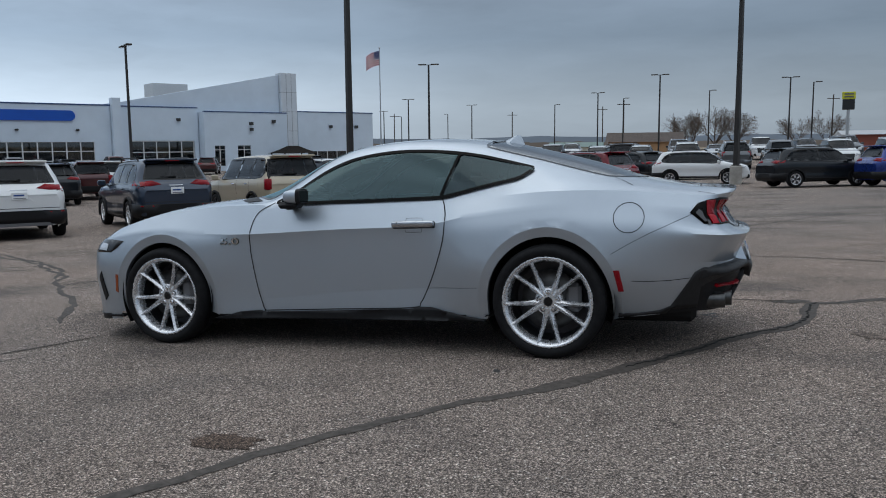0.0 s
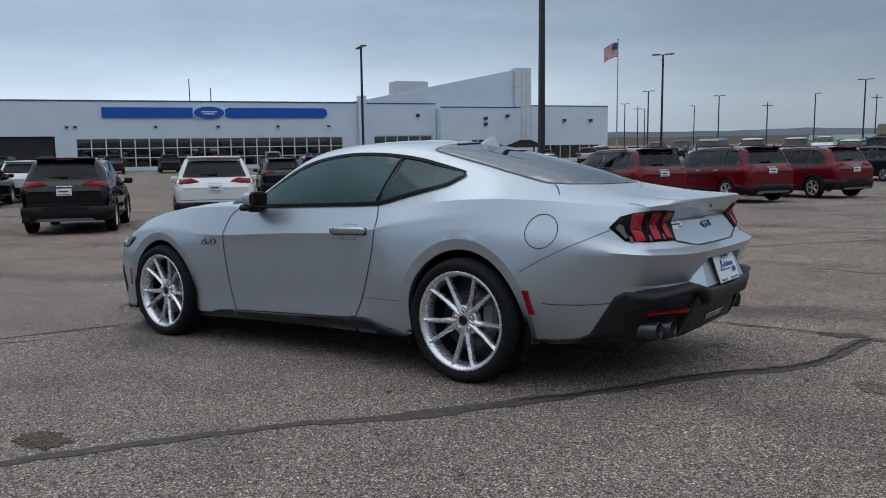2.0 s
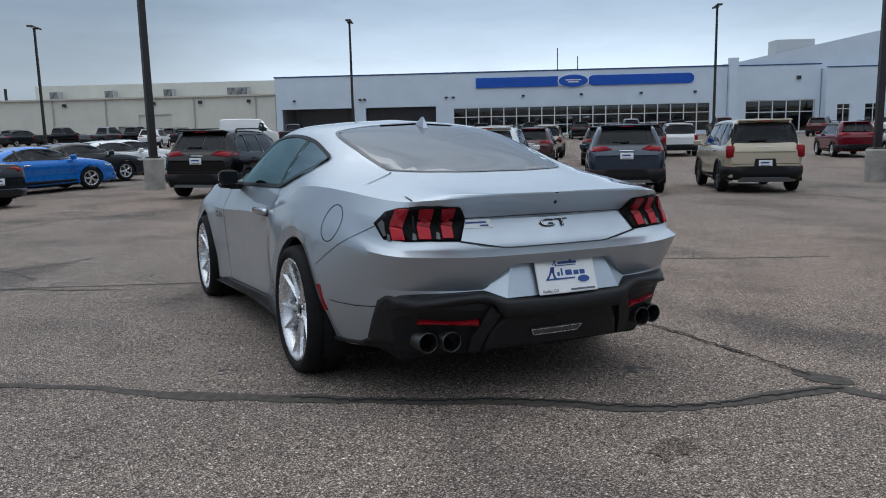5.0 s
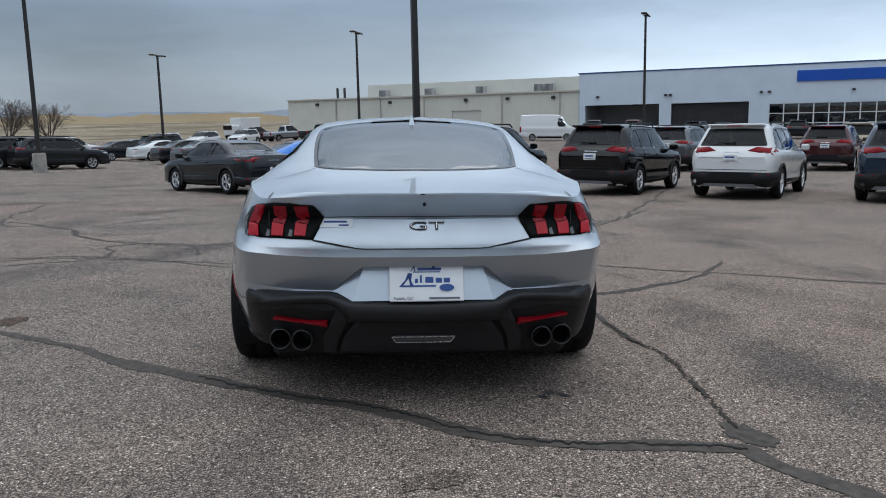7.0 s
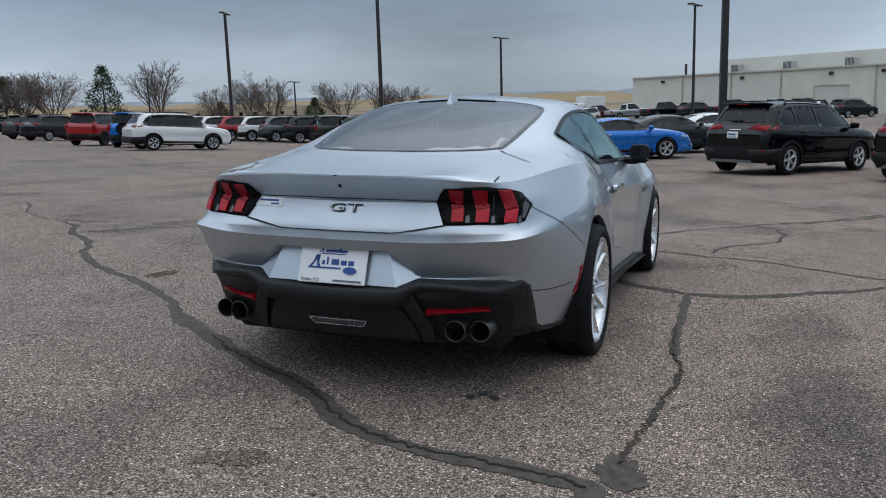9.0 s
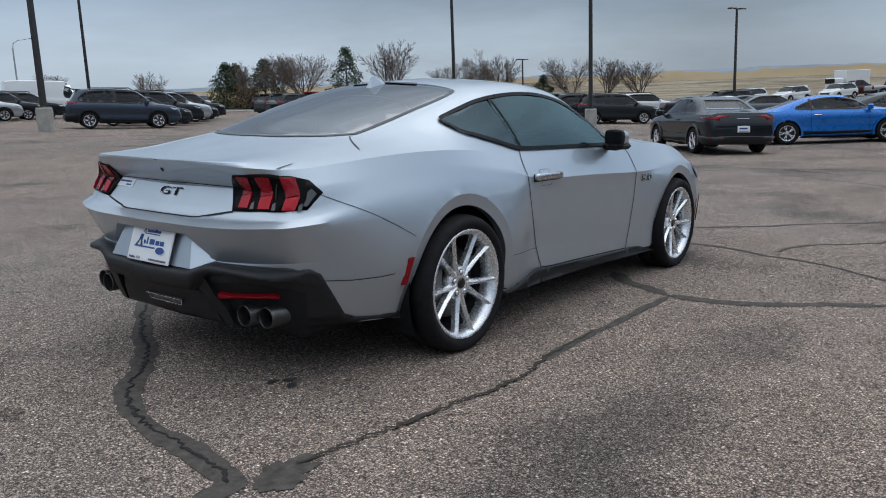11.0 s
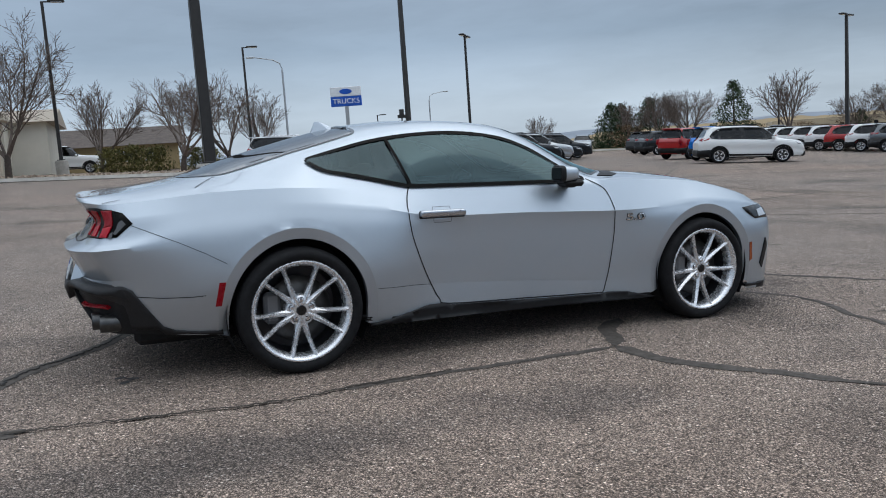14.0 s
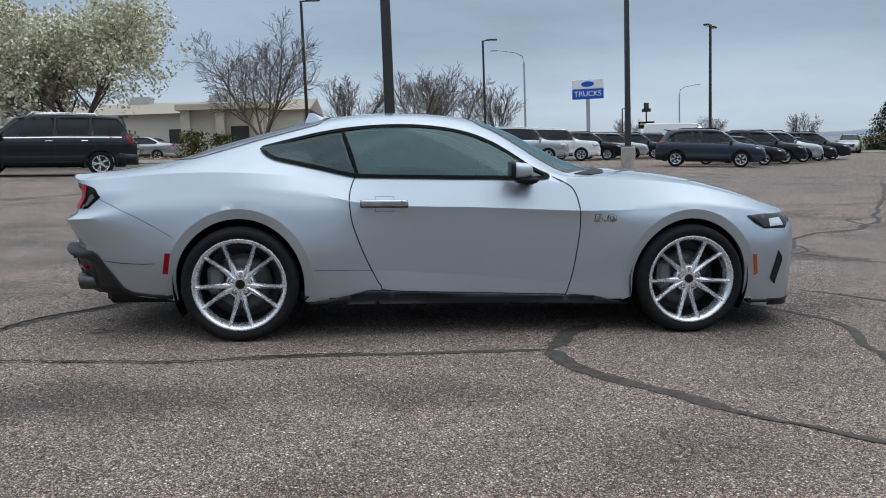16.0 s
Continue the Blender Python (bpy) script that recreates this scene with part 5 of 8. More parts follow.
part("roof_rail", boxes(((29, .3, .5), (34, -8, 7.7))), ROOF_GREY, dealer)
for u, h in ((32.8, 2.4), (35.2, 1.4)):
    part("roof_mast", tube(bmesh.new(), [(u, -7, 7.0), (u, -7, 8.0 + h)], .06, 6), FITTING, dealer)

# showroom wing right of the pillar, with the slanted roof and tower
wing = thing("showroom_wing", "white showroom wing with slanted roof and square tower", "building", m=FRONT.copy())
wall_block("wall", wing, 52.0, 61.0, 7.35, 20, WALL_WHITE, 0, [(53.0, 60.5, .1, 3.6)])
part("glazing", boxes(((7.4, .03, 3.4), (56.75, -.2, 1.85))), SHOP_GLASS, wing, "tall entrance glazing")
bm = bmesh.new()
for i in range(6):
    box(bm, (.1, .12, 3.46), (53.05 + 1.47 * i, -.13, 1.9))
for z in (.15, 2.3, 3.55):
    box(bm, (7.4, .1, .1), (56.75, -.14, z))
part("window_frame", bm, MULLION, wing)
part("interior", boxes(((6.6, .2, 6), (56.5, -6, 3)), ((6.6, 5.6, .1), (56.5, -3.2, .1))), plain("hall_interior", (.24, .24, .25), .7, vary=.3, scale=.6), wing)
wall_block("wall", wing, 61.1, 71.9, 6.9, 22, WALL_WHITE, 1.5, [(62.3, 63.6, .6, 3.0), (65.2, 66.9, .6, 3.0)])
for u, w in ((62.95, 1.26), (66.05, 1.66)):
    part("pane", boxes(((w, .03, 2.36), (u, 1.36, 1.8))), SHOP_GLASS, wing)
    part("window_frame", boxes(((.08, .1, 2.4), (u, 1.40, 1.8)), ((w, .1, .08), (u, 1.41, 2.5))), MULLION, wing)
wall_block("wall", wing, 74.2, 85.8, 7.2, 20, WALL_WHITE, .2, [(75.5, 84.5, .5, 2.2)])
part("pane", boxes(((9.0, .03, 1.7), (80.0, .06, 1.35))), SHOP_GLASS, wing)
part("window_frame", boxes(*[((.09, .1, 1.7), (75.55 + 1.49 * i, .1, 1.35)) for i in range(7)]), MULLION, wing)
bm = boxes(((2.2, 1.5, 12.0), (73.05, -.55, 6.0)), bevel=.02)
part("tower", bm, WALL_LIGHT, wing, "tall square tower of light metal panels")
part("tower_joints", boxes(*[((2.23, 1.53, .04), (73.05, -.55, z)) for z in (2.4, 4.8, 7.2, 9.6)], *[((.035, .03, 11.9), (u, .205, 5.97)) for u in (72.7, 73.4)]), plain("joint_grey", (.25, .27, .29), .6), wing)
bm = bmesh.new()
prof = [(48.5, 7.3), (52.5, 7.9), (71.9, 11.75), (71.9, 6.2), (48.5, 6.2)]
quads = [[bm.verts.new((u, y, z)) for u, z in prof] for y in (-.36, -12.0)]
bm.faces.new(quads[0]), bm.faces.new(quads[1][::-1])
for i in range(5):
    bm.faces.new((quads[0][i], quads[1][i], quads[1][(i + 1) % 5], quads[0][(i + 1) % 5]))
bmesh.ops.recalc_face_normals(bm, faces=bm.faces)
part("slanted_roof", bm, WALL_WHITE, wing, "slanted white clerestory roof")
part("roof_edge", boxes(((9.0, .4, .12), (56.5, -.15, 7.41)), ((10.8, .4, .12), (66.5, 1.35, 6.96)), ((11.6, .4, .12), (80.0, .05, 7.26))), plain("blue_coping_wing", (.03, .07, .2), .4), wing, "thin blue-black coping")
part("roof_unit", boxes(((4.2, 3, 1.6), (59.5, -5.5, 9.6))), ROOF_GREY, wing)
for u, z in ((67.0, 5.6), (67.0, 4.9), (83.0, 5.4), (79.0, 5.4), (58.6, 6.0), (70.0, 5.9)):
    part("wall_lamp", boxes(((.4, .3, .35), (u, 1.68 if u < 72 and u > 60 else .38 if u > 72 else .17, z))), FITTING, wing)

shed = thing("workshop_building", "long beige ribbed-metal workshop with roof units", "building", m=FRONT.copy())
wall_block("wall", shed, -42.0, -.1, 5.5, 20, WALL_BEIGE, -.15, [(-16.6, -12.6, 0, 3.6), (-19.2, -18.0, 0, 2.3)], label="beige ribbed wall")
wall_block("upper_wall", shed, -32.0, -.12, 7.45, 14, WALL_BEIGE, -5.2)
part("roller_door", boxes(((3.96, .1, 3.58), (-14.6, -.35, 1.79))), plain("cream_door", (.62, .60, .54), .5), shed, "cream roller door")
part("side_door", boxes(((1.16, .08, 2.28), (-18.6, -.35, 1.14))), plain("grey_door", (.3, .3, .3), .5), shed, "grey side door")
part("eave_trim", boxes(((42.1, .35, .18), (-21.0, -.05, 5.58))), plain("beige_trim", (.56, .53, .46), .5), shed)
for u in (-28.6, -21.6, -14.2, -6.3, -.9 - 4):
    ac = part("roof_unit", boxes(((1.1, 1.3, 1.0), (u, -4.0, 6.2)), bevel=.05), UNIT_GREY, shed, "grey rooftop air conditioner")
    part("grille", boxes(*[((.05, .03, .8), (u - .45 + .15 * k, -3.33, 6.2)) for k in range(7)]), FITTING, ac)
    part("stand", boxes(((1.2, 1.2, .30), (u, -4.0, 5.54))), FITTING, ac)
for u in (-37, -25.5, -14.6, -9.0, -3.2):
    part("wall_lamp", boxes(((.4, .3, .35), (u, .0, 4.9))), FITTING, shed)
for u in (-34, -27, -20.5, -9.8, -2.4):
    part("downpipe", boxes(((.14, .12, 5.6), (u, -.06, 2.85))), plain("pipe_beige", (.45, .42, .36), .5), shed)
for u in (-37.6, -36.4):
    part("flue", tube(bmesh.new(), [(u, -6, 4.5), (u, -6, 7.3)], .18, 8), FITTING, shed)

# dark gazebo on the forecourt
GAZEBO = plain("gazebo_brown", (.016, .013, .011), .85, spec=.1)
gz = FRONT @ Vector((71.5, 3.6, 0))
gazebo = thing("gazebo", "dark brown peaked garden gazebo on the dealership forecourt", "gazebo", m=Matrix.Translation((gz.x, gz.y, BASE_Z)) @ pose(0, 0, 0, 0, 0, 60))
for z, w, h in ((2.0, 2.4, .6), (2.55, 1.2, .35)):
    bm = bmesh.new()
    low = [bm.verts.new((a * w, b * w * .8, z)) for a, b in ((1, 1), (-1, 1), (-1, -1), (1, -1))]
    high = [bm.verts.new((a * w * .42, b * w * .34, z + h)) for a, b in ((1, 1), (-1, 1), (-1, -1), (1, -1))]
    for k in range(4):
        bm.faces.new((low[k], low[(k + 1) % 4], high[(k + 1) % 4], high[k]))
    bm.faces.new(high), bm.faces.new(low[::-1])
    bmesh.ops.recalc_face_normals(bm, faces=bm.faces)
    part("roof", bm, GAZEBO, gazebo, "dark peaked roof")
for a in (1, -1):
    for b in (1, -1):
        part("post", boxes(((.14, .14, 2.05), (a * 2.1, b * 1.6, 1.0))), GAZEBO, gazebo)

# ---- lamp posts, signs, flag ----
def on_ground(x, y, turn=0.0):
    return Matrix.Translation((x, y, ground_z(x, y))) @ pose(0, 0, 0, 0, 0, turn)


def lamp_post(x, y, height, turn, arms=2, plinth=True, radius=.075, name="lamp_post", label="", lean=0.0):
    post = thing(name, label or "tall dark bronze car-park lamp post with flat heads", "lamp post", "lot lamp posts", on_ground(x, y, turn))
    z0 = .95 if plinth else 0
    if plinth:
        bm = lathe(bmesh.new(), [(.0, -.15), (.30, -.15), (.30, .88), (.27, .93), (0, .93)], "z", 28)
        part("plinth", bm, CONCRETE, post, "round concrete plinth", False)
        part("base_plate", boxes(((.34, .34, .04), (0, 0, .95)), bevel=.008), POLE, post)
    bm = bmesh.new()
    box(bm, (radius * 2, radius * 2, height - z0), (0, 0, (height + z0) / 2), bevel=.015)
    for v in bm.verts:
        k = (v.co.z - z0) / (height - z0)
        v.co.x *= 1 - .25 * k
        v.co.y *= 1 - .25 * k
    part("pole", bm, POLE, post, "square tapered pole")
    for s in ((1, -1) if arms == 2 else (1,)):
        head = part("lamp_head", boxes(((.75, .36, .10), (s * .62, 0, height + .02)), bevel=.03), POLE, post, "flat lamp head")
        part("arm", boxes(((.30, .06, .06), (s * .14, 0, height - .02))), POLE, head)
        part("lens", boxes(((.5, .26, .02), (s * .64, 0, height - .035))), CLEAR_LENS, head)
    return post


for x, y, h, turn, pl, r in ((21.5, -.88, 9.0, 15, True, .105), (34.8, 16.4, 9.0, 20, True, .105), (48.0, 35.0, 9.2, 20, True, .12), (12.25, 27.8, 9.0, 10, True, .10), (1.5, 12.3, 9.0, 0, True, .115),
                             (11.06, -19.12, 9.0, 60, True, .095), (-1.3, -37.0, 9.2, 60, True, .12), (35.6, -37.2, 9.0, -35, True, .085), (46.6, -16.4, 8.5, -25, True, .085), (52.2, 1.9, 8.0, -15, True, .085),
                             (60.9, 17.6, 7.8, -15, True, .09), (23.8, 45.2, 8.5, 50, True, .09)):
    lamp_post(x, y, h, turn, 2, pl, r)
# the far rows, with double and single heads
for x, y, arms, turn in ((26.3, -67.6, 2, 10), (48.7, -118.0, 2, 0), (44.8, -140.1, 2, 0), (17.7, -116.4, 2, 0), (6.6, -88.8, 2, 0), (-7.5, -99.0, 2, 0), (62.2, -176.5, 1, 0), (30.4, -146.6, 1, 180), (15.9, -132.2, 1, 180), (2.0, -118.6, 1, 180), (-10.8, -108.2, 1, 180), (77.2, -184.1, 1, 0), (69.2, -154.8, 2, 0)):
    lamp_post(x, y, 9.1 - ground_z(x, y), turn, arms, False, .10)
lamp_post(-1.8, 38.6, 8.5, -5, 1, True, .085, label="dark lamp post with a single head")
lamp_post(9.95, 51.4, 8.2, -10, 1, True, .09, label="dark lamp post with a single head")
lamp_post(31, 84, 5.0, -10, 1, False, .08, label="dark lamp post with a single head")
lamp_post(66, 58, 5.6, 0, 2, False, .08)
lamp_post(74, 45, 5.4, 0, 2, False, .08)

GALV = plain("galvanised_steel", (.42, .44, .46), .4, .6)
for x, y, h, turn in ((15.3, 62.9, 8.7, 170), (39.1, 87.3, 7.6, 10)):
    post = thing("street_lamp", "galvanised street lamp with curved arm", "street lamp", "street lamps", on_ground(x, y, turn))
    arm = [(0, 0, 0), (0, 0, h - .8), (.15, 0, h - .25), (.7, 0, h + .05), (2.2, 0, h + .3)]
    part("pole", tube(bmesh.new(), arm[:2], [.11, .08], 10), GALV, post)
    part("arm", tube(bmesh.new(), arm[1:], [.08, .06, .05, .04], 8), GALV, post)
    part("lamp_head", boxes(((.7, .26, .12), (2.5, 0, h + .3)), bevel=.04), GALV, post)

sign = thing("truck_sign", "white and blue pole sign reading TRUCKS", "sign", m=on_ground(22.6, 68.9, -22))
part("pole", boxes(((.34, .24, 5.2), (0, 0, 2.6))), GALV, sign)
part("upper_panel", boxes(((2.9, .32, .88), (0, 0, 6.55)), bevel=.03), WHITE_SIGN, sign, "white upper panel with plain blue oval")
part("lower_panel", boxes(((2.9, .32, .92), (0, 0, 5.64)), bevel=.03), BLUE_SIGN, sign, "blue lower panel")
bm = text_mesh("TRUCKS", .68, .02)
bmesh.ops.transform(bm, matrix=pose(0, -.18, 5.64, 90, 0, 0), verts=bm.verts)
part("lettering", bm, WHITE_SIGN, sign, "white letters TRUCKS")
bm = lathe(bmesh.new(), [(.0, -.19), (.31, -.19), (.31, -.14)], "y", 32)
bmesh.ops.transform(bm, matrix=pose(0, 0, 6.55) @ Matrix.Diagonal((1.9, 1, .8, 1)), verts=bm.verts)
part("oval", bm, BLUE_SIGN, sign)

flag = thing("flagpole", "tall flagpole flying a striped national flag", "flagpole", m=on_ground(46.6, -102.0, 25))
part("pole", tube(bmesh.new(), [(0, 0, 0), (0, 0, 16.6)], [.12, .06], 10), GALV, flag)
part("ball", lathe(bmesh.new(), [(0, 16.5), (.12, 16.6), (.12, 16.7), (0, 16.8)], "z", 12), GALV, flag)


def cloth(u, v):
    return Vector((u * .80, .22 * math.sin(u * 3.2 + v) * (u / 2.4), 16.2 - v * 1.15 - .32 * u * u / 2.2))


FLAG_RED, FLAG_WHITE, FLAG_BLUE = plain("flag_red", (.42, .03, .045), .8), plain("flag_white", (.7, .7, .7), .8), plain("flag_blue", (.02, .03, .12), .8)
for k in range(13):
    bm = bmesh.new()
    v0, v1, u0 = 1.7 * k / 13, 1.7 * (k + 1) / 13, 1.0 if k < 7 else 0
    cols = [[bm.verts.new(cloth(u0 + (2.4 - u0) * i / 10, v)) for v in (v0, v1)] for i in range(11)]
    for a, b in zip(cols, cols[1:]):
        bm.faces.new((a[0], a[1], b[1], b[0]))
    part("stripe", bm, FLAG_WHITE if k % 2 else FLAG_RED, flag)
bm = bmesh.new()
cols = [[bm.verts.new(cloth(i / 5, v)) for v in (0, .3, .6, .915)] for i in range(6)]
for a, b in zip(cols, cols[1:]):
    for j in range(3):
        bm.faces.new((a[j], a[j + 1], b[j + 1], b[j]))
canton = part("canton", bm, FLAG_BLUE, flag)
bm = bmesh.new()
for i in range(5):
    for j in range(4):
        c = cloth(.14 + i * .18, .14 + j * .21)
        box(bm, (.06, .03, .06), c)
part("stars", bm, FLAG_WHITE, canton)

# ---- parked vehicles: one builder, shaped by side profiles ----
PLAN = curve((0, .02, .05, .14, .5, .84, .93, .975, 1), (.80, .90, .955, .99, 1, .985, .93, .82, .62))
SHAPES = {  # length, width, height, roof line, belt line, side windows, windscreen, rear window, wheels, ground clearance
    "suv": (4.78, 1.93, 1.735, ((0, .02, .035, .105, .16, .35, .52, .60, .75, .79, .94, .98, 1), (.56, .64, .67, .955, .985, 1, .985, .945, .665, .635, .565, .50, .36)),
            ((0, .05, .2, .6, .76, .94, 1), (.56, .645, .65, .62, .60, .53, .36)), ((.15, .245), (.262, .405), (.425, .70)), (.605, .745), (.04, .10), (.19, .78, .365), .24),
    "boxy": (4.45, 1.90, 1.80, ((0, .015, .03, .065, .12, .35, .58, .64, .74, .77, .95, .985, 1), (.56, .64, .66, .965, .99, 1, .985, .955, .66, .64, .595, .54, .38)),
             ((0, .05, .2, .6, .76, .95, 1), (.56, .635, .64, .63, .615, .565, .38)), ((.09, .225), (.245, .42), (.44, .715)), (.645, .735), (.033, .063), (.19, .79, .37), .26),
    "large": (5.35, 2.05, 1.92, ((0, .015, .03, .075, .12, .35, .56, .63, .74, .77, .95, .985, 1), (.54, .62, .66, .965, .985, 1, .985, .95, .67, .645, .60, .53, .38)),
              ((0, .05, .2, .6, .76, .95, 1), (.54, .63, .635, .62, .61, .57, .38)), ((.085, .245), (.262, .425), (.442, .715)), (.635, .735), (.034, .073), (.2, .79, .39), .28),
    "explorer": (5.05, 2.0, 1.78, ((0, .015, .03, .085, .14, .35, .54, .61, .74, .77, .95, .985, 1), (.55, .63, .66, .955, .985, 1, .985, .95, .665, .64, .585, .52, .37)),
                 ((0, .05, .2, .6, .76, .95, 1), (.55, .64, .645, .62, .605, .555, .37)), ((.115, .24), (.257, .415), (.432, .70)), (.615, .735), (.035, .082), (.19, .785, .385), .25),
    "sedan": (4.65, 1.82, 1.43, ((0, .015, .03, .12, .17, .30, .42, .54, .60, .74, .78, .94, .98, 1), (.50, .66, .715, .735, .76, .945, 1, .985, .94, .70, .665, .57, .50, .36)),
              ((0, .03, .15, .6, .76, .94, 1), (.50, .68, .685, .655, .635, .54, .36)), ((.215, .37), (.39, .70)), (.605, .735), (.165, .29), (.2, .78, .33), .2),
    "fastback": (4.78, 1.90, 1.39, ((0, .015, .03, .10, .16, .34, .46, .55, .62, .70, .76, .94, .98, 1), (.46, .66, .69, .72, .76, .95, 1, .985, .90, .74, .71, .58, .50, .34)),
                 ((0, .03, .15, .6, .72, .94, 1), (.46, .675, .70, .675, .665, .55, .34)), ((.27, .36), (.375, .68)), (.61, .70), (.16, .33), (.24, .80, .34), .18),
    "pickup": (5.85, 2.03, 1.95, ((0, .008, .02, .36, .375, .41, .46, .55, .60, .70, .73, .95, .985, 1), (.50, .60, .62, .62, .63, .955, .995, 1, .965, .69, .66, .61, .54, .38)),
               ((0, .02, .2, .38, .6, .72, .95, 1), (.50, .60, .61, .625, .625, .62, .58, .38)), ((.415, .485), (.50, .675)), (.615, .695), (.378, .408), (.2, .82, .40), .3),
    "van": (5.6, 2.0, 2.55, ((0, .01, .02, .05, .3, .66, .72, .83, .86, .96, .99, 1), (.50, .75, .95, .985, 1, .99, .94, .62, .56, .48, .40, .28)),
            ((0, .03, .5, .84, .96, 1), (.50, .54, .54, .53, .45, .28)), ((.66, .79),), (.725, .825), (.021, .03), (.22, .82, .35), .25),
}
VEHICLES = {}
DARK_TRIM = plain("dark_grey_trim", (.10, .10, .105), .5, vary=.15, scale=3)
LICENCE = WHITE_PANEL
SEG = (1, 2, 2, 3, 2, 2, 4, 2, 2, 2, 2)
# windows and lamps of each shape: side glass (along the length and up the height, as shares), pillars between the panes,
# rear window and windscreen (height and half-width of foot and head), tail lamp from behind and from the side, plate height
FACES = {
    "suv": (((.118, .672), (.40, .645), (.70, .632), (.61, .885), (.55, .925), (.36, .94), (.22, .925), (.15, .86)), (.42, .25), (.705, .74, .905, .60), (.675, .82, .945, .62),
            ((.36, .634), (.62, .612), (.90, .585), (.90, .678), (.55, .684)), ((.014, .596), (.055, .612), (.10, .640), (.085, .662), (.014, .660)), .545),
    "boxy": (((.078, .668), (.40, .652), (.712, .645), (.66, .88), (.62, .93), (.36, .945), (.14, .935), (.09, .885)), (.43, .235), (.675, .80, .920, .70), (.675, .85, .945, .70),
             ((.79, .475), (.90, .475), (.90, .640), (.79, .640)), ((.014, .475), (.045, .475), (.045, .640), (.014, .640)), .40),
    "large": (((.075, .662), (.40, .645), (.715, .635), (.64, .885), (.60, .93), (.36, .945), (.13, .935), (.085, .885)), (.435, .25), (.675, .76, .915, .66), (.675, .84, .945, .68),
              ((.70, .625), (.90, .560), (.90, .650), (.72, .668)), ((.014, .500), (.030, .500), (.062, .600), (.055, .655), (.014, .655)), .53),
    "explorer": (((.105, .668), (.40, .650), (.705, .635), (.62, .885), (.575, .925), (.36, .94), (.18, .93), (.12, .875)), (.425, .25), (.685, .74, .910, .62), (.675, .82, .945, .65),
                 ((.64, .618), (.84, .600), (.86, .505), (.90, .505), (.90, .645), (.66, .648)), ((.014, .505), (.058, .540), (.075, .640), (.014, .645)), .555),
    "sedan": (((.215, .715), (.45, .690), (.71, .675), (.60, .915), (.53, .945), (.42, .955), (.35, .935), (.275, .845)), (.385,), (.775, .66, .93, .52), (.705, .80, .95, .60),
              ((.34, .655), (.62, .635), (.64, .585), (.90, .600), (.90, .655), (.62, .672)), ((.014, .60), (.06, .618), (.105, .650), (.014, .658)), .44),
    "fastback": (((.285, .735), (.45, .715), (.68, .70), (.62, .86), (.55, .915), (.46, .93), (.37, .88)), (.375,), (.775, .60, .93, .48), (.735, .80, .945, .58),
                 ((.42, .645), (.62, .57), (.90, .58), (.90, .645)), ((.014, .58), (.05, .59), (.085, .62), (.014, .645)), .40),
    "pickup": (((.417, .645), (.55, .642), (.70, .640), (.62, .925), (.55, .95), (.47, .95), (.428, .92)), (.50,), (.675, .66, .92, .58), (.69, .84, .95, .68),
               ((.85, .42), (.90, .42), (.90, .595), (.85, .595)), ((.014, .42), (.025, .42), (.025, .595), (.014, .595)), .33),
    "van": (((.665, .56), (.80, .56), (.755, .78), (.675, .81)), (), (), (.61, .84, .92, .74),
            ((.88, .33), (.90, .33), (.90, .55), (.88, .55)), ((.014, .33), (.018, .33), (.018, .55), (.014, .55)), .30),
}


def shell(shape):
    """Half of a vehicle as a grid of rows along it and columns from sill to middle; also how far along each row lies."""
    L, W, H, top, belt, sides, screen, back, wheels, clear = SHAPES[shape]
    roof, waist = curve(*top), curve(*belt)
    marks = sorted({0, .004, .012, *top[0], *belt[0], *np.linspace(0, 1, 70)})
    marks = [m for i, m in enumerate(marks) if i == 0 or m - marks[i - 1] > .003]
    rows = []
    for s in marks:
        w, zt, zb = PLAN(s) * W / 2, roof(s) * H, waist(s) * H
        zb = min(zb, zt - .01)
        c = min(1, max(0, (zt - zb) / (.27 * H)))
        ye = w * (.86 - .15 * c)
        zs = clear + .06 * (s < .06) + .05 * (s > .94)
        up = zb - zs
        pts = [(.80 * w, zs), (.95 * w, zs + .10 * up), (.985 * w, zs + .24 * up), (.968 * w, zs + .46 * up), (1.0 * w, zs + .70 * up), (.985 * w, zs + .88 * up), (.935 * w, zb),
               (.5 * (.935 * w + ye) + .018, (zb + zt - .07) / 2), (ye, zt - .075 * (.3 + .7 * c)), (ye * .88, zt - .028 * (.3 + .7 * c)), (ye * .5, zt - .006), (0, zt)]
        row = []
        for (a, b), k in zip(zip(pts, pts[1:]), SEG):
            row += [(a[0] + (b[0] - a[0]) * i / k, a[1] + (b[1] - a[1]) * i / k) for i in range(k)]
        row.append(pts[-1])
        rows.append([((s - .5) * L, y, z) for y, z in row])
    return marks, rows


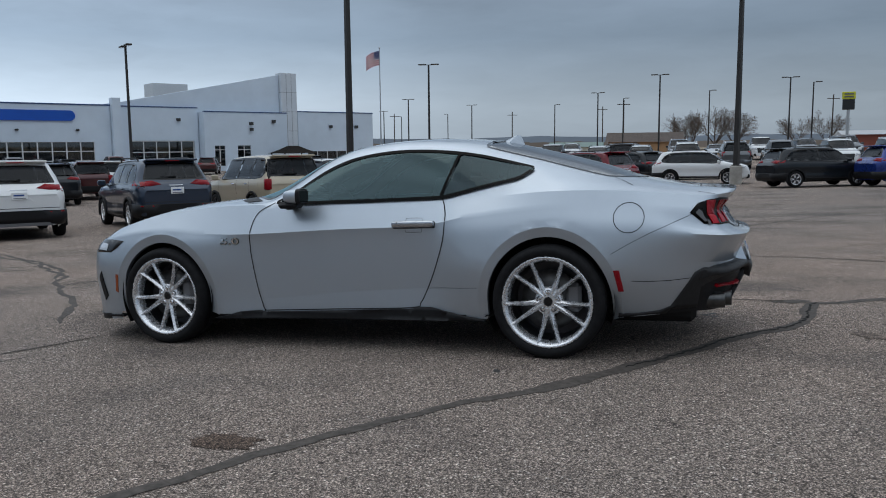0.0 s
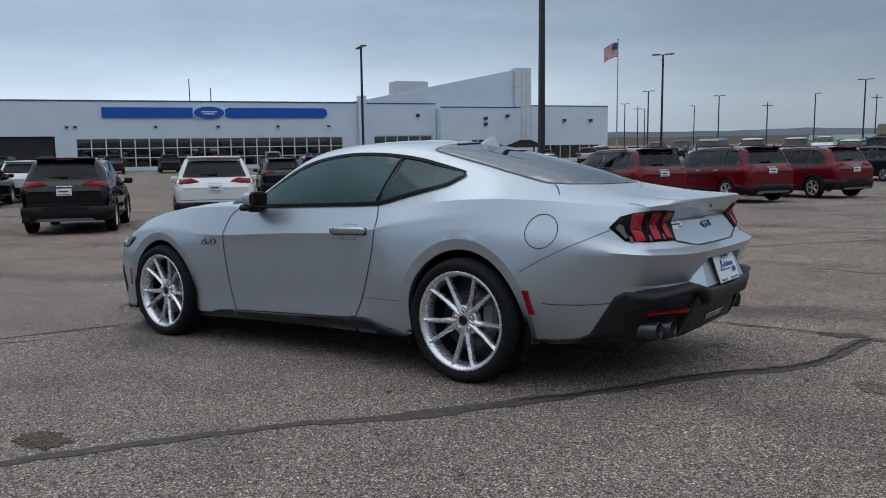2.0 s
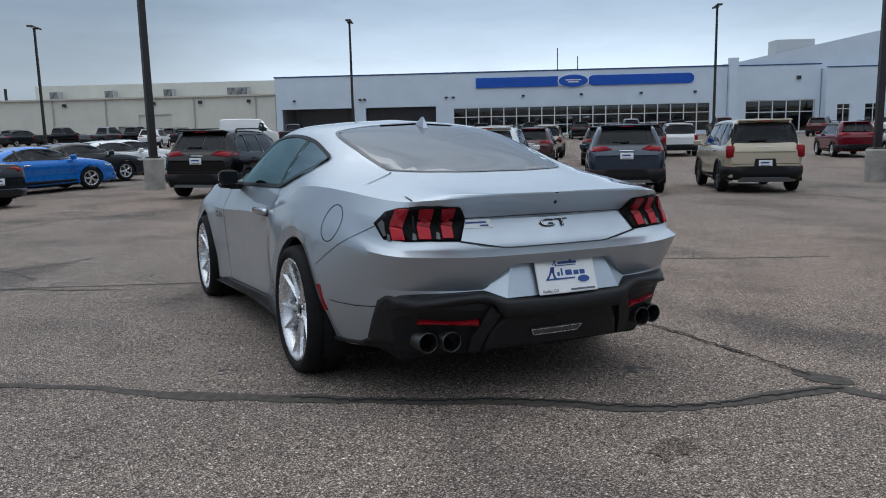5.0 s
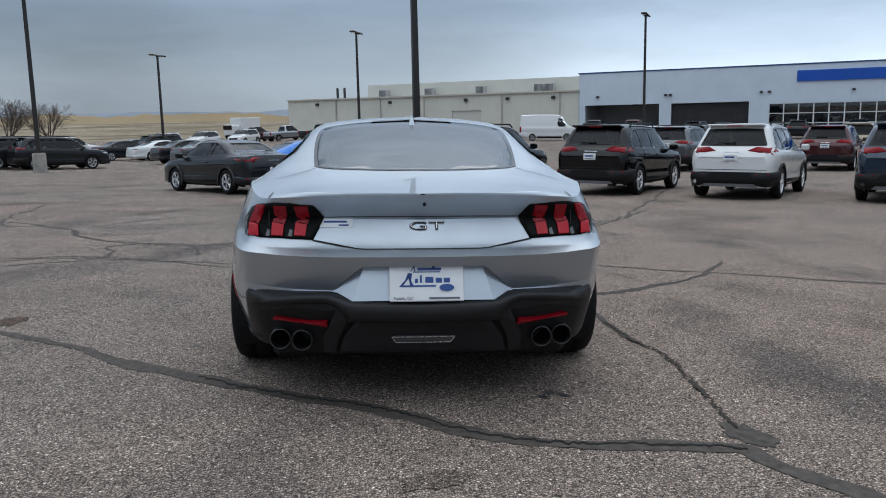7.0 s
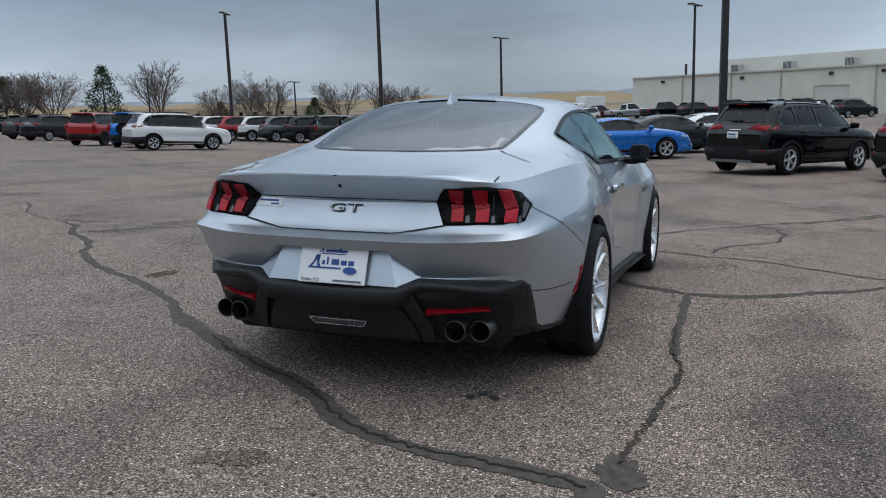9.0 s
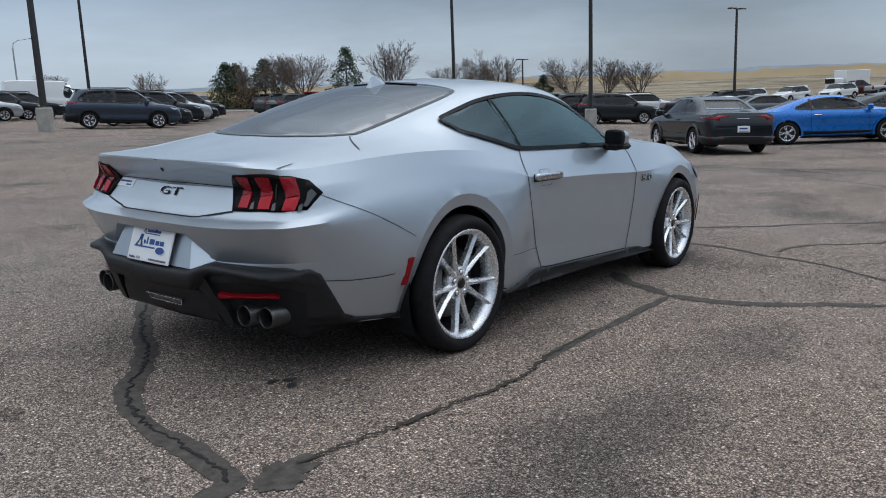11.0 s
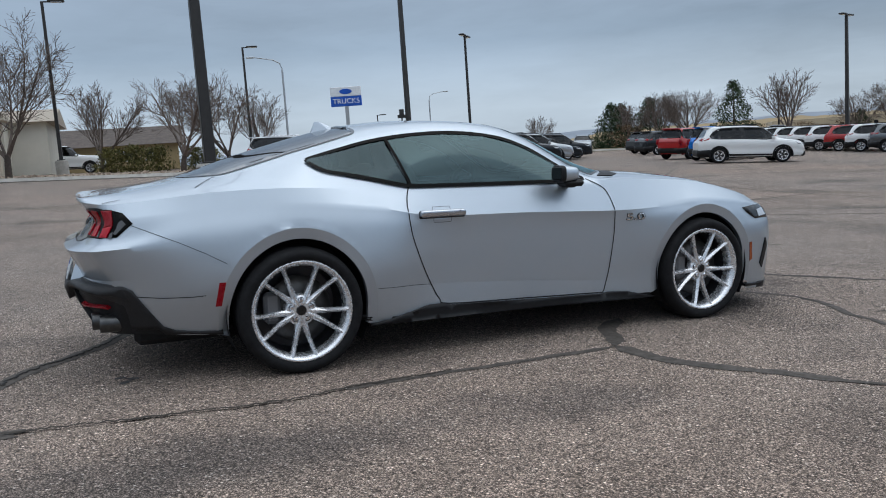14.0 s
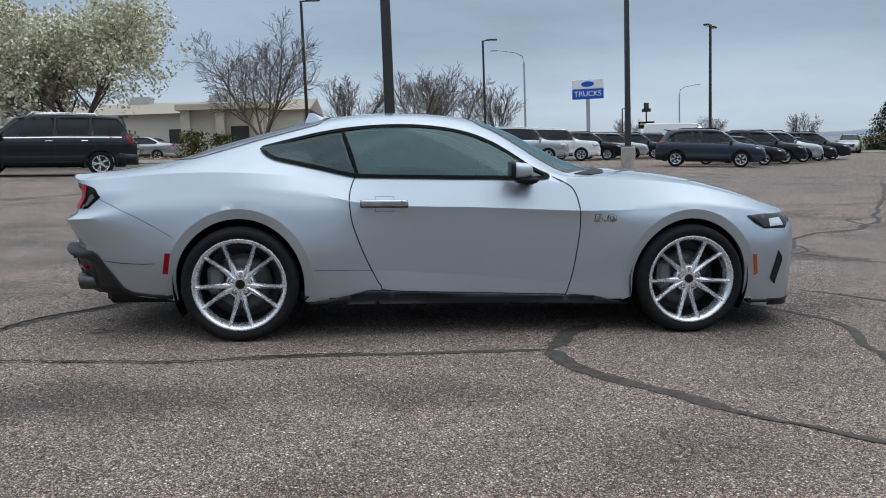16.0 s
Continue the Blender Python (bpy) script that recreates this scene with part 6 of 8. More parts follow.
def closed_shell(rows):
    """Both halves of a vehicle's skin and its flat ends, welded."""
    bm = bmesh.new()
    for side in (1, -1):
        g = [[bm.verts.new((x, y * side, z)) for x, y, z in row] for row in rows]
        for i in range(len(g) - 1):
            for j in range(len(g[0]) - 1):
                q = (g[i][j], g[i][j + 1], g[i + 1][j + 1], g[i + 1][j])
                bm.faces.new(q if side > 0 else q[::-1])
    for i in (0, len(rows) - 1):
        for j in range(len(rows[0]) - 1):
            (x, y0, z0), (x1, y1, z1) = rows[i][j], rows[i][j + 1]
            ys = [(y0, z0, x), (y1, z1, x1), (-y1, z1, x1), (-y0, z0, x)] if y1 > .001 else [(y0, z0, x), (y1, z1, x1), (-y0, z0, x)]
            bm.faces.new([bm.verts.new((a, b, c)) for b, c, a in ys])
    bmesh.ops.remove_doubles(bm, verts=bm.verts, dist=.001)
    bmesh.ops.recalc_face_normals(bm, faces=bm.faces)
    return bm


def slice_poly(poly, x0, x1, ahead):
    """The part of an outline before or behind a slanted line that runs from x0 at its foot to x1 at its head."""
    z0, z1 = min(p[1] for p in poly), max(p[1] for p in poly)
    far_ = [p[0] - (x0 + (x1 - x0) * (p[1] - z0) / (z1 - z0)) for p in poly]
    out, n = [], len(poly)
    for i in range(n):
        a, b, da, db = poly[i], poly[(i + 1) % n], far_[i], far_[(i + 1) % n]
        if (da > 0) == ahead:
            out.append(a)
        if (da > 0) != (db > 0):
            t = da / (da - db)
            out.append((a[0] + (b[0] - a[0]) * t, a[1] + (b[1] - a[1]) * t))
    return out


def road_wheel(parent, at, r, s, rim_mat, spokes=5, far=False):
    w = new("wheel")
    w.parent, w.matrix_basis = parent, pose(*at, 0, 0, 0 if s > 0 else 180)
    part("tyre", lathe(bmesh.new(), [(r * .68, .09), (r * .78, .115), (r * .93, .11), (r, .08), (r, -.08), (r * .9, -.11), (r * .6, -.1)], "y", 28), RUBBER, w, "", True)
    bm = lathe(bmesh.new(), [(r * .70, .085), (r * .68, .10), (r * .63, .095), (r * .60, .06)], "y", 28)
    for k in range(spokes):
        for d in (-.13, .13):      # spokes in pairs
            a = 2 * math.pi * k / spokes + d
            box(bm, (r * .50, .03, r * .085), (r * .40 * math.cos(a), .075, r * .40 * math.sin(a)), Euler((0, -a - d * .5, 0)).to_matrix(), .006)
    part("rim", bm, rim_mat, w)
    if not far:
        part("hub", lathe(bmesh.new(), [(0, .10), (r * .15, .095), (r * .20, .05)], "y", 14), rim_mat, w)
    part("barrel", lathe(bmesh.new(), [(r * .66, .05), (r * .6, .0), (0, .0)], "y", 20), DARK_ALLOY, w)


def vehicle(shape, tone, name, label, category, rim=None, cladding=True, rails=False, spare=False, far=False):
    global SKIN
    L, W, H, top, belt, sides, screen, back, wheels, clear = SHAPES[shape]
    dlo, posts, rear_w, front_w, lamp_b, lamp_s, plate_z = FACES[shape]
    roof, waist = curve(*top), curve(*belt)
    marks, rows = shell(shape)
    v = thing(name, label, category)
    rim = rim or ALLOY
    xa = [(wheels[0] - .5) * L, (wheels[1] - .5) * L]
    ra = wheels[2]
    step = .16 if far else .11
    bm = closed_shell(rows)
    before, SKIN = SKIN, BVHTree.FromBMesh(bm)

    def along(poly):
        return [((a - .5) * L, z * H) for a, z in poly]

    def across(poly, s=1):
        return [(s * y * W / 2, z * H) for y, z in poly]

    def trapeze(z0, y0, z1, y1):
        return across([(-y0, z0), (-y0 * .4, z0 - .006), (y0 * .4, z0 - .006), (y0, z0), (y1, z1), (y1 * .4, z1 + .008), (-y1 * .4, z1 + .008), (-y1, z1)])

    def corner(a, b, s):
        """The skin seen from all round the tail: a is the angle from straight behind."""
        d = Vector((-math.cos(a), math.sin(a), 0))
        return Vector((-L / 2 + 1.0, 0, b)) + d * 2.4, -d

    glass = outline(along(dlo), 3)
    rear_poly, front_poly = (trapeze(*rear_w) if rear_w else None), trapeze(*front_w)
    x_back, x_front = ((back[0] - .03 - .5) * L, (back[1] + .05 - .5) * L), ((screen[0] - .05 - .5) * L, (screen[1] + .03 - .5) * L)

    def gone(c):
        if abs(c.y) > .2 * W and inside(glass, c.x, c.z) and c.z < roof(c.x / L + .5) * H - .03:
            return True
        if rear_poly and x_back[0] < c.x < x_back[1] and inside(rear_poly, c.y, c.z):
            return True
        if x_front[0] < c.x < x_front[1] and inside(front_poly, c.y, c.z):
            return True
        return c.z < ra * 2.2 and abs(c.y) > .3 * W and any((c.x - x) ** 2 + (c.z - ra) ** 2 < (ra + .045) ** 2 or abs(c.x - x) < ra + .02 and c.z < ra for x in xa)

    bmesh.ops.delete(bm, geom=[f for f in bm.faces if gone(f.calc_center_median())], context="FACES")
    bmesh.ops.delete(bm, geom=[w for w in bm.verts if not w.link_faces], context="VERTS")
    for w in [w for w in bm.verts if w.is_boundary and w.co.z > waist(.5) * H * .9]:      # the openings' edges are drawn onto clean lines
        for view, poly in ((on_side, glass), (on_back, rear_poly), (on_front, front_poly)):
            if not poly or (view is on_back and w.co.x > x_back[1]) or (view is on_front and w.co.x < x_front[0]) or (view is on_side and abs(w.co.y) < .3 * W):
                continue
            q = Vector((w.co.x, w.co.z) if view is on_side else (w.co.y, w.co.z))
            best = min((closest(q, Vector(a), Vector(b)) for a, b in zip(poly, poly[1:] + poly[:1])), key=lambda e: (e - q).length)
            if (best - q).length < .06:
                w.co = on_skin(view, best.x, best.y, 1 if w.co.y > 0 else -1)[0]
                break
    body = part("body", bm, tone, v, "", True)
    body.data.set_sharp_from_angle(angle=radians(32))
    trim = BLACK_PLASTIC if cladding else tone
    for s in (1, -1):
        left, panes = glass, []
        for f in posts if not far else ():
            x = (f - .5) * L
            panes.append(slice_poly(left, x + .03, x - .01, True))
            left = slice_poly(left, x - .03, x - .07, False)
        for pane in panes + [left]:
            part("side_window", panel(pane, on_side, s, -.004, .002, step), DARK_GLASS, v, "dark side window", True)
        part("window_trim", ribbon(glass, on_side, s, .045, .004, True), BLACK_GLOSS, v, "dark window surround")
        for f in posts if not far else posts[:1]:
            x = (f - .5) * L
            part("pillar_trim", ribbon([(x, waist(f) * H), (x - .04, .93 * H)], on_side, s, .07, .005), BLACK_GLOSS, v)
        if not far:
            for f in (*posts[:2], dlo[2][0] + .015):
                x = (f - .5) * L
                foot = clear + .16 if abs(x - xa[0]) > ra + .1 else ra * 2.1
                part("shut_line", ribbon([(x, waist(f) * H), (x - .01, waist(f) * H * .75), (x, foot)], on_side, s, .010, .002), SEAM, v)
            for f in posts[:2]:
                at, nn = on_skin(on_side, (f - .5) * L + .16, waist(f) * H - .13, s)
                part("door_handle", boxes(((.20, .03, .035), at + nn * .02), bevel=.01), tone if shape in ("suv", "sedan") else CHROME, v)
    if rear_poly:
        part("rear_window", panel(rear_poly, on_back, 1, -.004, .002, step), DARK_GLASS, v, "", True)
        if not far:
            part("window_trim", ribbon(rear_poly, on_back, 1, .035, .004, True), BLACK_GLOSS, v)
    part("windscreen", panel(front_poly, on_front, 1, -.004, .002, step), DARK_GLASS, v, "", True)
    if not far:
        part("window_trim", ribbon(front_poly, on_front, 1, .035, .004, True), BLACK_GLOSS, v)
    part("cabin", boxes(((L * .36, W * .66, H * .20), (L * (-.06 if shape not in ("pickup", "van") else .04), 0, H * .60)), ((L * .7, W * .8, H * .16), (0, 0, H * .36)), bevel=.08), UPHOLSTERY, v)
    for x in xa:
        for s in (1, -1):
            bm, ring = bmesh.new(), []
            for k in range(25):
                a = radians(-14 + 208 * k / 24)
                ring.append([bm.verts.new((x + rr * math.cos(a), y * s, ra + rr * math.sin(a))) for rr, y in ((ra + .095, W / 2 * .975), (ra + .085, W / 2 + .008), (ra + .03, W / 2 + .008), (ra + .025, W / 2 - .30))])
            for p, q in zip(ring, ring[1:]):
                for j in range(3):
                    bm.faces.new((p[j], p[j + 1], q[j + 1], q[j]))
            part("wheel_arch", bm, trim, v)
            road_wheel(v, (x, s * (W / 2 - .115), ra), ra - .012, s, rim, far=far)
    for s in (1, -1):
        part("sill", panel([(xa[0] + ra + .05, clear + .02), (xa[0] + ra + .07, clear + .20), (xa[1] - ra - .07, clear + .17), (xa[1] - ra - .05, clear + .02)], on_side, s, .014, .03, .2), BLACK_PLASTIC, v, "", True)
        xm = (screen[0] - .5) * L + .30
        part("door_mirror", boxes(((.13, .20, .15), (xm + .08, s * (W / 2 + .07), waist(.62) * H + .07)), ((.06, .14, .05), (xm + .1, s * (W / 2 - .03), waist(.62) * H + .02)), bevel=.03), tone, v)
        if shape in ("boxy", "pickup", "van"):      # upright lamps set into the corners
            z0, z1 = lamp_b[0][1] * H, lamp_b[2][1] * H
            tl = part("tail_lamp", boxes(((.17, W * .095, z1 - z0), (-L / 2 + .075, s * W / 2 * .845, (z0 + z1) / 2)), bevel=.03), DARK_RED, v, "dark red upright tail lamp", True)
        else:
            tl = part("tail_lamp", panel(across(lamp_b, s), on_back, s, .012, .02, .1), DARK_RED, v, "dark red tail lamp", True)
            part("side_lens", panel(along(lamp_s), on_side, s, .008, .02, .1), DARK_RED, tl, "", True)
        if not far and shape not in ("boxy", "pickup", "van"):
            mid = sum(z for _, z in lamp_b) / len(lamp_b)
            part("lens", panel(across([(max(lamp_b[0][0] + .1, .70), mid - .012), (.955, mid - .016), (.955, mid + .006), (max(lamp_b[0][0] + .12, .72), mid + .008)], s), on_back, s, .018, .004, .1), RED_LENS, tl, "bright red lens")
        hl = part("headlamp", panel(across([(.50, .455), (.93, .47), (.93, .535), (.55, .505)] if shape not in ("boxy", "large", "pickup") else [(.58, .44), (.93, .44), (.93, .545), (.62, .545)], s), on_front, s, .012, .02, .1), CLEAR_LENS, v, "clear headlamp", True)
        part("side_lens", panel(along([(.94, .47), (.905, .50), (.90, .525), (.965, .535), (.972, .475)]), on_side, s, .008, .02, .1), CLEAR_LENS, hl, "", True)
        if far:
            continue
        part("fog_lamp", panel(across([(.60, .27), (.84, .26), (.84, .32), (.64, .33)], s), on_front, s, .02, .02, .1), BLACK_GLOSS, v)
    # tail: bumper with its lower cladding, plate in its recess, garnish, wiper, spoiler
    wide = 1.12
    low_top = .375 if shape in ("suv", "boxy", "large", "pickup") else .335
    bumper = [(-wide, clear + .10), (-wide, low_top * H), (-.5, low_top * H - .02), (.5, low_top * H - .02), (wide, low_top * H), (wide, clear + .10), (.6, clear + .03), (-.6, clear + .03)]
    part("rear_bumper", panel(bumper, corner, 1, .045, .05, .14), BLACK_PLASTIC if cladding or shape == "explorer" else tone, v, "", True)
    if not far:
        if shape not in ("sedan", "fastback"):
            part("rear_skid", panel([(-.55, clear + .06), (-.50, clear + .13), (.50, clear + .13), (.55, clear + .06)], corner, 1, .06, .03, .12), DARK_TRIM, v)
        for s in (1, -1):
            part("reflector", panel([(s * .52, low_top * H - .07), (s * .72, low_top * H - .07), (s * .72, low_top * H - .045), (s * .52, low_top * H - .045)], corner, s, .055, .01, .1), DARK_RED, v)
        part("tailgate_line", ribbon([(-.80 * W / 2, low_top * H + .03), (.80 * W / 2, low_top * H + .03)], on_back, 1, .012, .003), SEAM, v)
        part("tailgate_strip", panel(across([(-.17, .612), (.17, .612), (.17, .620), (-.17, .620)]), on_back, 1, .008, .004, .2), SATIN, v)
        pz = plate_z * H
        part("plate_recess", panel([(-.27, pz - .12), (.27, pz - .12), (.23, pz + .11), (-.23, pz + .11)], on_back, 1, .003, .004, .2), BLACK_PLASTIC if shape == "boxy" else tone, v)
        at, _ = on_skin(on_back, 0, pz, 1)
        pl = part("plate", boxes(((.012, .31, .155), (at.x - .02, 0, pz)), bevel=.004), LICENCE, v, "white dealer plate with blue bars")
        part("lettering_bar", boxes(((.004, .2, .035), (at.x - .028, .01, pz + .015))), BLUE_INK, pl)
        part("lettering_bar", boxes(((.004, .23, .016), (at.x - .028, 0, pz - .05))), GREY_INK, pl)
    if shape in ("suv", "boxy", "large", "explorer"):
        x0 = (back[1] - .5) * L
        bm = bmesh.new()
        box(bm, (.34, W * .64, .045), (x0 - .01, 0, H * .962), Euler((0, radians(5), 0)).to_matrix(), .020, 2)
        part("rear_spoiler", bm, tone if shape != "explorer" else BLACK_GLOSS, v, "", True)
        if not far:
            part("brake_lamp", boxes(((.012, .34, .02), (x0 - .182, 0, H * .955))), DARK_RED, v)
        if not far:
            w0, nn = on_skin(on_back, .02, rear_w[0] * H + .05, 1)
            part("rear_wiper", boxes(((.02, .40, .022), (w0.x - .02, .14, w0.z)), ((.04, .05, .05), (w0.x - .02, -.03, w0.z))), BLACK_PLASTIC, v)
    # nose
    part("front_bumper", boxes(((.2, W * .80, .24), (L / 2 - .12, 0, clear + .15)), bevel=.06), BLACK_PLASTIC if cladding else tone, v)
    tall = (.315, .52) if shape in ("boxy", "large", "pickup", "explorer") else (.33, .475)
    grille = part("grille", panel(across([(-.50, tall[0]), (.50, tall[0]), (.58, tall[1]), (-.58, tall[1])]), on_front, 1, .014, .02, .2), BLACK_GLOSS, v, "dark grille")
    for k in range(0 if far else 4):
        z = tall[0] + (tall[1] - tall[0]) * (k + .7) / 4.4
        part("grille_bar", panel(across([(-.50, z), (.50, z), (.50, z + .012), (-.50, z + .012)]), on_front, 1, .022, .01, .3), SATIN, grille)
    if shape == "large":
        for s in (1, -1):
            part("belt_strip", ribbon([((.08 - .5) * L, waist(.1) * H - .012), ((.4 - .5) * L, waist(.4) * H - .012), ((.70 - .5) * L, waist(.7) * H - .012)], on_side, s, .035, .008), CHROME, v)
    if rails:
        for s in (1, -1):
            part("roof_rail", tube(bmesh.new(), [(-.30 * L, s * W * .32, H * .95), (-.28 * L, s * W * .325, H * 1.0), (.04 * L, s * W * .325, H * 1.012), (.07 * L, s * W * .32, H * .96)], .022, 6), ALLOY if shape == "large" else BLACK_PLASTIC, v)
    if spare:
        part("spare_wheel", boxes(((.22, .66, .66), (-L / 2 - .1, 0, H * .52)), bevel=.2), RUBBER, v)
    SKIN = before
    return v


TONES = {
    "black": paint("black_car_paint", (.002, .0027, .004), 0, .25, 0.0, 1.42), "white": paint("white_car_paint", (.72, .73, .73), 0, .3), "navy": paint("dark_blue_grey_paint", (.020, .034, .06), .4, .3),
    "tan": paint("desert_tan_paint", (.46, .40, .30), 0, .3), "red": paint("rapid_red_paint", (.125, .002, .010), .0, .24, .1, 1.34), "charcoal": paint("charcoal_paint", (.013, .0165, .021), .3, .3, .05, 1.38),
    "blue": paint("bright_blue_paint", (.01, .16, .55), .3, .28), "grey": paint("mid_grey_paint", (.10, .11, .12), .5, .3), "green": paint("dark_green_paint", (.025, .035, .025), .3, .3),
    "royal": paint("royal_blue_paint", (.012, .035, .20), .4, .28), "silver": paint("light_silver_paint", (.42, .44, .46), .7, .32), "maroon": paint("maroon_paint", (.06, .012, .014), .3, .3), "scarlet": paint("scarlet_paint", (.36, .02, .02), 0, .3),
}
WORDS = {"black": "black", "white": "white", "navy": "dark blue-grey", "tan": "desert tan", "red": "metallic red", "charcoal": "charcoal grey", "blue": "bright blue", "grey": "mid grey", "green": "dark green", "royal": "royal blue", "silver": "light silver", "maroon": "dark maroon", "scarlet": "bright red"}
KINDS = {"suv": ("suv", "sport utility vehicle", "car"), "boxy": ("suv", "boxy off-road vehicle", "car"), "explorer": ("suv", "three-row utility vehicle", "car"), "large": ("suv", "full-size utility vehicle", "car"), "sedan": ("sedan", "four-door sedan", "car"),
         "fastback": ("parked_coupe", "two-door fastback coupe", "car"), "pickup": ("pickup_truck", "crew-cab pickup truck", "pickup"), "van": ("van", "high-roof delivery van", "van")}


def park(shape, tone, x, y, heading, scale=1.0):
    """Parks a vehicle on the lot, nose towards heading, leaning with the slope."""
    far = math.hypot(x, y) > 33
    key = (shape, tone, far)
    e = .8
    n = Vector((-(ground_z(x + e, y) - ground_z(x - e, y)) / (2 * e), -(ground_z(x, y + e) - ground_z(x, y - e)) / (2 * e), 1)).normalized()
    lean = Vector((0, 0, 1)).rotation_difference(n).to_matrix().to_4x4()
    m = Matrix.Translation((x, y, ground_z(x, y))) @ lean @ pose(0, 0, 0, 0, 0, heading) @ Matrix.Scale(scale, 4)
    if key in VEHICLES:
        return copy_thing(VEHICLES[key], m)
    name, words, cat = KINDS[shape]
    dark = tone in ("black", "maroon")
    v = vehicle(shape, TONES[tone], name, f"{WORDS[tone]} {words} parked on the lot", cat, rim=DARK_ALLOY if shape == "boxy" else ALLOY, cladding=shape in ("suv", "boxy", "pickup"),
                rails=shape in ("large", "explorer", "suv"), spare=(key[:2] == ("boxy", "blue")), far=far)
    v["group"] = "parked vehicles"
    v.matrix_basis = m
    VEHICLES[key] = v
    return v


# the row that backs towards the coupe
for tone, shape, x, y, h in (("black", "suv", 18.35, -2.7, -37), ("black", "suv", 16.7, -6.2, -37), ("white", "suv", 15.1, -9.0, -37), ("navy", "suv", 13.4, -11.95, -36), ("tan", "boxy", 11.65, -14.6, -34),
                             ("red", "explorer", 8.7, -20.0, -33), ("red", "explorer", 6.4, -22.9, -33), ("red", "suv", 4.6, -26.0, -30),
                             # second row
                             ("black", "suv", 30.0, -9.4, -37), ("maroon", "suv", 26.7, -17.7, -37), ("tan", "boxy", 34.4, -23.5, -37), ("charcoal", "suv", 26.3, -21.2, -37), ("white", "boxy", 30.8, -29.7, -37), ("grey", "suv", 27.9, -12.0, -37),
                             ("red", "suv", 23.5, -34.0, -37), ("white", "suv", 19.0, -33.0, 140), ("maroon", "boxy", 28.5, -25.5, -37), ("black", "suv", 36.0, -16.0, -37), ("white", "suv", 33.0, -13.0, -37),
                             # across the aisle
                             ("charcoal", "sedan", 18.6, 4.6, 42), ("blue", "fastback", 22.9, 2.5, -65), ("charcoal", "fastback", 26.6, 1.2, -65), ("white", "fastback", 31.0, -.2, -65), ("white", "fastback", 34.5, -1.2, -65),
                             # north-east rows
                             ("white", "suv", 27.75, 23.9, -32), ("blue", "boxy", 30.4, 28.2, 16), ("scarlet", "boxy", 31.8, 32.2, 10), ("grey", "pickup", 52.0, 45.0, 140), ("charcoal", "suv", 38.5, 42.5, -5), ("black", "suv", 41.5, 47.5, -5), ("black", "suv", 31.0, 47.0, 60)):
    park(shape, tone, x, y, h)
for k, (shape, tone) in enumerate((("suv", "charcoal"), ("suv", "charcoal"), ("boxy", "green"), ("suv", "charcoal"), ("suv", "grey"), ("suv", "white"), ("suv", "scarlet"), ("suv", "white"), ("suv", "white"), ("suv", "white"), ("suv", "silver"), ("suv", "charcoal"), ("suv", "charcoal"), ("suv", "grey"), ("suv", "black"))):
    park(shape, tone, 40.3 + .92 * k, 17.6 + 2.4 * k, -50 + (k * 7) % 5 - 2)
for x, y, shape, tone, h in ((54, 15.8, "fastback", "white", -52), (56, 19, "sedan", "charcoal", -52), (47.5, 12.4, "sedan", "charcoal", -52), (60, 24.5, "suv", "white", -50), (64, 27, "sedan", "white", -50), (85, 24, "suv", "white", 160), (88, 20.5, "suv", "white", 160), (91, 16.5, "suv", "white", 160), (62, 17.5, "suv", "black", -52), (66, 21, "sedan", "grey", -50), (70, 30, "suv", "grey", -50), (75, 33, "suv", "white", -50), (44.5, 10.4, "sedan", "grey", -52),
                             (9.95, 39.3, "large", "silver", -15), (12.6, 42.0, "large", "white", -16), (15.1, 44.2, "suv", "black", -16), (17.5, 46.4, "suv", "silver", -17), (19.8, 48.5, "suv", "charcoal", -17), (22.2, 50.6, "suv", "charcoal", -17), (25, 53.0, "van", "white", -17),
                             (17.0, 30.3, "suv", "navy", -25), (19.6, 33.0, "sedan", "charcoal", -27), (22.0, 35.5, "suv", "charcoal", -27), (24.5, 38.1, "suv", "silver", -27), (27.0, 40.7, "sedan", "charcoal", -27), (29.5, 43.4, "suv", "charcoal", -27),
                             (57.3, 69.5, "suv", "charcoal", 50), (46.2, 65.0, "suv", "silver", 235), (-9.0, 20.9, "large", "charcoal", 197),
                             (0.4, -38.4, "suv", "white", 180), (-4.6, -33.4, "suv", "charcoal", 206), (-8.5, -33.0, "suv", "royal", 204), (10.5, -37, "sedan", "red", -35), (7.5, -39.5, "suv", "maroon", -35), (4.6, -41.5, "suv", "charcoal", -35), (6.7, -64, "suv", "charcoal", 170)):
    park(shape, tone, x, y, h)
# far rows by the road, and those along the buildings
rng = random.Random(7)
for k in range(22):
    park(rng.choice(("suv", "suv", "sedan", "pickup", "large")), rng.choice(("white", "silver", "charcoal", "black", "grey", "navy", "white")), -34 + 3.4 * k + rng.uniform(-.3, .3), -66 - .55 * k + rng.uniform(-.4, .4), 95 + rng.uniform(-2, 2))
for k in range(13):
    park(rng.choice(("pickup", "suv", "pickup", "large")), rng.choice(("white", "silver", "charcoal", "grey", "white", "black")), -21 + 3.3 * k + rng.uniform(-.3, .3), -53 - .4 * k + rng.uniform(-.4, .4), rng.choice((92, 94, -86)))


def by_front(u, off, shape, tone, turn):
    p = FRONT @ Vector((u, off, 0))
    park(shape, tone, p.x, p.y, math.degrees(math.atan2(FRONT_U.y, FRONT_U.x)) + turn)


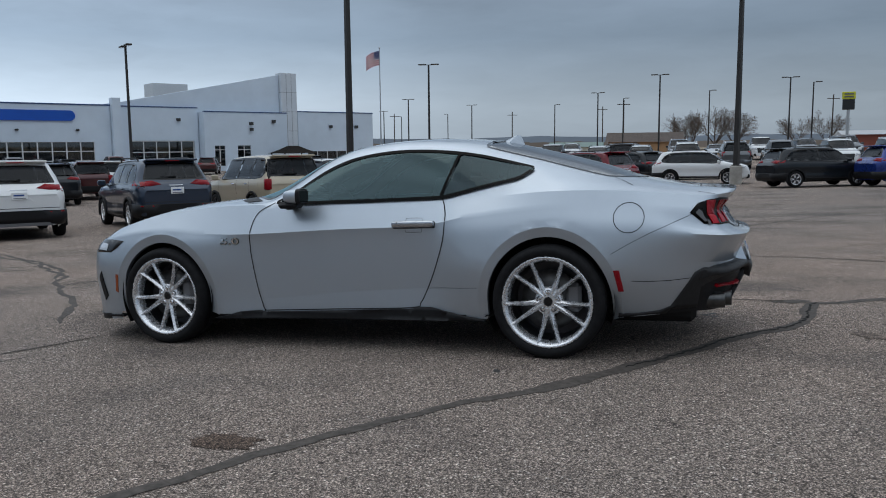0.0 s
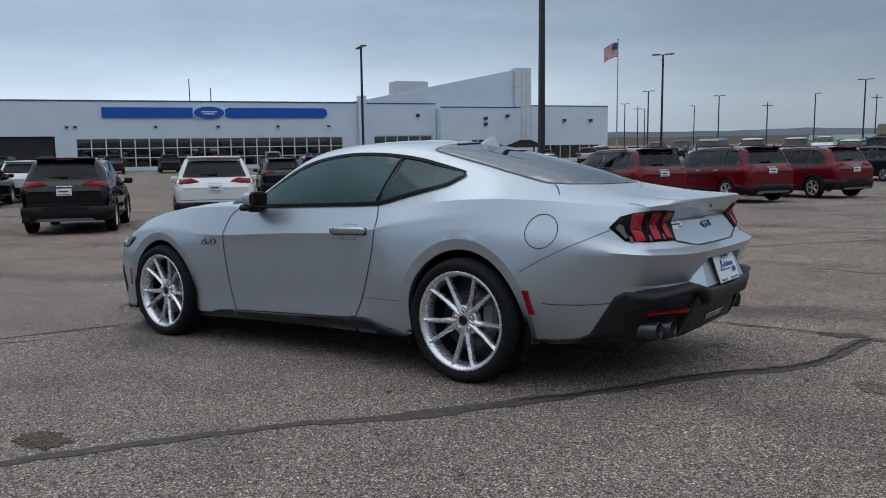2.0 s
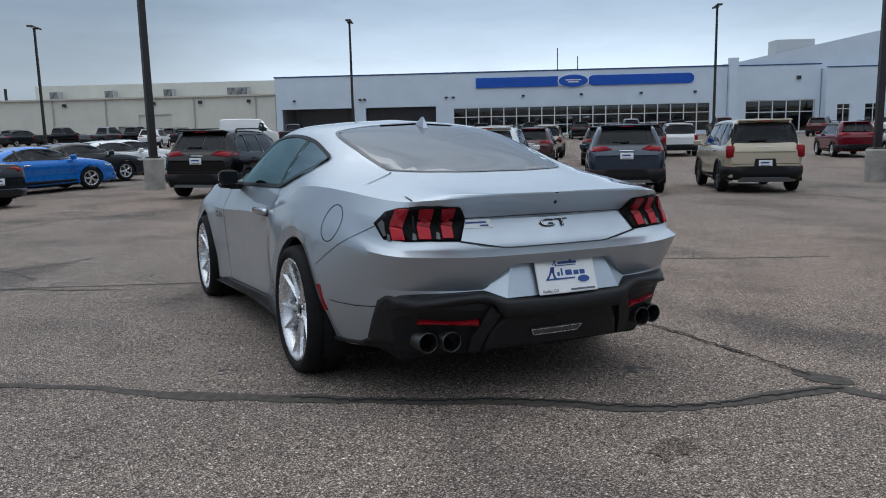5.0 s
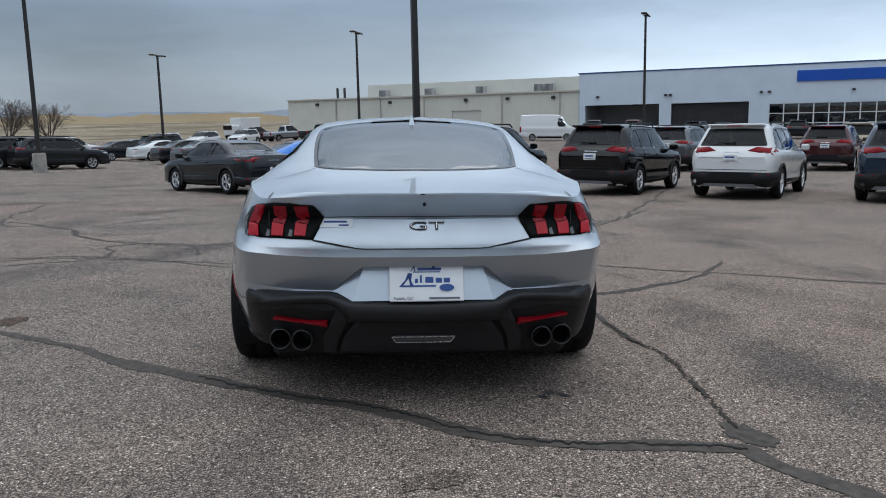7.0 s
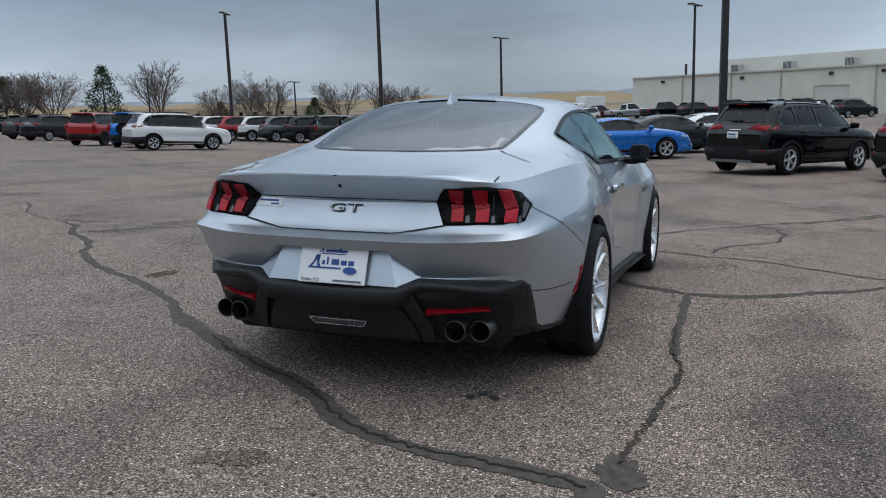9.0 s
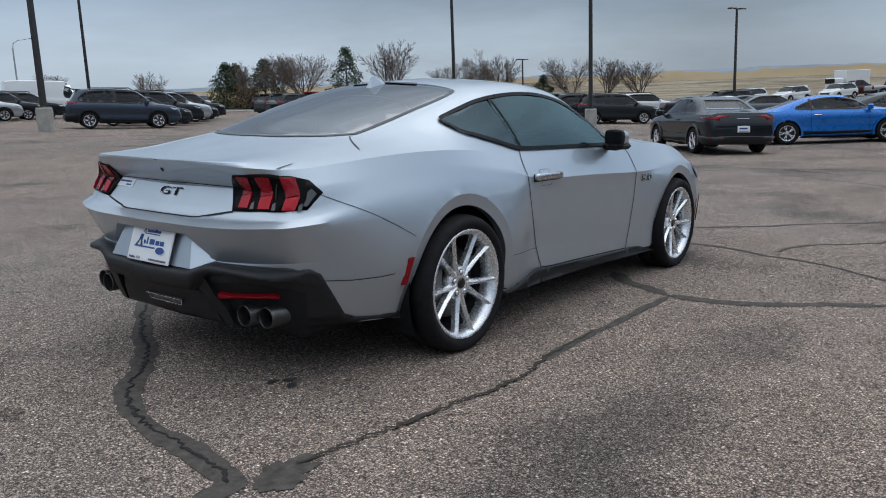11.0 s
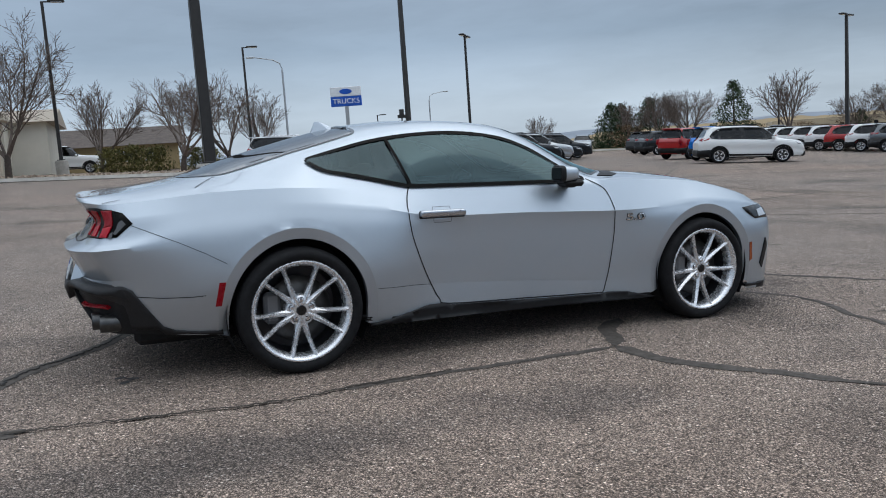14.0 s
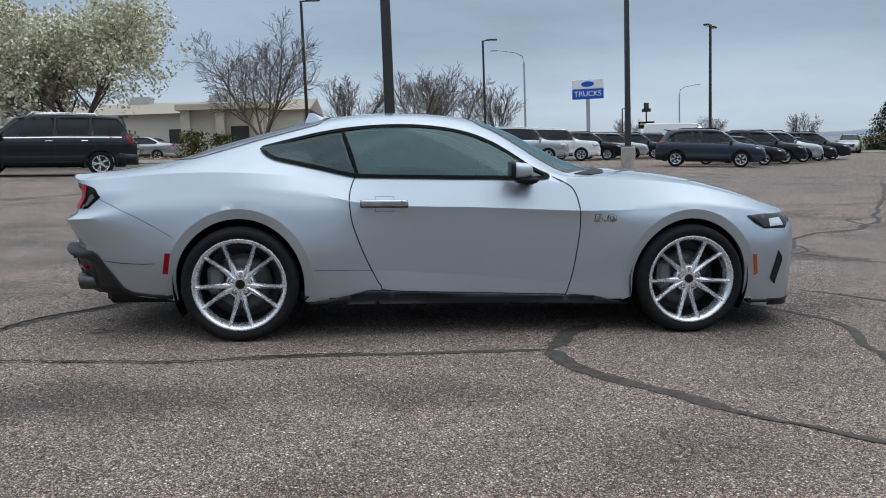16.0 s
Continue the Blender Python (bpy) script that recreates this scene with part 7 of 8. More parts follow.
for u, off, shape, tone, turn in ((-40.5, 9, "pickup", "maroon", 70), (-35.5, 9, "pickup", "silver", 70), (-30, 9, "pickup", "black", 70), (-25.5, 9, "suv", "charcoal", 70), (-21, 9, "pickup", "black", 70), (-15.5, 10, "pickup", "grey", 70), (-11.5, 12, "pickup", "black", 70),
                                  (-6.5, 12, "suv", "charcoal", 70), (-5.0, 22, "suv", "white", 100), (3.6, 6, "pickup", "charcoal", 90), (7.8, 6, "pickup", "maroon", 90), (15, 9, "suv", "charcoal", 80), (24, 9, "suv", "charcoal", 90), (29, 10, "boxy", "charcoal", 90),
                                  (34, 9, "suv", "black", 90), (39, 10, "pickup", "grey", 90), (43.5, 9, "suv", "charcoal", 90), (48, 10, "pickup", "maroon", 90), (56, 14, "suv", "maroon", 60), (61, 16, "suv", "white", 60), (66, 18, "suv", "black", 60), (70, 20, "boxy", "tan", 60), (76, 14, "suv", "white", 60), (80, 14, "suv", "charcoal", 60)):
    by_front(u, off, shape, tone, turn)
park("van", "white", 74.7, -15.9, -100)

truck = thing("box_truck", "white cab-over box truck parked by the field", "truck", m=on_ground(127, 23, 150))
part("box_body", boxes(((4.6, 2.3, 2.3), (-1.0, 0, 2.2)), bevel=.04), TONES["white"], truck)
part("cab", boxes(((1.8, 2.0, 1.7), (2.4, 0, 1.45)), bevel=.2), TONES["white"], truck)
part("windscreen", boxes(((.1, 1.7, .7), (3.3, 0, 1.85)), bevel=.04), BLACK_GLOSS, truck)
part("chassis", boxes(((6.4, 1.0, .25), (0, 0, .75))), BLACK_PLASTIC, truck)
for x in (-2.0, 2.3):
    for s in (1, -1):
        road_wheel(truck, (x, s * .95, .42), .42, s, ALLOY)

from mathutils import Quaternion

# ---- trees, hedges, verges, outlying buildings and the far ridge ----
BARK = plain("grey_brown_bark", (.060, .046, .038), .9, vary=.3, scale=8)
TWIG = plain("bare_twigs", (.115, .088, .074), .9, vary=.3, scale=5)


def leafy(name, dark, light):
    m = Mat(name, dark, .75, spec=.2)
    g = m.node("ShaderNodeNewGeometry")
    m.color(m.ramp(g.outputs["Random Per Island"], (0.0, dark), (0.6, tuple((a + b) / 2 for a, b in zip(dark, light))), (1.0, light)))
    return m.m


NEEDLE, BLOSSOM, SHRUB, RUSSET = leafy("fir_needles", (.012, .028, .014), (.05, .075, .03)), leafy("white_blossom", (.36, .35, .20), (.86, .83, .68)), leafy("olive_shrub", (.05, .055, .018), (.17, .15, .05)), leafy("russet_shrub", (.10, .065, .04), (.22, .15, .09))


def grow(seed, height, spread, levels=4, trunk=.2, twigs=4):
    """Branches of a bare tree: a short trunk, main limbs that fan out and curve upwards, side branches along every limb. Returns trunk and crown meshes and the twig ends."""
    r = random.Random(seed)
    parts, ends = ([], []), []

    def limb(p, d, length, rad, level):
        pts, bow = [p], Vector((r.uniform(-1, 1), r.uniform(-1, 1), .9 if level < 3 else .4)) * .10
        for k in range(3):
            d = (d + bow + Vector((r.uniform(-1, 1), r.uniform(-1, 1), r.uniform(-1, 1))) * .07).normalized()
            pts.append(pts[-1] + d * length / 3)
        parts[0 if level == 0 else 1].append((pts, rad, rad * (.75 if level == 0 else .35)))
        if level == levels:
            ends.append((pts[-1], d))
            return
        kids = 6 if level == 0 else 7 if level < 3 else twigs
        turn = r.uniform(0, 6.3)
        for k in range(kids):
            t = r.uniform(.80, 1.0) if level == 0 else .22 + .78 * (k + r.random() * .8) / kids
            i = min(2, int(t * 3))
            start = pts[i].lerp(pts[i + 1], t * 3 - i)
            out = d.orthogonal().normalized()
            out.rotate(Quaternion(d, turn + k * 2.4 + r.uniform(-.4, .4)))
            w = spread * r.uniform(.55, 1.05) * (1.0 if level else .95)
            share = r.uniform(3.0, 3.9) if level == 0 else (.62 - .30 * t) * r.uniform(.8, 1.2) if level < 3 else r.uniform(.35, .6)
            limb(start, (d + out * w).normalized(), length * share, rad * (.50 if level == 0 else (1 - .6 * t) * .55), level + 1)

    limb(Vector((0, 0, -.02)), Vector((0, 0, 1)), trunk, .028, 0)
    top = max(p.z for b in parts for pts, _, _ in b for p in pts)
    k = height / top
    meshes = []
    for bucket in parts:
        verts, faces = [], []
        for pts, r0, r1 in bucket:
            base = len(verts)
            pts = [p * k for p in pts]
            for i, q in enumerate(pts):
                d = (pts[min(i + 1, 3)] - pts[max(i - 1, 0)]).normalized()
                s = d.cross(Vector((0, .3, 1))).normalized()
                u = s.cross(d)
                rad = max(.009, k * (r0 + (r1 - r0) * i / 3))
                sides = 8 if bucket is parts[0] else 3
                verts += [q + rad * (math.cos(2 * math.pi * n / sides) * s + math.sin(2 * math.pi * n / sides) * u) for n in range(sides)]
                if i:
                    o = base + (i - 1) * sides
                    faces += [(o + n, o + (n + 1) % sides, o + sides + (n + 1) % sides, o + sides + n) for n in range(sides)]
        me = bpy.data.meshes.new("branches")
        me.from_pydata([tuple(v) for v in verts], [], faces)
        meshes.append(me)
    return meshes, [(p * k, d) for p, d in ends]


def leaf_clumps(points, size, per, seed, flat=.6):
    """Many small leaves scattered about points, as one mesh."""
    r = random.Random(seed)
    verts, faces = [], []
    for p in points:
        for k in range(per):
            c = p + Vector((r.gauss(0, 1), r.gauss(0, 1), r.gauss(0, flat))) * size * 2.2
            a, b = Vector((r.uniform(-1, 1), r.uniform(-1, 1), r.uniform(-1, 1))).normalized(), Vector((r.uniform(-1, 1), r.uniform(-1, 1), r.uniform(-1, 1))).normalized()
            s = size * r.uniform(.5, 1.1)
            o = len(verts)
            verts += [tuple(c + a * s), tuple(c + b * s), tuple(c - a * s * .9), tuple(c - b * s * .8)]
            faces.append((o, o + 1, o + 2, o + 3))
    me = bpy.data.meshes.new("leaves")
    me.from_pydata(verts, [], faces)
    return me


def bare_tree(seed, height, spread, label="leafless deciduous tree with fine grey-brown twigs", levels=4, trunk=.22, twigs=5):
    t = thing("tree", label, "tree", "bare trees")
    (trunk, crown), ends = grow(seed, height, spread, levels, trunk, twigs)
    part("trunk", trunk, BARK, t, "", True)
    part("crown", crown, TWIG, t, "crown of bare branches")
    return t, ends


def blossom_tree(seed, height):
    t, ends = bare_tree(seed, height, 1.35, "spreading tree in white blossom and young leaf", 3, .18, 5)
    t["group"] = "blossoming trees"
    r, heart = random.Random(seed), sum((e for e, _ in ends), Vector()) / len(ends)
    spots = [heart.lerp(e, k) + Vector((r.gauss(0, .28), r.gauss(0, .28), r.gauss(0, .25))) for e, _ in ends for k in (1.0, .93, .80, .62)]
    part("blossom", leaf_clumps(spots, .080, 44, seed, 1.1), BLOSSOM, t, "white blossom and young leaves")
    return t


def fir_tree(seed, height, wide):
    r = random.Random(seed)
    t = thing("evergreen_tree", "dark green evergreen tree of uneven outline", "tree", "evergreens")
    part("trunk", tube(bmesh.new(), [(0, 0, -.1), (0, 0, height * .9)], [height * .025, .03], 8), BARK, t)
    pts = []
    for k in range(900):
        z = height * (.06 + .94 * r.random() ** 1.7)
        rad = wide * (1.02 - z / height) ** .85 * (.62 + .38 * r.random()) * (1 + .22 * math.sin(z * 3.1 + seed))
        a = r.uniform(0, 2 * math.pi)
        q = math.sqrt(r.uniform(.25, 1))
        pts.append(Vector((rad * q * math.cos(a), rad * q * math.sin(a), z - .12 * rad * q)))
    part("crown", leaf_clumps(pts, .10, 10, seed, .6), NEEDLE, t, "dense dark needles")
    return t


def shrub(seed, w, h, mat, label):
    r = random.Random(seed)
    t = thing("shrub", label, "shrub", "shrubs")
    pts = []
    for k in range(90):
        a, z = r.uniform(0, 2 * math.pi), r.random()
        q = math.sqrt(r.random()) * w / 2 * math.sqrt(max(.1, 1 - (z - .35) ** 2 * 1.8))
        pts.append(Vector((q * math.cos(a), q * math.sin(a), .08 + z * h)))
    part("foliage", leaf_clumps(pts, .075, 16, seed), mat, t)
    part("stems", tube(tube(bmesh.new(), [(0, 0, -.05), (.1, .05, h * .6)], [.03, .01], 5), [(0, 0, -.05), (-.12, .04, h * .55)], [.03, .01], 5), BARK, t)
    return t


def stand(t, x, y, turn=0.0, scale=1.0):
    t.matrix_basis = on_ground(x, y, turn) @ Matrix.Scale(scale, 4)
    return t


big, _ = bare_tree(11, 7.8, 1.12, trunk=.22, twigs=9)
stand(big, -4.1, 37.6)
mid, _ = bare_tree(5, 5.8, .95, trunk=.18)
stand(mid, 4.3, 42.6)
slim, _ = bare_tree(23, 5.6, .68, trunk=.20)
stand(slim, 0.1, 47.6)
for t, x, y, turn, sc in ((mid, 7.7, 46.6, 130, .98), (slim, 11.5, 55, 60, 1.0), (mid, 61.5, 66.7, 40, 1.15), (slim, 56.4, 65.1, 200, 1.1), (slim, 65.2, 55.8, 30, 1.38), (big, 73.8, 50.5, 80, .90), (mid, 72.2, 53.6, 10, .9), (slim, 76.4, 49.3, 160, 1.1), (mid, 80.4, 42.2, 70, 1.05), (slim, 82.0, 39.0, 220, 1.05), (mid, 83.0, 35.0, 120, .95), (slim, 57, 72, 300, 1.0), (mid, 66, 71, 90, 1.2), (slim, 34, 92, 10, .8), (mid, 47, 96, 200, .8), (slim, 50, 80, 0, .8),
                          (slim, 6, -165, 10, 1.5), (mid, 2, -170, 80, 1.6), (big, -2, -175, 30, 1.2), (mid, 9, -172, 200, 1.4), (mid, -14, -172, 300, 1.2), (big, -20, -178, 30, 1.1)):
    copy_thing(t, on_ground(x, y, turn) @ Matrix.Scale(sc, 4))
blo = blossom_tree(3, 7.0)
stand(blo, -10.2, 28.6)
copy_thing(blo, on_ground(-15.4, 29.6, 140))
copy_thing(blo, on_ground(-21.5, 31.5, 250))
fir = fir_tree(2, 6.8, 3.9)
stand(fir, 62.7, 60.9)
bushy = fir_tree(9, 5.4, 4.2)
stand(bushy, 58.0, 76.1)
for x, y, turn, sc in ((61.6, 73.4, 80, 1.08), (60.6, 77.6, 190, 1.0), (76, 56.2, 20, .62), (83.5, 48.0, 120, .72)):
    copy_thing(bushy, on_ground(x, y, turn) @ Matrix.Scale(sc, 4))
olive = shrub(4, 1.5, 1.35, SHRUB, "rounded olive-brown shrub in a gravel bed")
stand(olive, -6.6, 39.8)
for x, y, turn, sc in ((-8.2, 40.2, 60, 1.1), (.6, 45.2, 10, 1.0), (1.9, 45.4, 100, 1.1), (3.2, 45.2, 200, 1.05), (5.2, 44.9, 30, 1.0), (6.3, 45.0, 150, .9), (-12, 40.5, 220, 1.1)):
    copy_thing(olive, on_ground(x, y, turn) @ Matrix.Scale(sc, 4))
rust = shrub(8, 4.0, 2.2, RUSSET, "wide russet leafless thicket")
stand(rust, 74, 62)
for x, y, turn, sc in ((78, 60, 40, 1.0), (56.5, 71, 100, 1.2), (71, 66, 200, 1.0), (86, 57, 300, .9)):
    copy_thing(rust, on_ground(x, y, turn) @ Matrix.Scale(sc, 4))


# verge with kerb beyond the aisle
def verge(name, x0, x1, y0, y1, mat, label):
    bm = bmesh.new()
    nx, ny = int((x1 - x0) / 1.5) + 1, int((y1 - y0) / 1.5) + 1
    grid = [[bm.verts.new((x0 + (x1 - x0) * i / nx, y0 + (y1 - y0) * j / ny, ground_z(x0 + (x1 - x0) * i / nx, y0 + (y1 - y0) * j / ny) + .13)) for j in range(ny + 1)] for i in range(nx + 1)]
    for i in range(nx):
        for j in range(ny):
            bm.faces.new((grid[i][j], grid[i + 1][j], grid[i + 1][j + 1], grid[i][j + 1]))
    r = bmesh.ops.extrude_face_region(bm, geom=list(bm.faces))
    for e in r["geom"]:
        if isinstance(e, bmesh.types.BMVert):
            e.co.z -= .4
    bmesh.ops.recalc_face_normals(bm, faces=bm.faces)
    ob = tagged(link_mesh(name, bm, mat), label, "ground", kind="structure")
    pts = [(x0 + (x1 - x0) * i / nx, y0) for i in range(nx + 1)] + [(x1, y0 + (y1 - y0) * j / ny) for j in range(1, ny + 1)]
    bm = tube(bmesh.new(), [(x, y, ground_z(x, y) + .03) for x, y in pts], .16, 4)
    tagged(link_mesh("kerb", bm, CONCRETE), "pale concrete kerb", "kerb", kind="structure")
    return ob


GRAVEL = Mat("brown_gravel", (.25, .19, .14), .95)
vor = GRAVEL.node("ShaderNodeTexVoronoi", Scale=9.0)
GRAVEL.link(GRAVEL.coords(), vor.inputs["Vector"])
gsep = GRAVEL.node("ShaderNodeSeparateColor")
GRAVEL.link(vor.outputs["Color"], gsep.inputs[0])
GRAVEL.color(GRAVEL.ramp(gsep.outputs[0], (0, (.14, .10, .075)), (.6, (.28, .21, .155)), (1, (.45, .37, .29)))).bump(vor.outputs["Distance"], .8, .05)
GRAVEL = GRAVEL.m
verge("verge", -42, 6.5, 36.4, 47, GRAVEL, "raised bed of brown landscaping gravel")
bm = bmesh.new()
rr = random.Random(12)
for k in range(260):
    x, y = rr.uniform(-18, 6), 36.7 + abs(rr.gauss(0, 1.0))
    r = bmesh.ops.create_icosphere(bm, subdivisions=1, radius=rr.uniform(.06, .2))
    bmesh.ops.transform(bm, matrix=Matrix.Translation((x, y, ground_z(x, y) + .16)) @ pose(0, 0, 0, rr.uniform(0, 90), rr.uniform(0, 90), 0) @ Matrix.Diagonal((1, .75, .55, 1)), verts=r["verts"])
tagged(link_mesh("landscaping_rocks", bm, GRAVEL), "loose brown landscaping rocks along the kerb", "rocks", kind="stuff")
verge("grass_island", 36, 120, 66, 100, GRASS, "dry grass verge beyond the lot")

# low buildings beyond the lot
STUCCO = plain("tan_stucco", (.47, .42, .34), .85, vary=.08, scale=.7)
STUCCO_PALE = plain("pale_stucco", (.56, .53, .46), .85, vary=.07, scale=.7)
SHINGLE = plain("brown_shingle", (.085, .066, .056), .9, vary=.3, scale=2.5)
TAN_METAL = ribbed("tan_metal_wall", (.44, .36, .25))
RED_WALL = plain("red_brown_wall", (.26, .075, .05), .8, vary=.15, scale=.5)


def gabled(name, label, x, y, turn, L, D, wall_h, ridge, wall_mat, roof_mat, windows=(), door=None):
    h = thing(name, label, "building", "outlying buildings", on_ground(x, y, turn))
    bm = boxes(((L, D, wall_h), (0, 0, wall_h / 2 - .2)))
    part("wall", bm, wall_mat, h)
    bm = bmesh.new()
    o = .5
    v = [bm.verts.new(p) for p in ((-L / 2 - o, -D / 2 - o, wall_h - .25), (L / 2 + o, -D / 2 - o, wall_h - .25), (L / 2 + o, D / 2 + o, wall_h - .25), (-L / 2 - o, D / 2 + o, wall_h - .25), (-L / 2 - o, 0, wall_h + ridge), (L / 2 + o, 0, wall_h + ridge))]
    for q in ((0, 1, 5, 4), (2, 3, 4, 5), (0, 4, 3), (1, 2, 5), (0, 3, 2, 1)):
        bm.faces.new([v[i] for i in q])
    part("roof", bm, roof_mat, h)
    for u, z, w, hh in windows:
        win = part("window", boxes(((w, .06, hh), (u, -D / 2 - .02, z))), BLACK_GLOSS, h)
        part("frame", boxes(((w + .12, .04, .07), (u, -D / 2 - .04, z + hh / 2)), ((w + .12, .08, .07), (u, -D / 2 - .05, z - hh / 2)), ((.06, .05, hh), (u, -D / 2 - .05, z))), MULLION, win)
    if door:
        part("door", boxes(((1.0, .06, 2.05), (door, -D / 2 - .03, .85))), FITTING, h)
    return h


gabled("office_building", "pale stucco single-storey office with low roof", -10.8, 52.5, -3, 17, 9, 3.1, .8, STUCCO_PALE, plain("tan_roofing", (.36, .31, .25), .9), ((-6.2, 1.5, 1.3, 1.2), (-3.4, 1.5, 1.3, 1.2), (3.4, 1.5, 1.6, 1.2)), 0.4)
office_wing = thing("office_wing", "pale stucco entrance block with square pillars", "building", m=on_ground(-7.2, 46.9, -3))
part("wall", boxes(((5.2, 2.6, 3.3), (0, .2, 1.45))), STUCCO_PALE, office_wing)
for u in (-2.3, -.2, 2.1):
    part("pillar", boxes(((.55, .5, 3.5), (u, -1.4, 1.55)), bevel=.02), STUCCO, office_wing)
part("parapet", boxes(((5.6, 3.4, .35), (0, -.2, 3.25))), STUCCO, office_wing)
part("door", boxes(((1.1, .06, 2.1), (.9, -1.14, 1.0))), FITTING, office_wing)
for u in (-7, -1.6):
    part("roof_unit", boxes(((1.3, 1.1, .7), (u, 5.6, 4.2))), UNIT_GREY, office_wing)
gabled("brown_roof_house", "low tan building with a broad brown shingle roof", -.2, 64.5, -4, 13, 9, 2.0, 1.3, plain("ochre_wall", (.33, .25, .13), .85), SHINGLE, ((4.6, 1.0, .9, .8), (2.6, 1.0, .9, .8), (-2.2, 1.0, 1.1, .8)))
park("pickup", "white", -2.2, 57.6, -4)
park("sedan", "silver", -12.0, 44.0, 170)

warehouse = thing("warehouse", "long low tan warehouse with a row of small windows", "building", "outlying buildings", on_ground(101.5, 72, -43))
part("wall", boxes(((31, 16, 3.5), (0, 0, 1.25)), bevel=.02), TAN_METAL, warehouse)
part("dark_bay", boxes(((6, .3, 2.3), (-11.5, -8.1, 1.0))), plain("brown_recess", (.14, .095, .06), .9), warehouse)
for k in range(11):
    part("window", boxes(((.5, .08, .45), (-7 + 2.0 * k, -8.03, 2.0))), BLACK_GLOSS, warehouse)
for k in range(3):
    part("dock_door", boxes(((2.2, .08, 1.5), (-5 + 6 * k, -8.03, .7))), plain("dock_green", (.10, .12, .09), .7), warehouse)
gabled("red_store", "low red-brown roadside store", -26, -150, 2, 14, 8, 3.0, .5, RED_WALL, ROOF_GREY, ((-4, 1.3, 2, 1.2), (3, 1.3, 2, 1.2)))
gabled("tan_store", "small orange-tan roadside building with dark roof", 14, -150, 4, 13, 8, 2.4, 1.5, plain("orange_stucco", (.42, .24, .12), .85), SHINGLE, ((2, 1.4, 1.2, 1.1),))
gabled("blue_store", "low blue-fronted roadside building", -40, -146, 0, 10, 8, 3.2, .5, plain("blue_wall", (.04, .10, .28), .7), ROOF_GREY)
gabled("white_shed", "long white metal shed far off", 34, -190, 6, 12, 7, 2.2, .9, STUCCO_PALE, plain("green_roofing", (.16, .22, .20), .7))
pylon = thing("pylon_sign", "roadside pole sign with yellow and dark panels", "sign", m=on_ground(-18.3, -135.9, 0))
part("pole", boxes(((.4, .4, 6.6), (0, 0, 3.3))), GALV, pylon)
part("upper_panel", boxes(((1.9, .5, 1.15), (0, 0, 8.75)), bevel=.05), plain("yellow_panel", (.55, .55, .04), .5), pylon, "yellow sign panel with dark bars")
part("lower_panel", boxes(((1.75, .5, 1.6), (0, 0, 7.35)), bevel=.05), BLACK_GLOSS, pylon, "dark sign panel")
for z in (8.98, 8.55):
    part("lettering_bar", boxes(((1.3, .06, .2), (0, .27, z))), GREY_INK, pylon)
mast = thing("sign_cluster", "small dark pole sign with yellow lit panel", "sign", m=on_ground(30.5, 75, -20))
part("pole", boxes(((.15, .15, 4.5), (0, 0, 2.25))), FITTING, mast)
part("panel", boxes(((1.6, .2, .7), (0, 0, 2.9)), bevel=.02), BLACK_GLOSS, mast)
part("stripe", boxes(((1.3, .05, .12), (0, -.13, 3.0))), plain("yellow_stripe", (.6, .5, .05), .5), mast)
part("finial", boxes(((.9, .12, .35), (0, 0, 4.4)), ((.5, .12, .9), (0, 0, 4.7)), bevel=.02), FITTING, mast)
for x, y, h in ((18, -150, 10), (50, -190, 11), (-20, -172, 11), (88, -205, 12), (30, -205, 12)):
    util = thing("utility_pole", "weathered wooden utility pole with crossarm", "utility pole", "utility poles", on_ground(x, y, 20))
    part("pole", tube(bmesh.new(), [(0, 0, 0), (0, 0, h)], [.17, .11], 8), BARK, util)
    part("crossarm", boxes(((2.4, .12, .14), (0, 0, h - .8))), BARK, util)


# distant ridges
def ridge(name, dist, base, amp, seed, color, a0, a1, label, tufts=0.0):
    m = Mat(name + "_far_tone", color, 1.0, spec=0.0)
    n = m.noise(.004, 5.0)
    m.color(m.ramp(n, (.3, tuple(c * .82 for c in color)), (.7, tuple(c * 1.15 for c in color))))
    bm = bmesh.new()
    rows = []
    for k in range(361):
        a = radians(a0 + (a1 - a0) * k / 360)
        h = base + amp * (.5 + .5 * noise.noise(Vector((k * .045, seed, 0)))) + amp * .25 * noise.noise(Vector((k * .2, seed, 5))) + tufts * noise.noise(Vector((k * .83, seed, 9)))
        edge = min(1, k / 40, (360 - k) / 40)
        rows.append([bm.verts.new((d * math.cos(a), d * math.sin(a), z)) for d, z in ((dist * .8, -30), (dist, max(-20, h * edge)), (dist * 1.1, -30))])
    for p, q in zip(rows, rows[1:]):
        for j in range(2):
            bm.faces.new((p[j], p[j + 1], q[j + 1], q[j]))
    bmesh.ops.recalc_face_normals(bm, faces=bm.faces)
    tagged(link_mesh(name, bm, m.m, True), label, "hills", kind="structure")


# mesa and plain carry the blue-grey haze of distance in their colour
ridge("backdrop_mesa", 3600, 44, 26, 2.0, (.24, .27, .31), -10, 120, "mesa on the horizon with blue haze mixed into its colour")
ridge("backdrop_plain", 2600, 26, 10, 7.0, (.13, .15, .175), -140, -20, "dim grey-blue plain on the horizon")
ridge("backdrop_scrub", 420, 2.2, 2.4, 11.0, (.12, .10, .085), -145, -30, "low brown scrub and bare trees far off", .5)
ridge("backdrop_hill", 1500, 14, 12, 4.0, (.30, .235, .15), 2, 60, "dry grass hill")

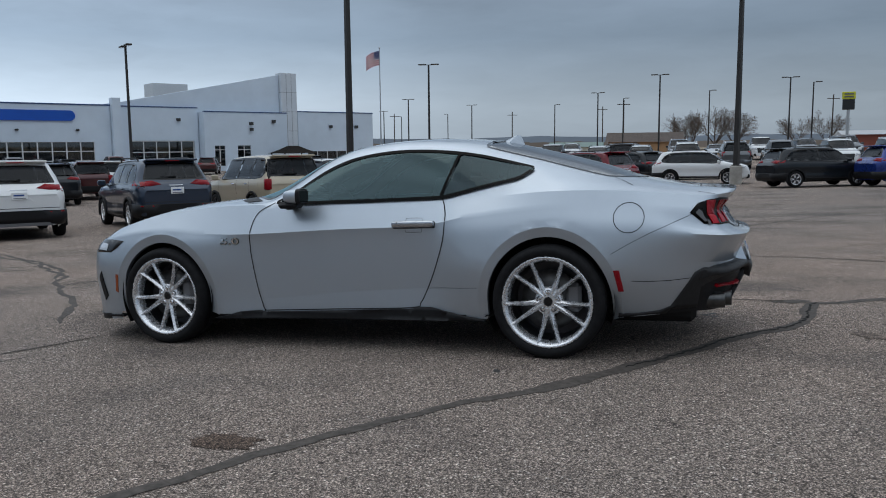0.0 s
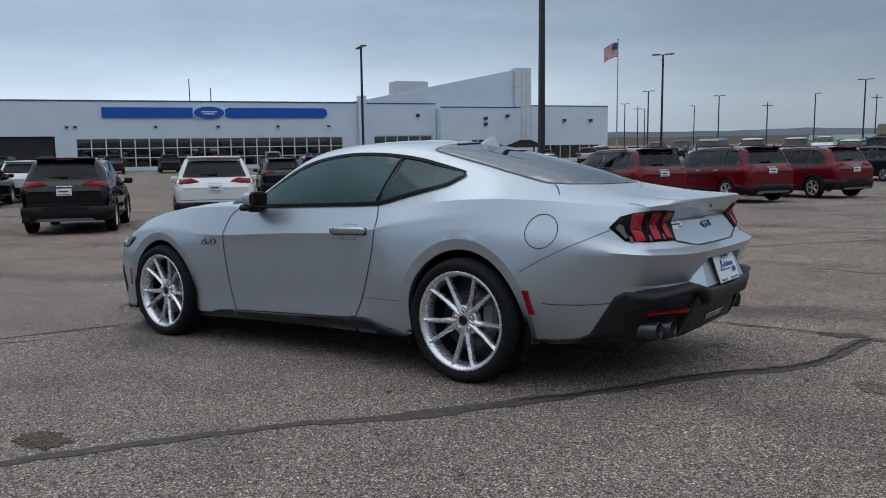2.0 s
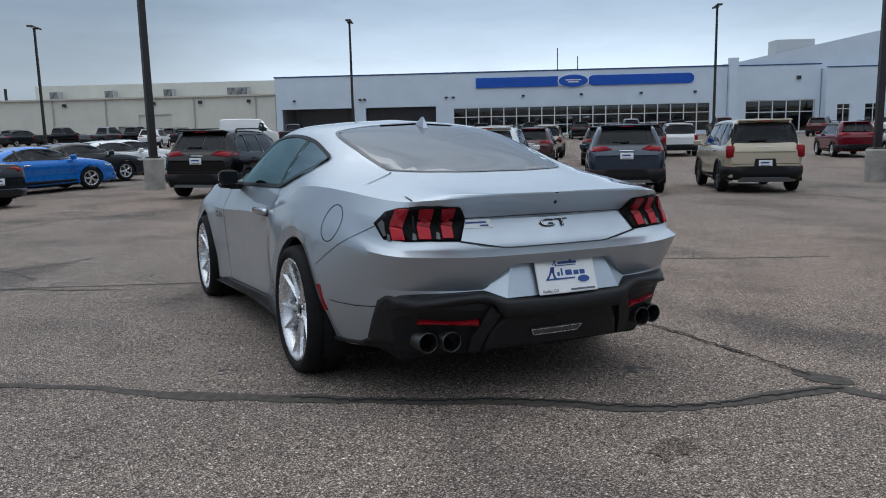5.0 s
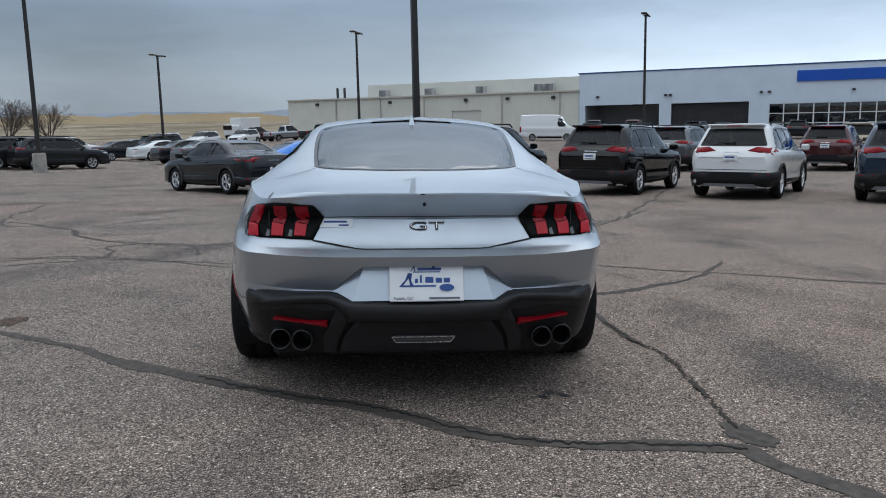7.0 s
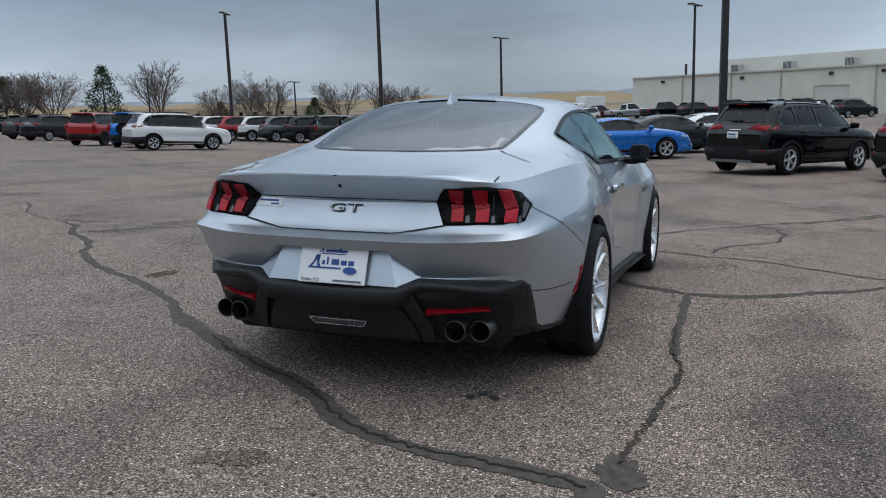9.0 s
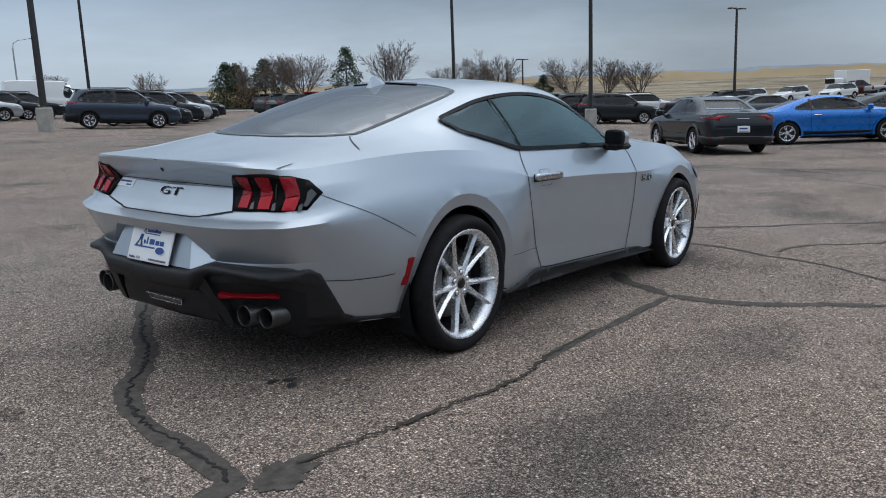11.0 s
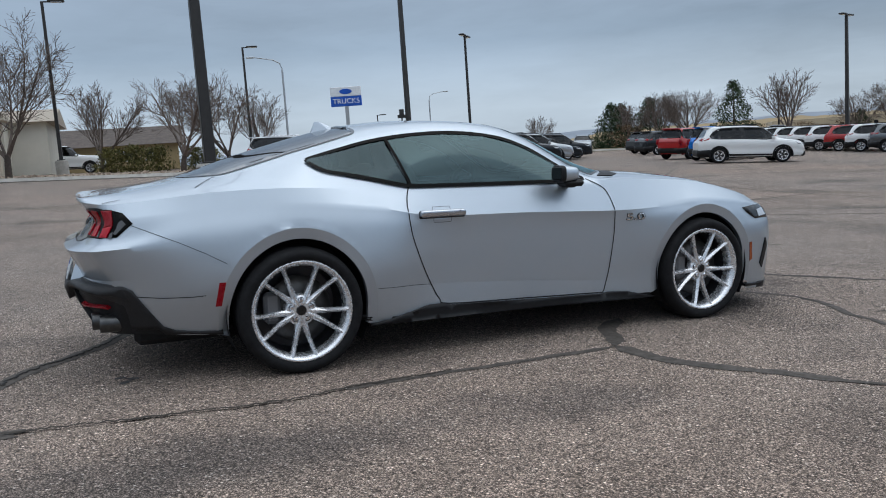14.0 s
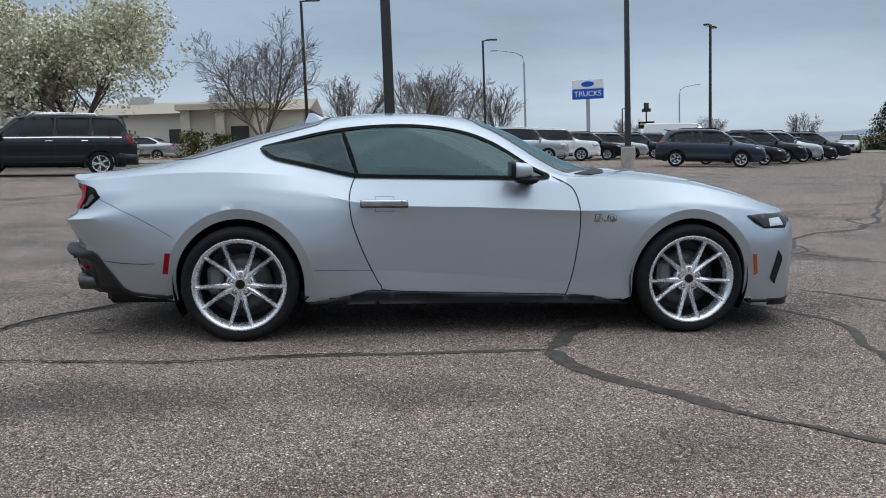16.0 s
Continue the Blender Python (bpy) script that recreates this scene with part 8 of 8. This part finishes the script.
# ---- sealed cracks, tar patches and stains on the lot, in the coupe's axes ----
TAR_DARK = plain("fresh_sealer", (.030, .029, .029), .65, vary=.3, scale=14)
GAP_DARK = plain("open_crack", (.012, .011, .010), .95)
STAIN = asphalt("oil_stained_asphalt", (.46, .40, .36))


def lay(x, y, lift):
    """A place on the lot from the coupe's axes."""
    p = TILT @ Vector((x, y, 0))
    return Vector((p.x, p.y, ground_z(p.x, p.y) + lift))


def crack(pts, width, mat=TAR, lift=.003, seed=0, name="crack_seal", label="dark crack sealer on the asphalt", ragged=.35):
    """A ribbon of sealer with uneven edges along a wandering line."""
    r = random.Random(seed)
    line = spline(pts, 30 if name == "open_crack" else 16)
    bm, rows = bmesh.new(), []
    for i, (x, y) in enumerate(line):
        d = line[min(i + 1, len(line) - 1)] - line[max(i - 1, 0)]
        d = d / max(1e-6, np.hypot(*d))
        j = noise.noise(Vector((x * 5, y * 5, seed))) * .020 + noise.noise(Vector((x * 17, y * 17, seed + 3))) * .010
        if name == "open_crack":
            j += noise.noise(Vector((x * 31, y * 31, seed + 7))) * .022 + noise.noise(Vector((x * 60, y * 60, seed + 2))) * .010
        j += min(1, max(0, math.hypot(x - 1, y) - 2.5) / 3) * (noise.noise(Vector((x * 1.1, y * 1.1, seed + 4))) * .12 + noise.noise(Vector((x * 3.3, y * 3.3, seed + 6))) * .06)
        w = width / 2 * (1 + ragged * noise.noise(Vector((x * 3.1, y * 3.1, seed + 9.0))) + ragged * .6 * noise.noise(Vector((x * 14, y * 14, seed + 5.0))))
        end = min(1, (i + .6) / 5, (len(line) - i - .4) / 5)
        w *= end
        c = np.array((x, y)) + np.array((-d[1], d[0])) * j
        a, b = c + np.array((-d[1], d[0])) * w, c - np.array((-d[1], d[0])) * w
        rows.append((bm.verts.new(lay(*a, lift)), bm.verts.new(lay(*c, lift + .004)), bm.verts.new(lay(*b, lift))))
    for p, q in zip(rows, rows[1:]):
        bm.faces.new((p[0], p[1], q[1], q[0])), bm.faces.new((p[1], p[2], q[2], q[1]))
    return tagged(link_mesh(name, bm, mat, True), label, "crack", "lot cracks", "structure")


def blot(cx, cy, rx, ry, mat, lift=.0035, seed=0, name="tar_patch", label="dark tar patch on the asphalt", turn=0.0):
    bm = bmesh.new()
    ring = []
    for k in range(72):
        a = 2 * math.pi * k / 72
        q = 1 + .35 * noise.noise(Vector((math.cos(a) * 1.6, math.sin(a) * 1.6, seed))) + .30 * noise.noise(Vector((math.cos(a) * 5, math.sin(a) * 5, seed)))
        u, v = rx * q * math.cos(a), ry * q * math.sin(a)
        ring.append(bm.verts.new(lay(cx + u * math.cos(turn) - v * math.sin(turn), cy + u * math.sin(turn) + v * math.cos(turn), lift)))
    bm.faces.new(ring)
    return tagged(link_mesh(name, bm, mat), label, "stain", "lot stains", "structure")


MAIN = [(3.6, 6.3), (2.5, 4.95), (1.42, 3.76), (1.03, 3.24), (.76, 2.71), (.5, 2.33), (.21, 1.9), (-.03, 1.69), (-.27, 1.38), (-.46, 1.1), (-.67, .8), (-.83, .55), (-.98, .27), (-1.16, .03), (-1.36, -.2), (-1.48, -.42), (-1.53, -.66), (-1.55, -.88), (-1.57, -1.06), (-1.62, -1.2), (-1.85, -1.27), (-2.3, -1.6), (-3.0, -2.3)]
crack(MAIN[:9], .075, seed=1)
crack(MAIN[7:], .105, seed=2)
crack(MAIN[9:20], .016, GAP_DARK, .0085, 3, "open_crack", "open crack in the sealer", .9)
blot(-1.47, -1.28, .14, .085, TAR, seed=4, turn=.3)
crack([(.10, -1.335), (.22, -1.31), (.55, -1.29), (.89, -1.29), (1.29, -1.28), (1.75, -1.28)], .055, TAR, seed=5, ragged=.7)
crack([(-1.4, -1.27), (-1.14, -1.29), (-.8, -1.32), (-.47, -1.36), (-.19, -1.37), (.22, -1.31), (.7, -1.285)], .017, plain("dusty_crack", (.035, .028, .022), .95), .009, 6, "open_crack", "open crack in the asphalt", .9)
crack([(2.22, -.66), (1.98, -.88), (1.76, -1.27)], .11, seed=7)
crack([(1.75, -1.26), (1.78, -1.56), (1.96, -1.9), (2.15, -2.14), (2.32, -2.39)], .105, seed=8)
crack([(2.10, -2.08), (2.15, -2.14), (2.32, -2.39), (2.56, -2.65), (2.9, -2.9), (3.6, -3.3)], .042, lift=.0045, seed=32)
crack([(3.4, .1), (3.62, -.3), (3.78, -.6), (3.78, -.95), (3.62, -1.3), (3.48, -1.8), (3.04, -2.44), (2.85, -2.86), (2.45, -3.48), (2.1, -4.1), (1.5, -5.1)], .055, seed=10)
crack([(3.82, -1.34), (4.35, -1.48), (4.73, -1.84), (5.2, -2.02), (6.0, -2.02), (6.3, -1.75)], .042, seed=12)
crack([(4.2, .4), (5.27, -.79), (6.03, -1.34), (7.03, -2.42), (8.32, -3.32), (9.2, -4.0), (11.3, -4.9), (18.0, -8.0)], .07, seed=13)
crack([(11.5, .6), (10.9, -.56), (10.0, -1.85), (9.05, -3.0), (8.4, -3.35)], .05, seed=14)
crack([(2.5, 5.46), (2.95, 5.13), (3.45, 4.81), (3.82, 4.33), (4.3, 3.88), (4.2, 2.83), (3.83, 1.83), (3.45, .84)], .036, seed=15)
crack([(3.8, 4.0), (4.35, 3.25), (5.4, 3.45), (5.75, 3.05), (5.35, 2.5), (4.42, 2.21)], .040, seed=16)
crack([(5.4, 2.5), (5.68, 2.05), (6.13, 1.6)], .036, seed=17)
crack([(14, 7.6), (8.66, 6.25), (7.95, 5.1), (6.82, 4.35)], .06, seed=18)
crack([(8.0, 4.6), (9.99, 3.61), (10.6, 2.85), (12.7, 1.66), (12.1, -.27)], .06, seed=19)
crack([(5.5, 2.8), (6.39, 4.13), (7.79, 4.94), (10, 7.8), (14, 13.5), (17, 18)], .07, seed=20)
crack([(-.4, -4.9), (-1.22, -4.65), (-1.9, -4.4), (-2.56, -4.0), (-5, -2.9)], .05, seed=21)
crack([(2, -6), (-1.3, -10.1), (-2.8, -12.8), (-4.3, -14.4)], .08, seed=22)
crack([(-8, 8), (-2, 15), (6, 17), (16, 15.5), (24, 15)], .09, seed=23)
crack([(-6, 3.5), (-7, 7), (-5, 13), (-6, 18)], .08, seed=24)
crack([(22, -14), (14, -2.5), (13, 6), (15, 14), (22, 22)], .08, seed=25)
crack([(9, -14), (3, -12), (-6, -11), (-14, -12)], .08, seed=26)
crack([(6, -16.5), (-2, -16), (-12, -17)], .08, seed=27)
crack([(10.9, -5.0), (9.1, -3.9), (7.9, -3.2), (6.7, -2.1)], .07, seed=28)
crack([(3.4, 1.5), (4.5, 3.6), (3.6, 6.4), (5.5, 9)], .034, seed=29)
blot(-1.82, 0, .13, .07, asphalt("faintly_stained_asphalt", (.68, .67, .66)), seed=31, name="oil_stain", label="faint dark oil stain", turn=-1.2)
blot(1.03, 2.68, .15, .10, STAIN, seed=30, name="oil_stain", label="small dark oil stain")
for k, (x, y) in enumerate(((-.9, -.56), (-.88, -.66), (-.9, .51), (.22, 1.28), (-.84, -.60))):
    blot(x, y, .035, .02, TAR_DARK, .003, 40 + k, "oil_spot", "small dark oil spot", k * .7)
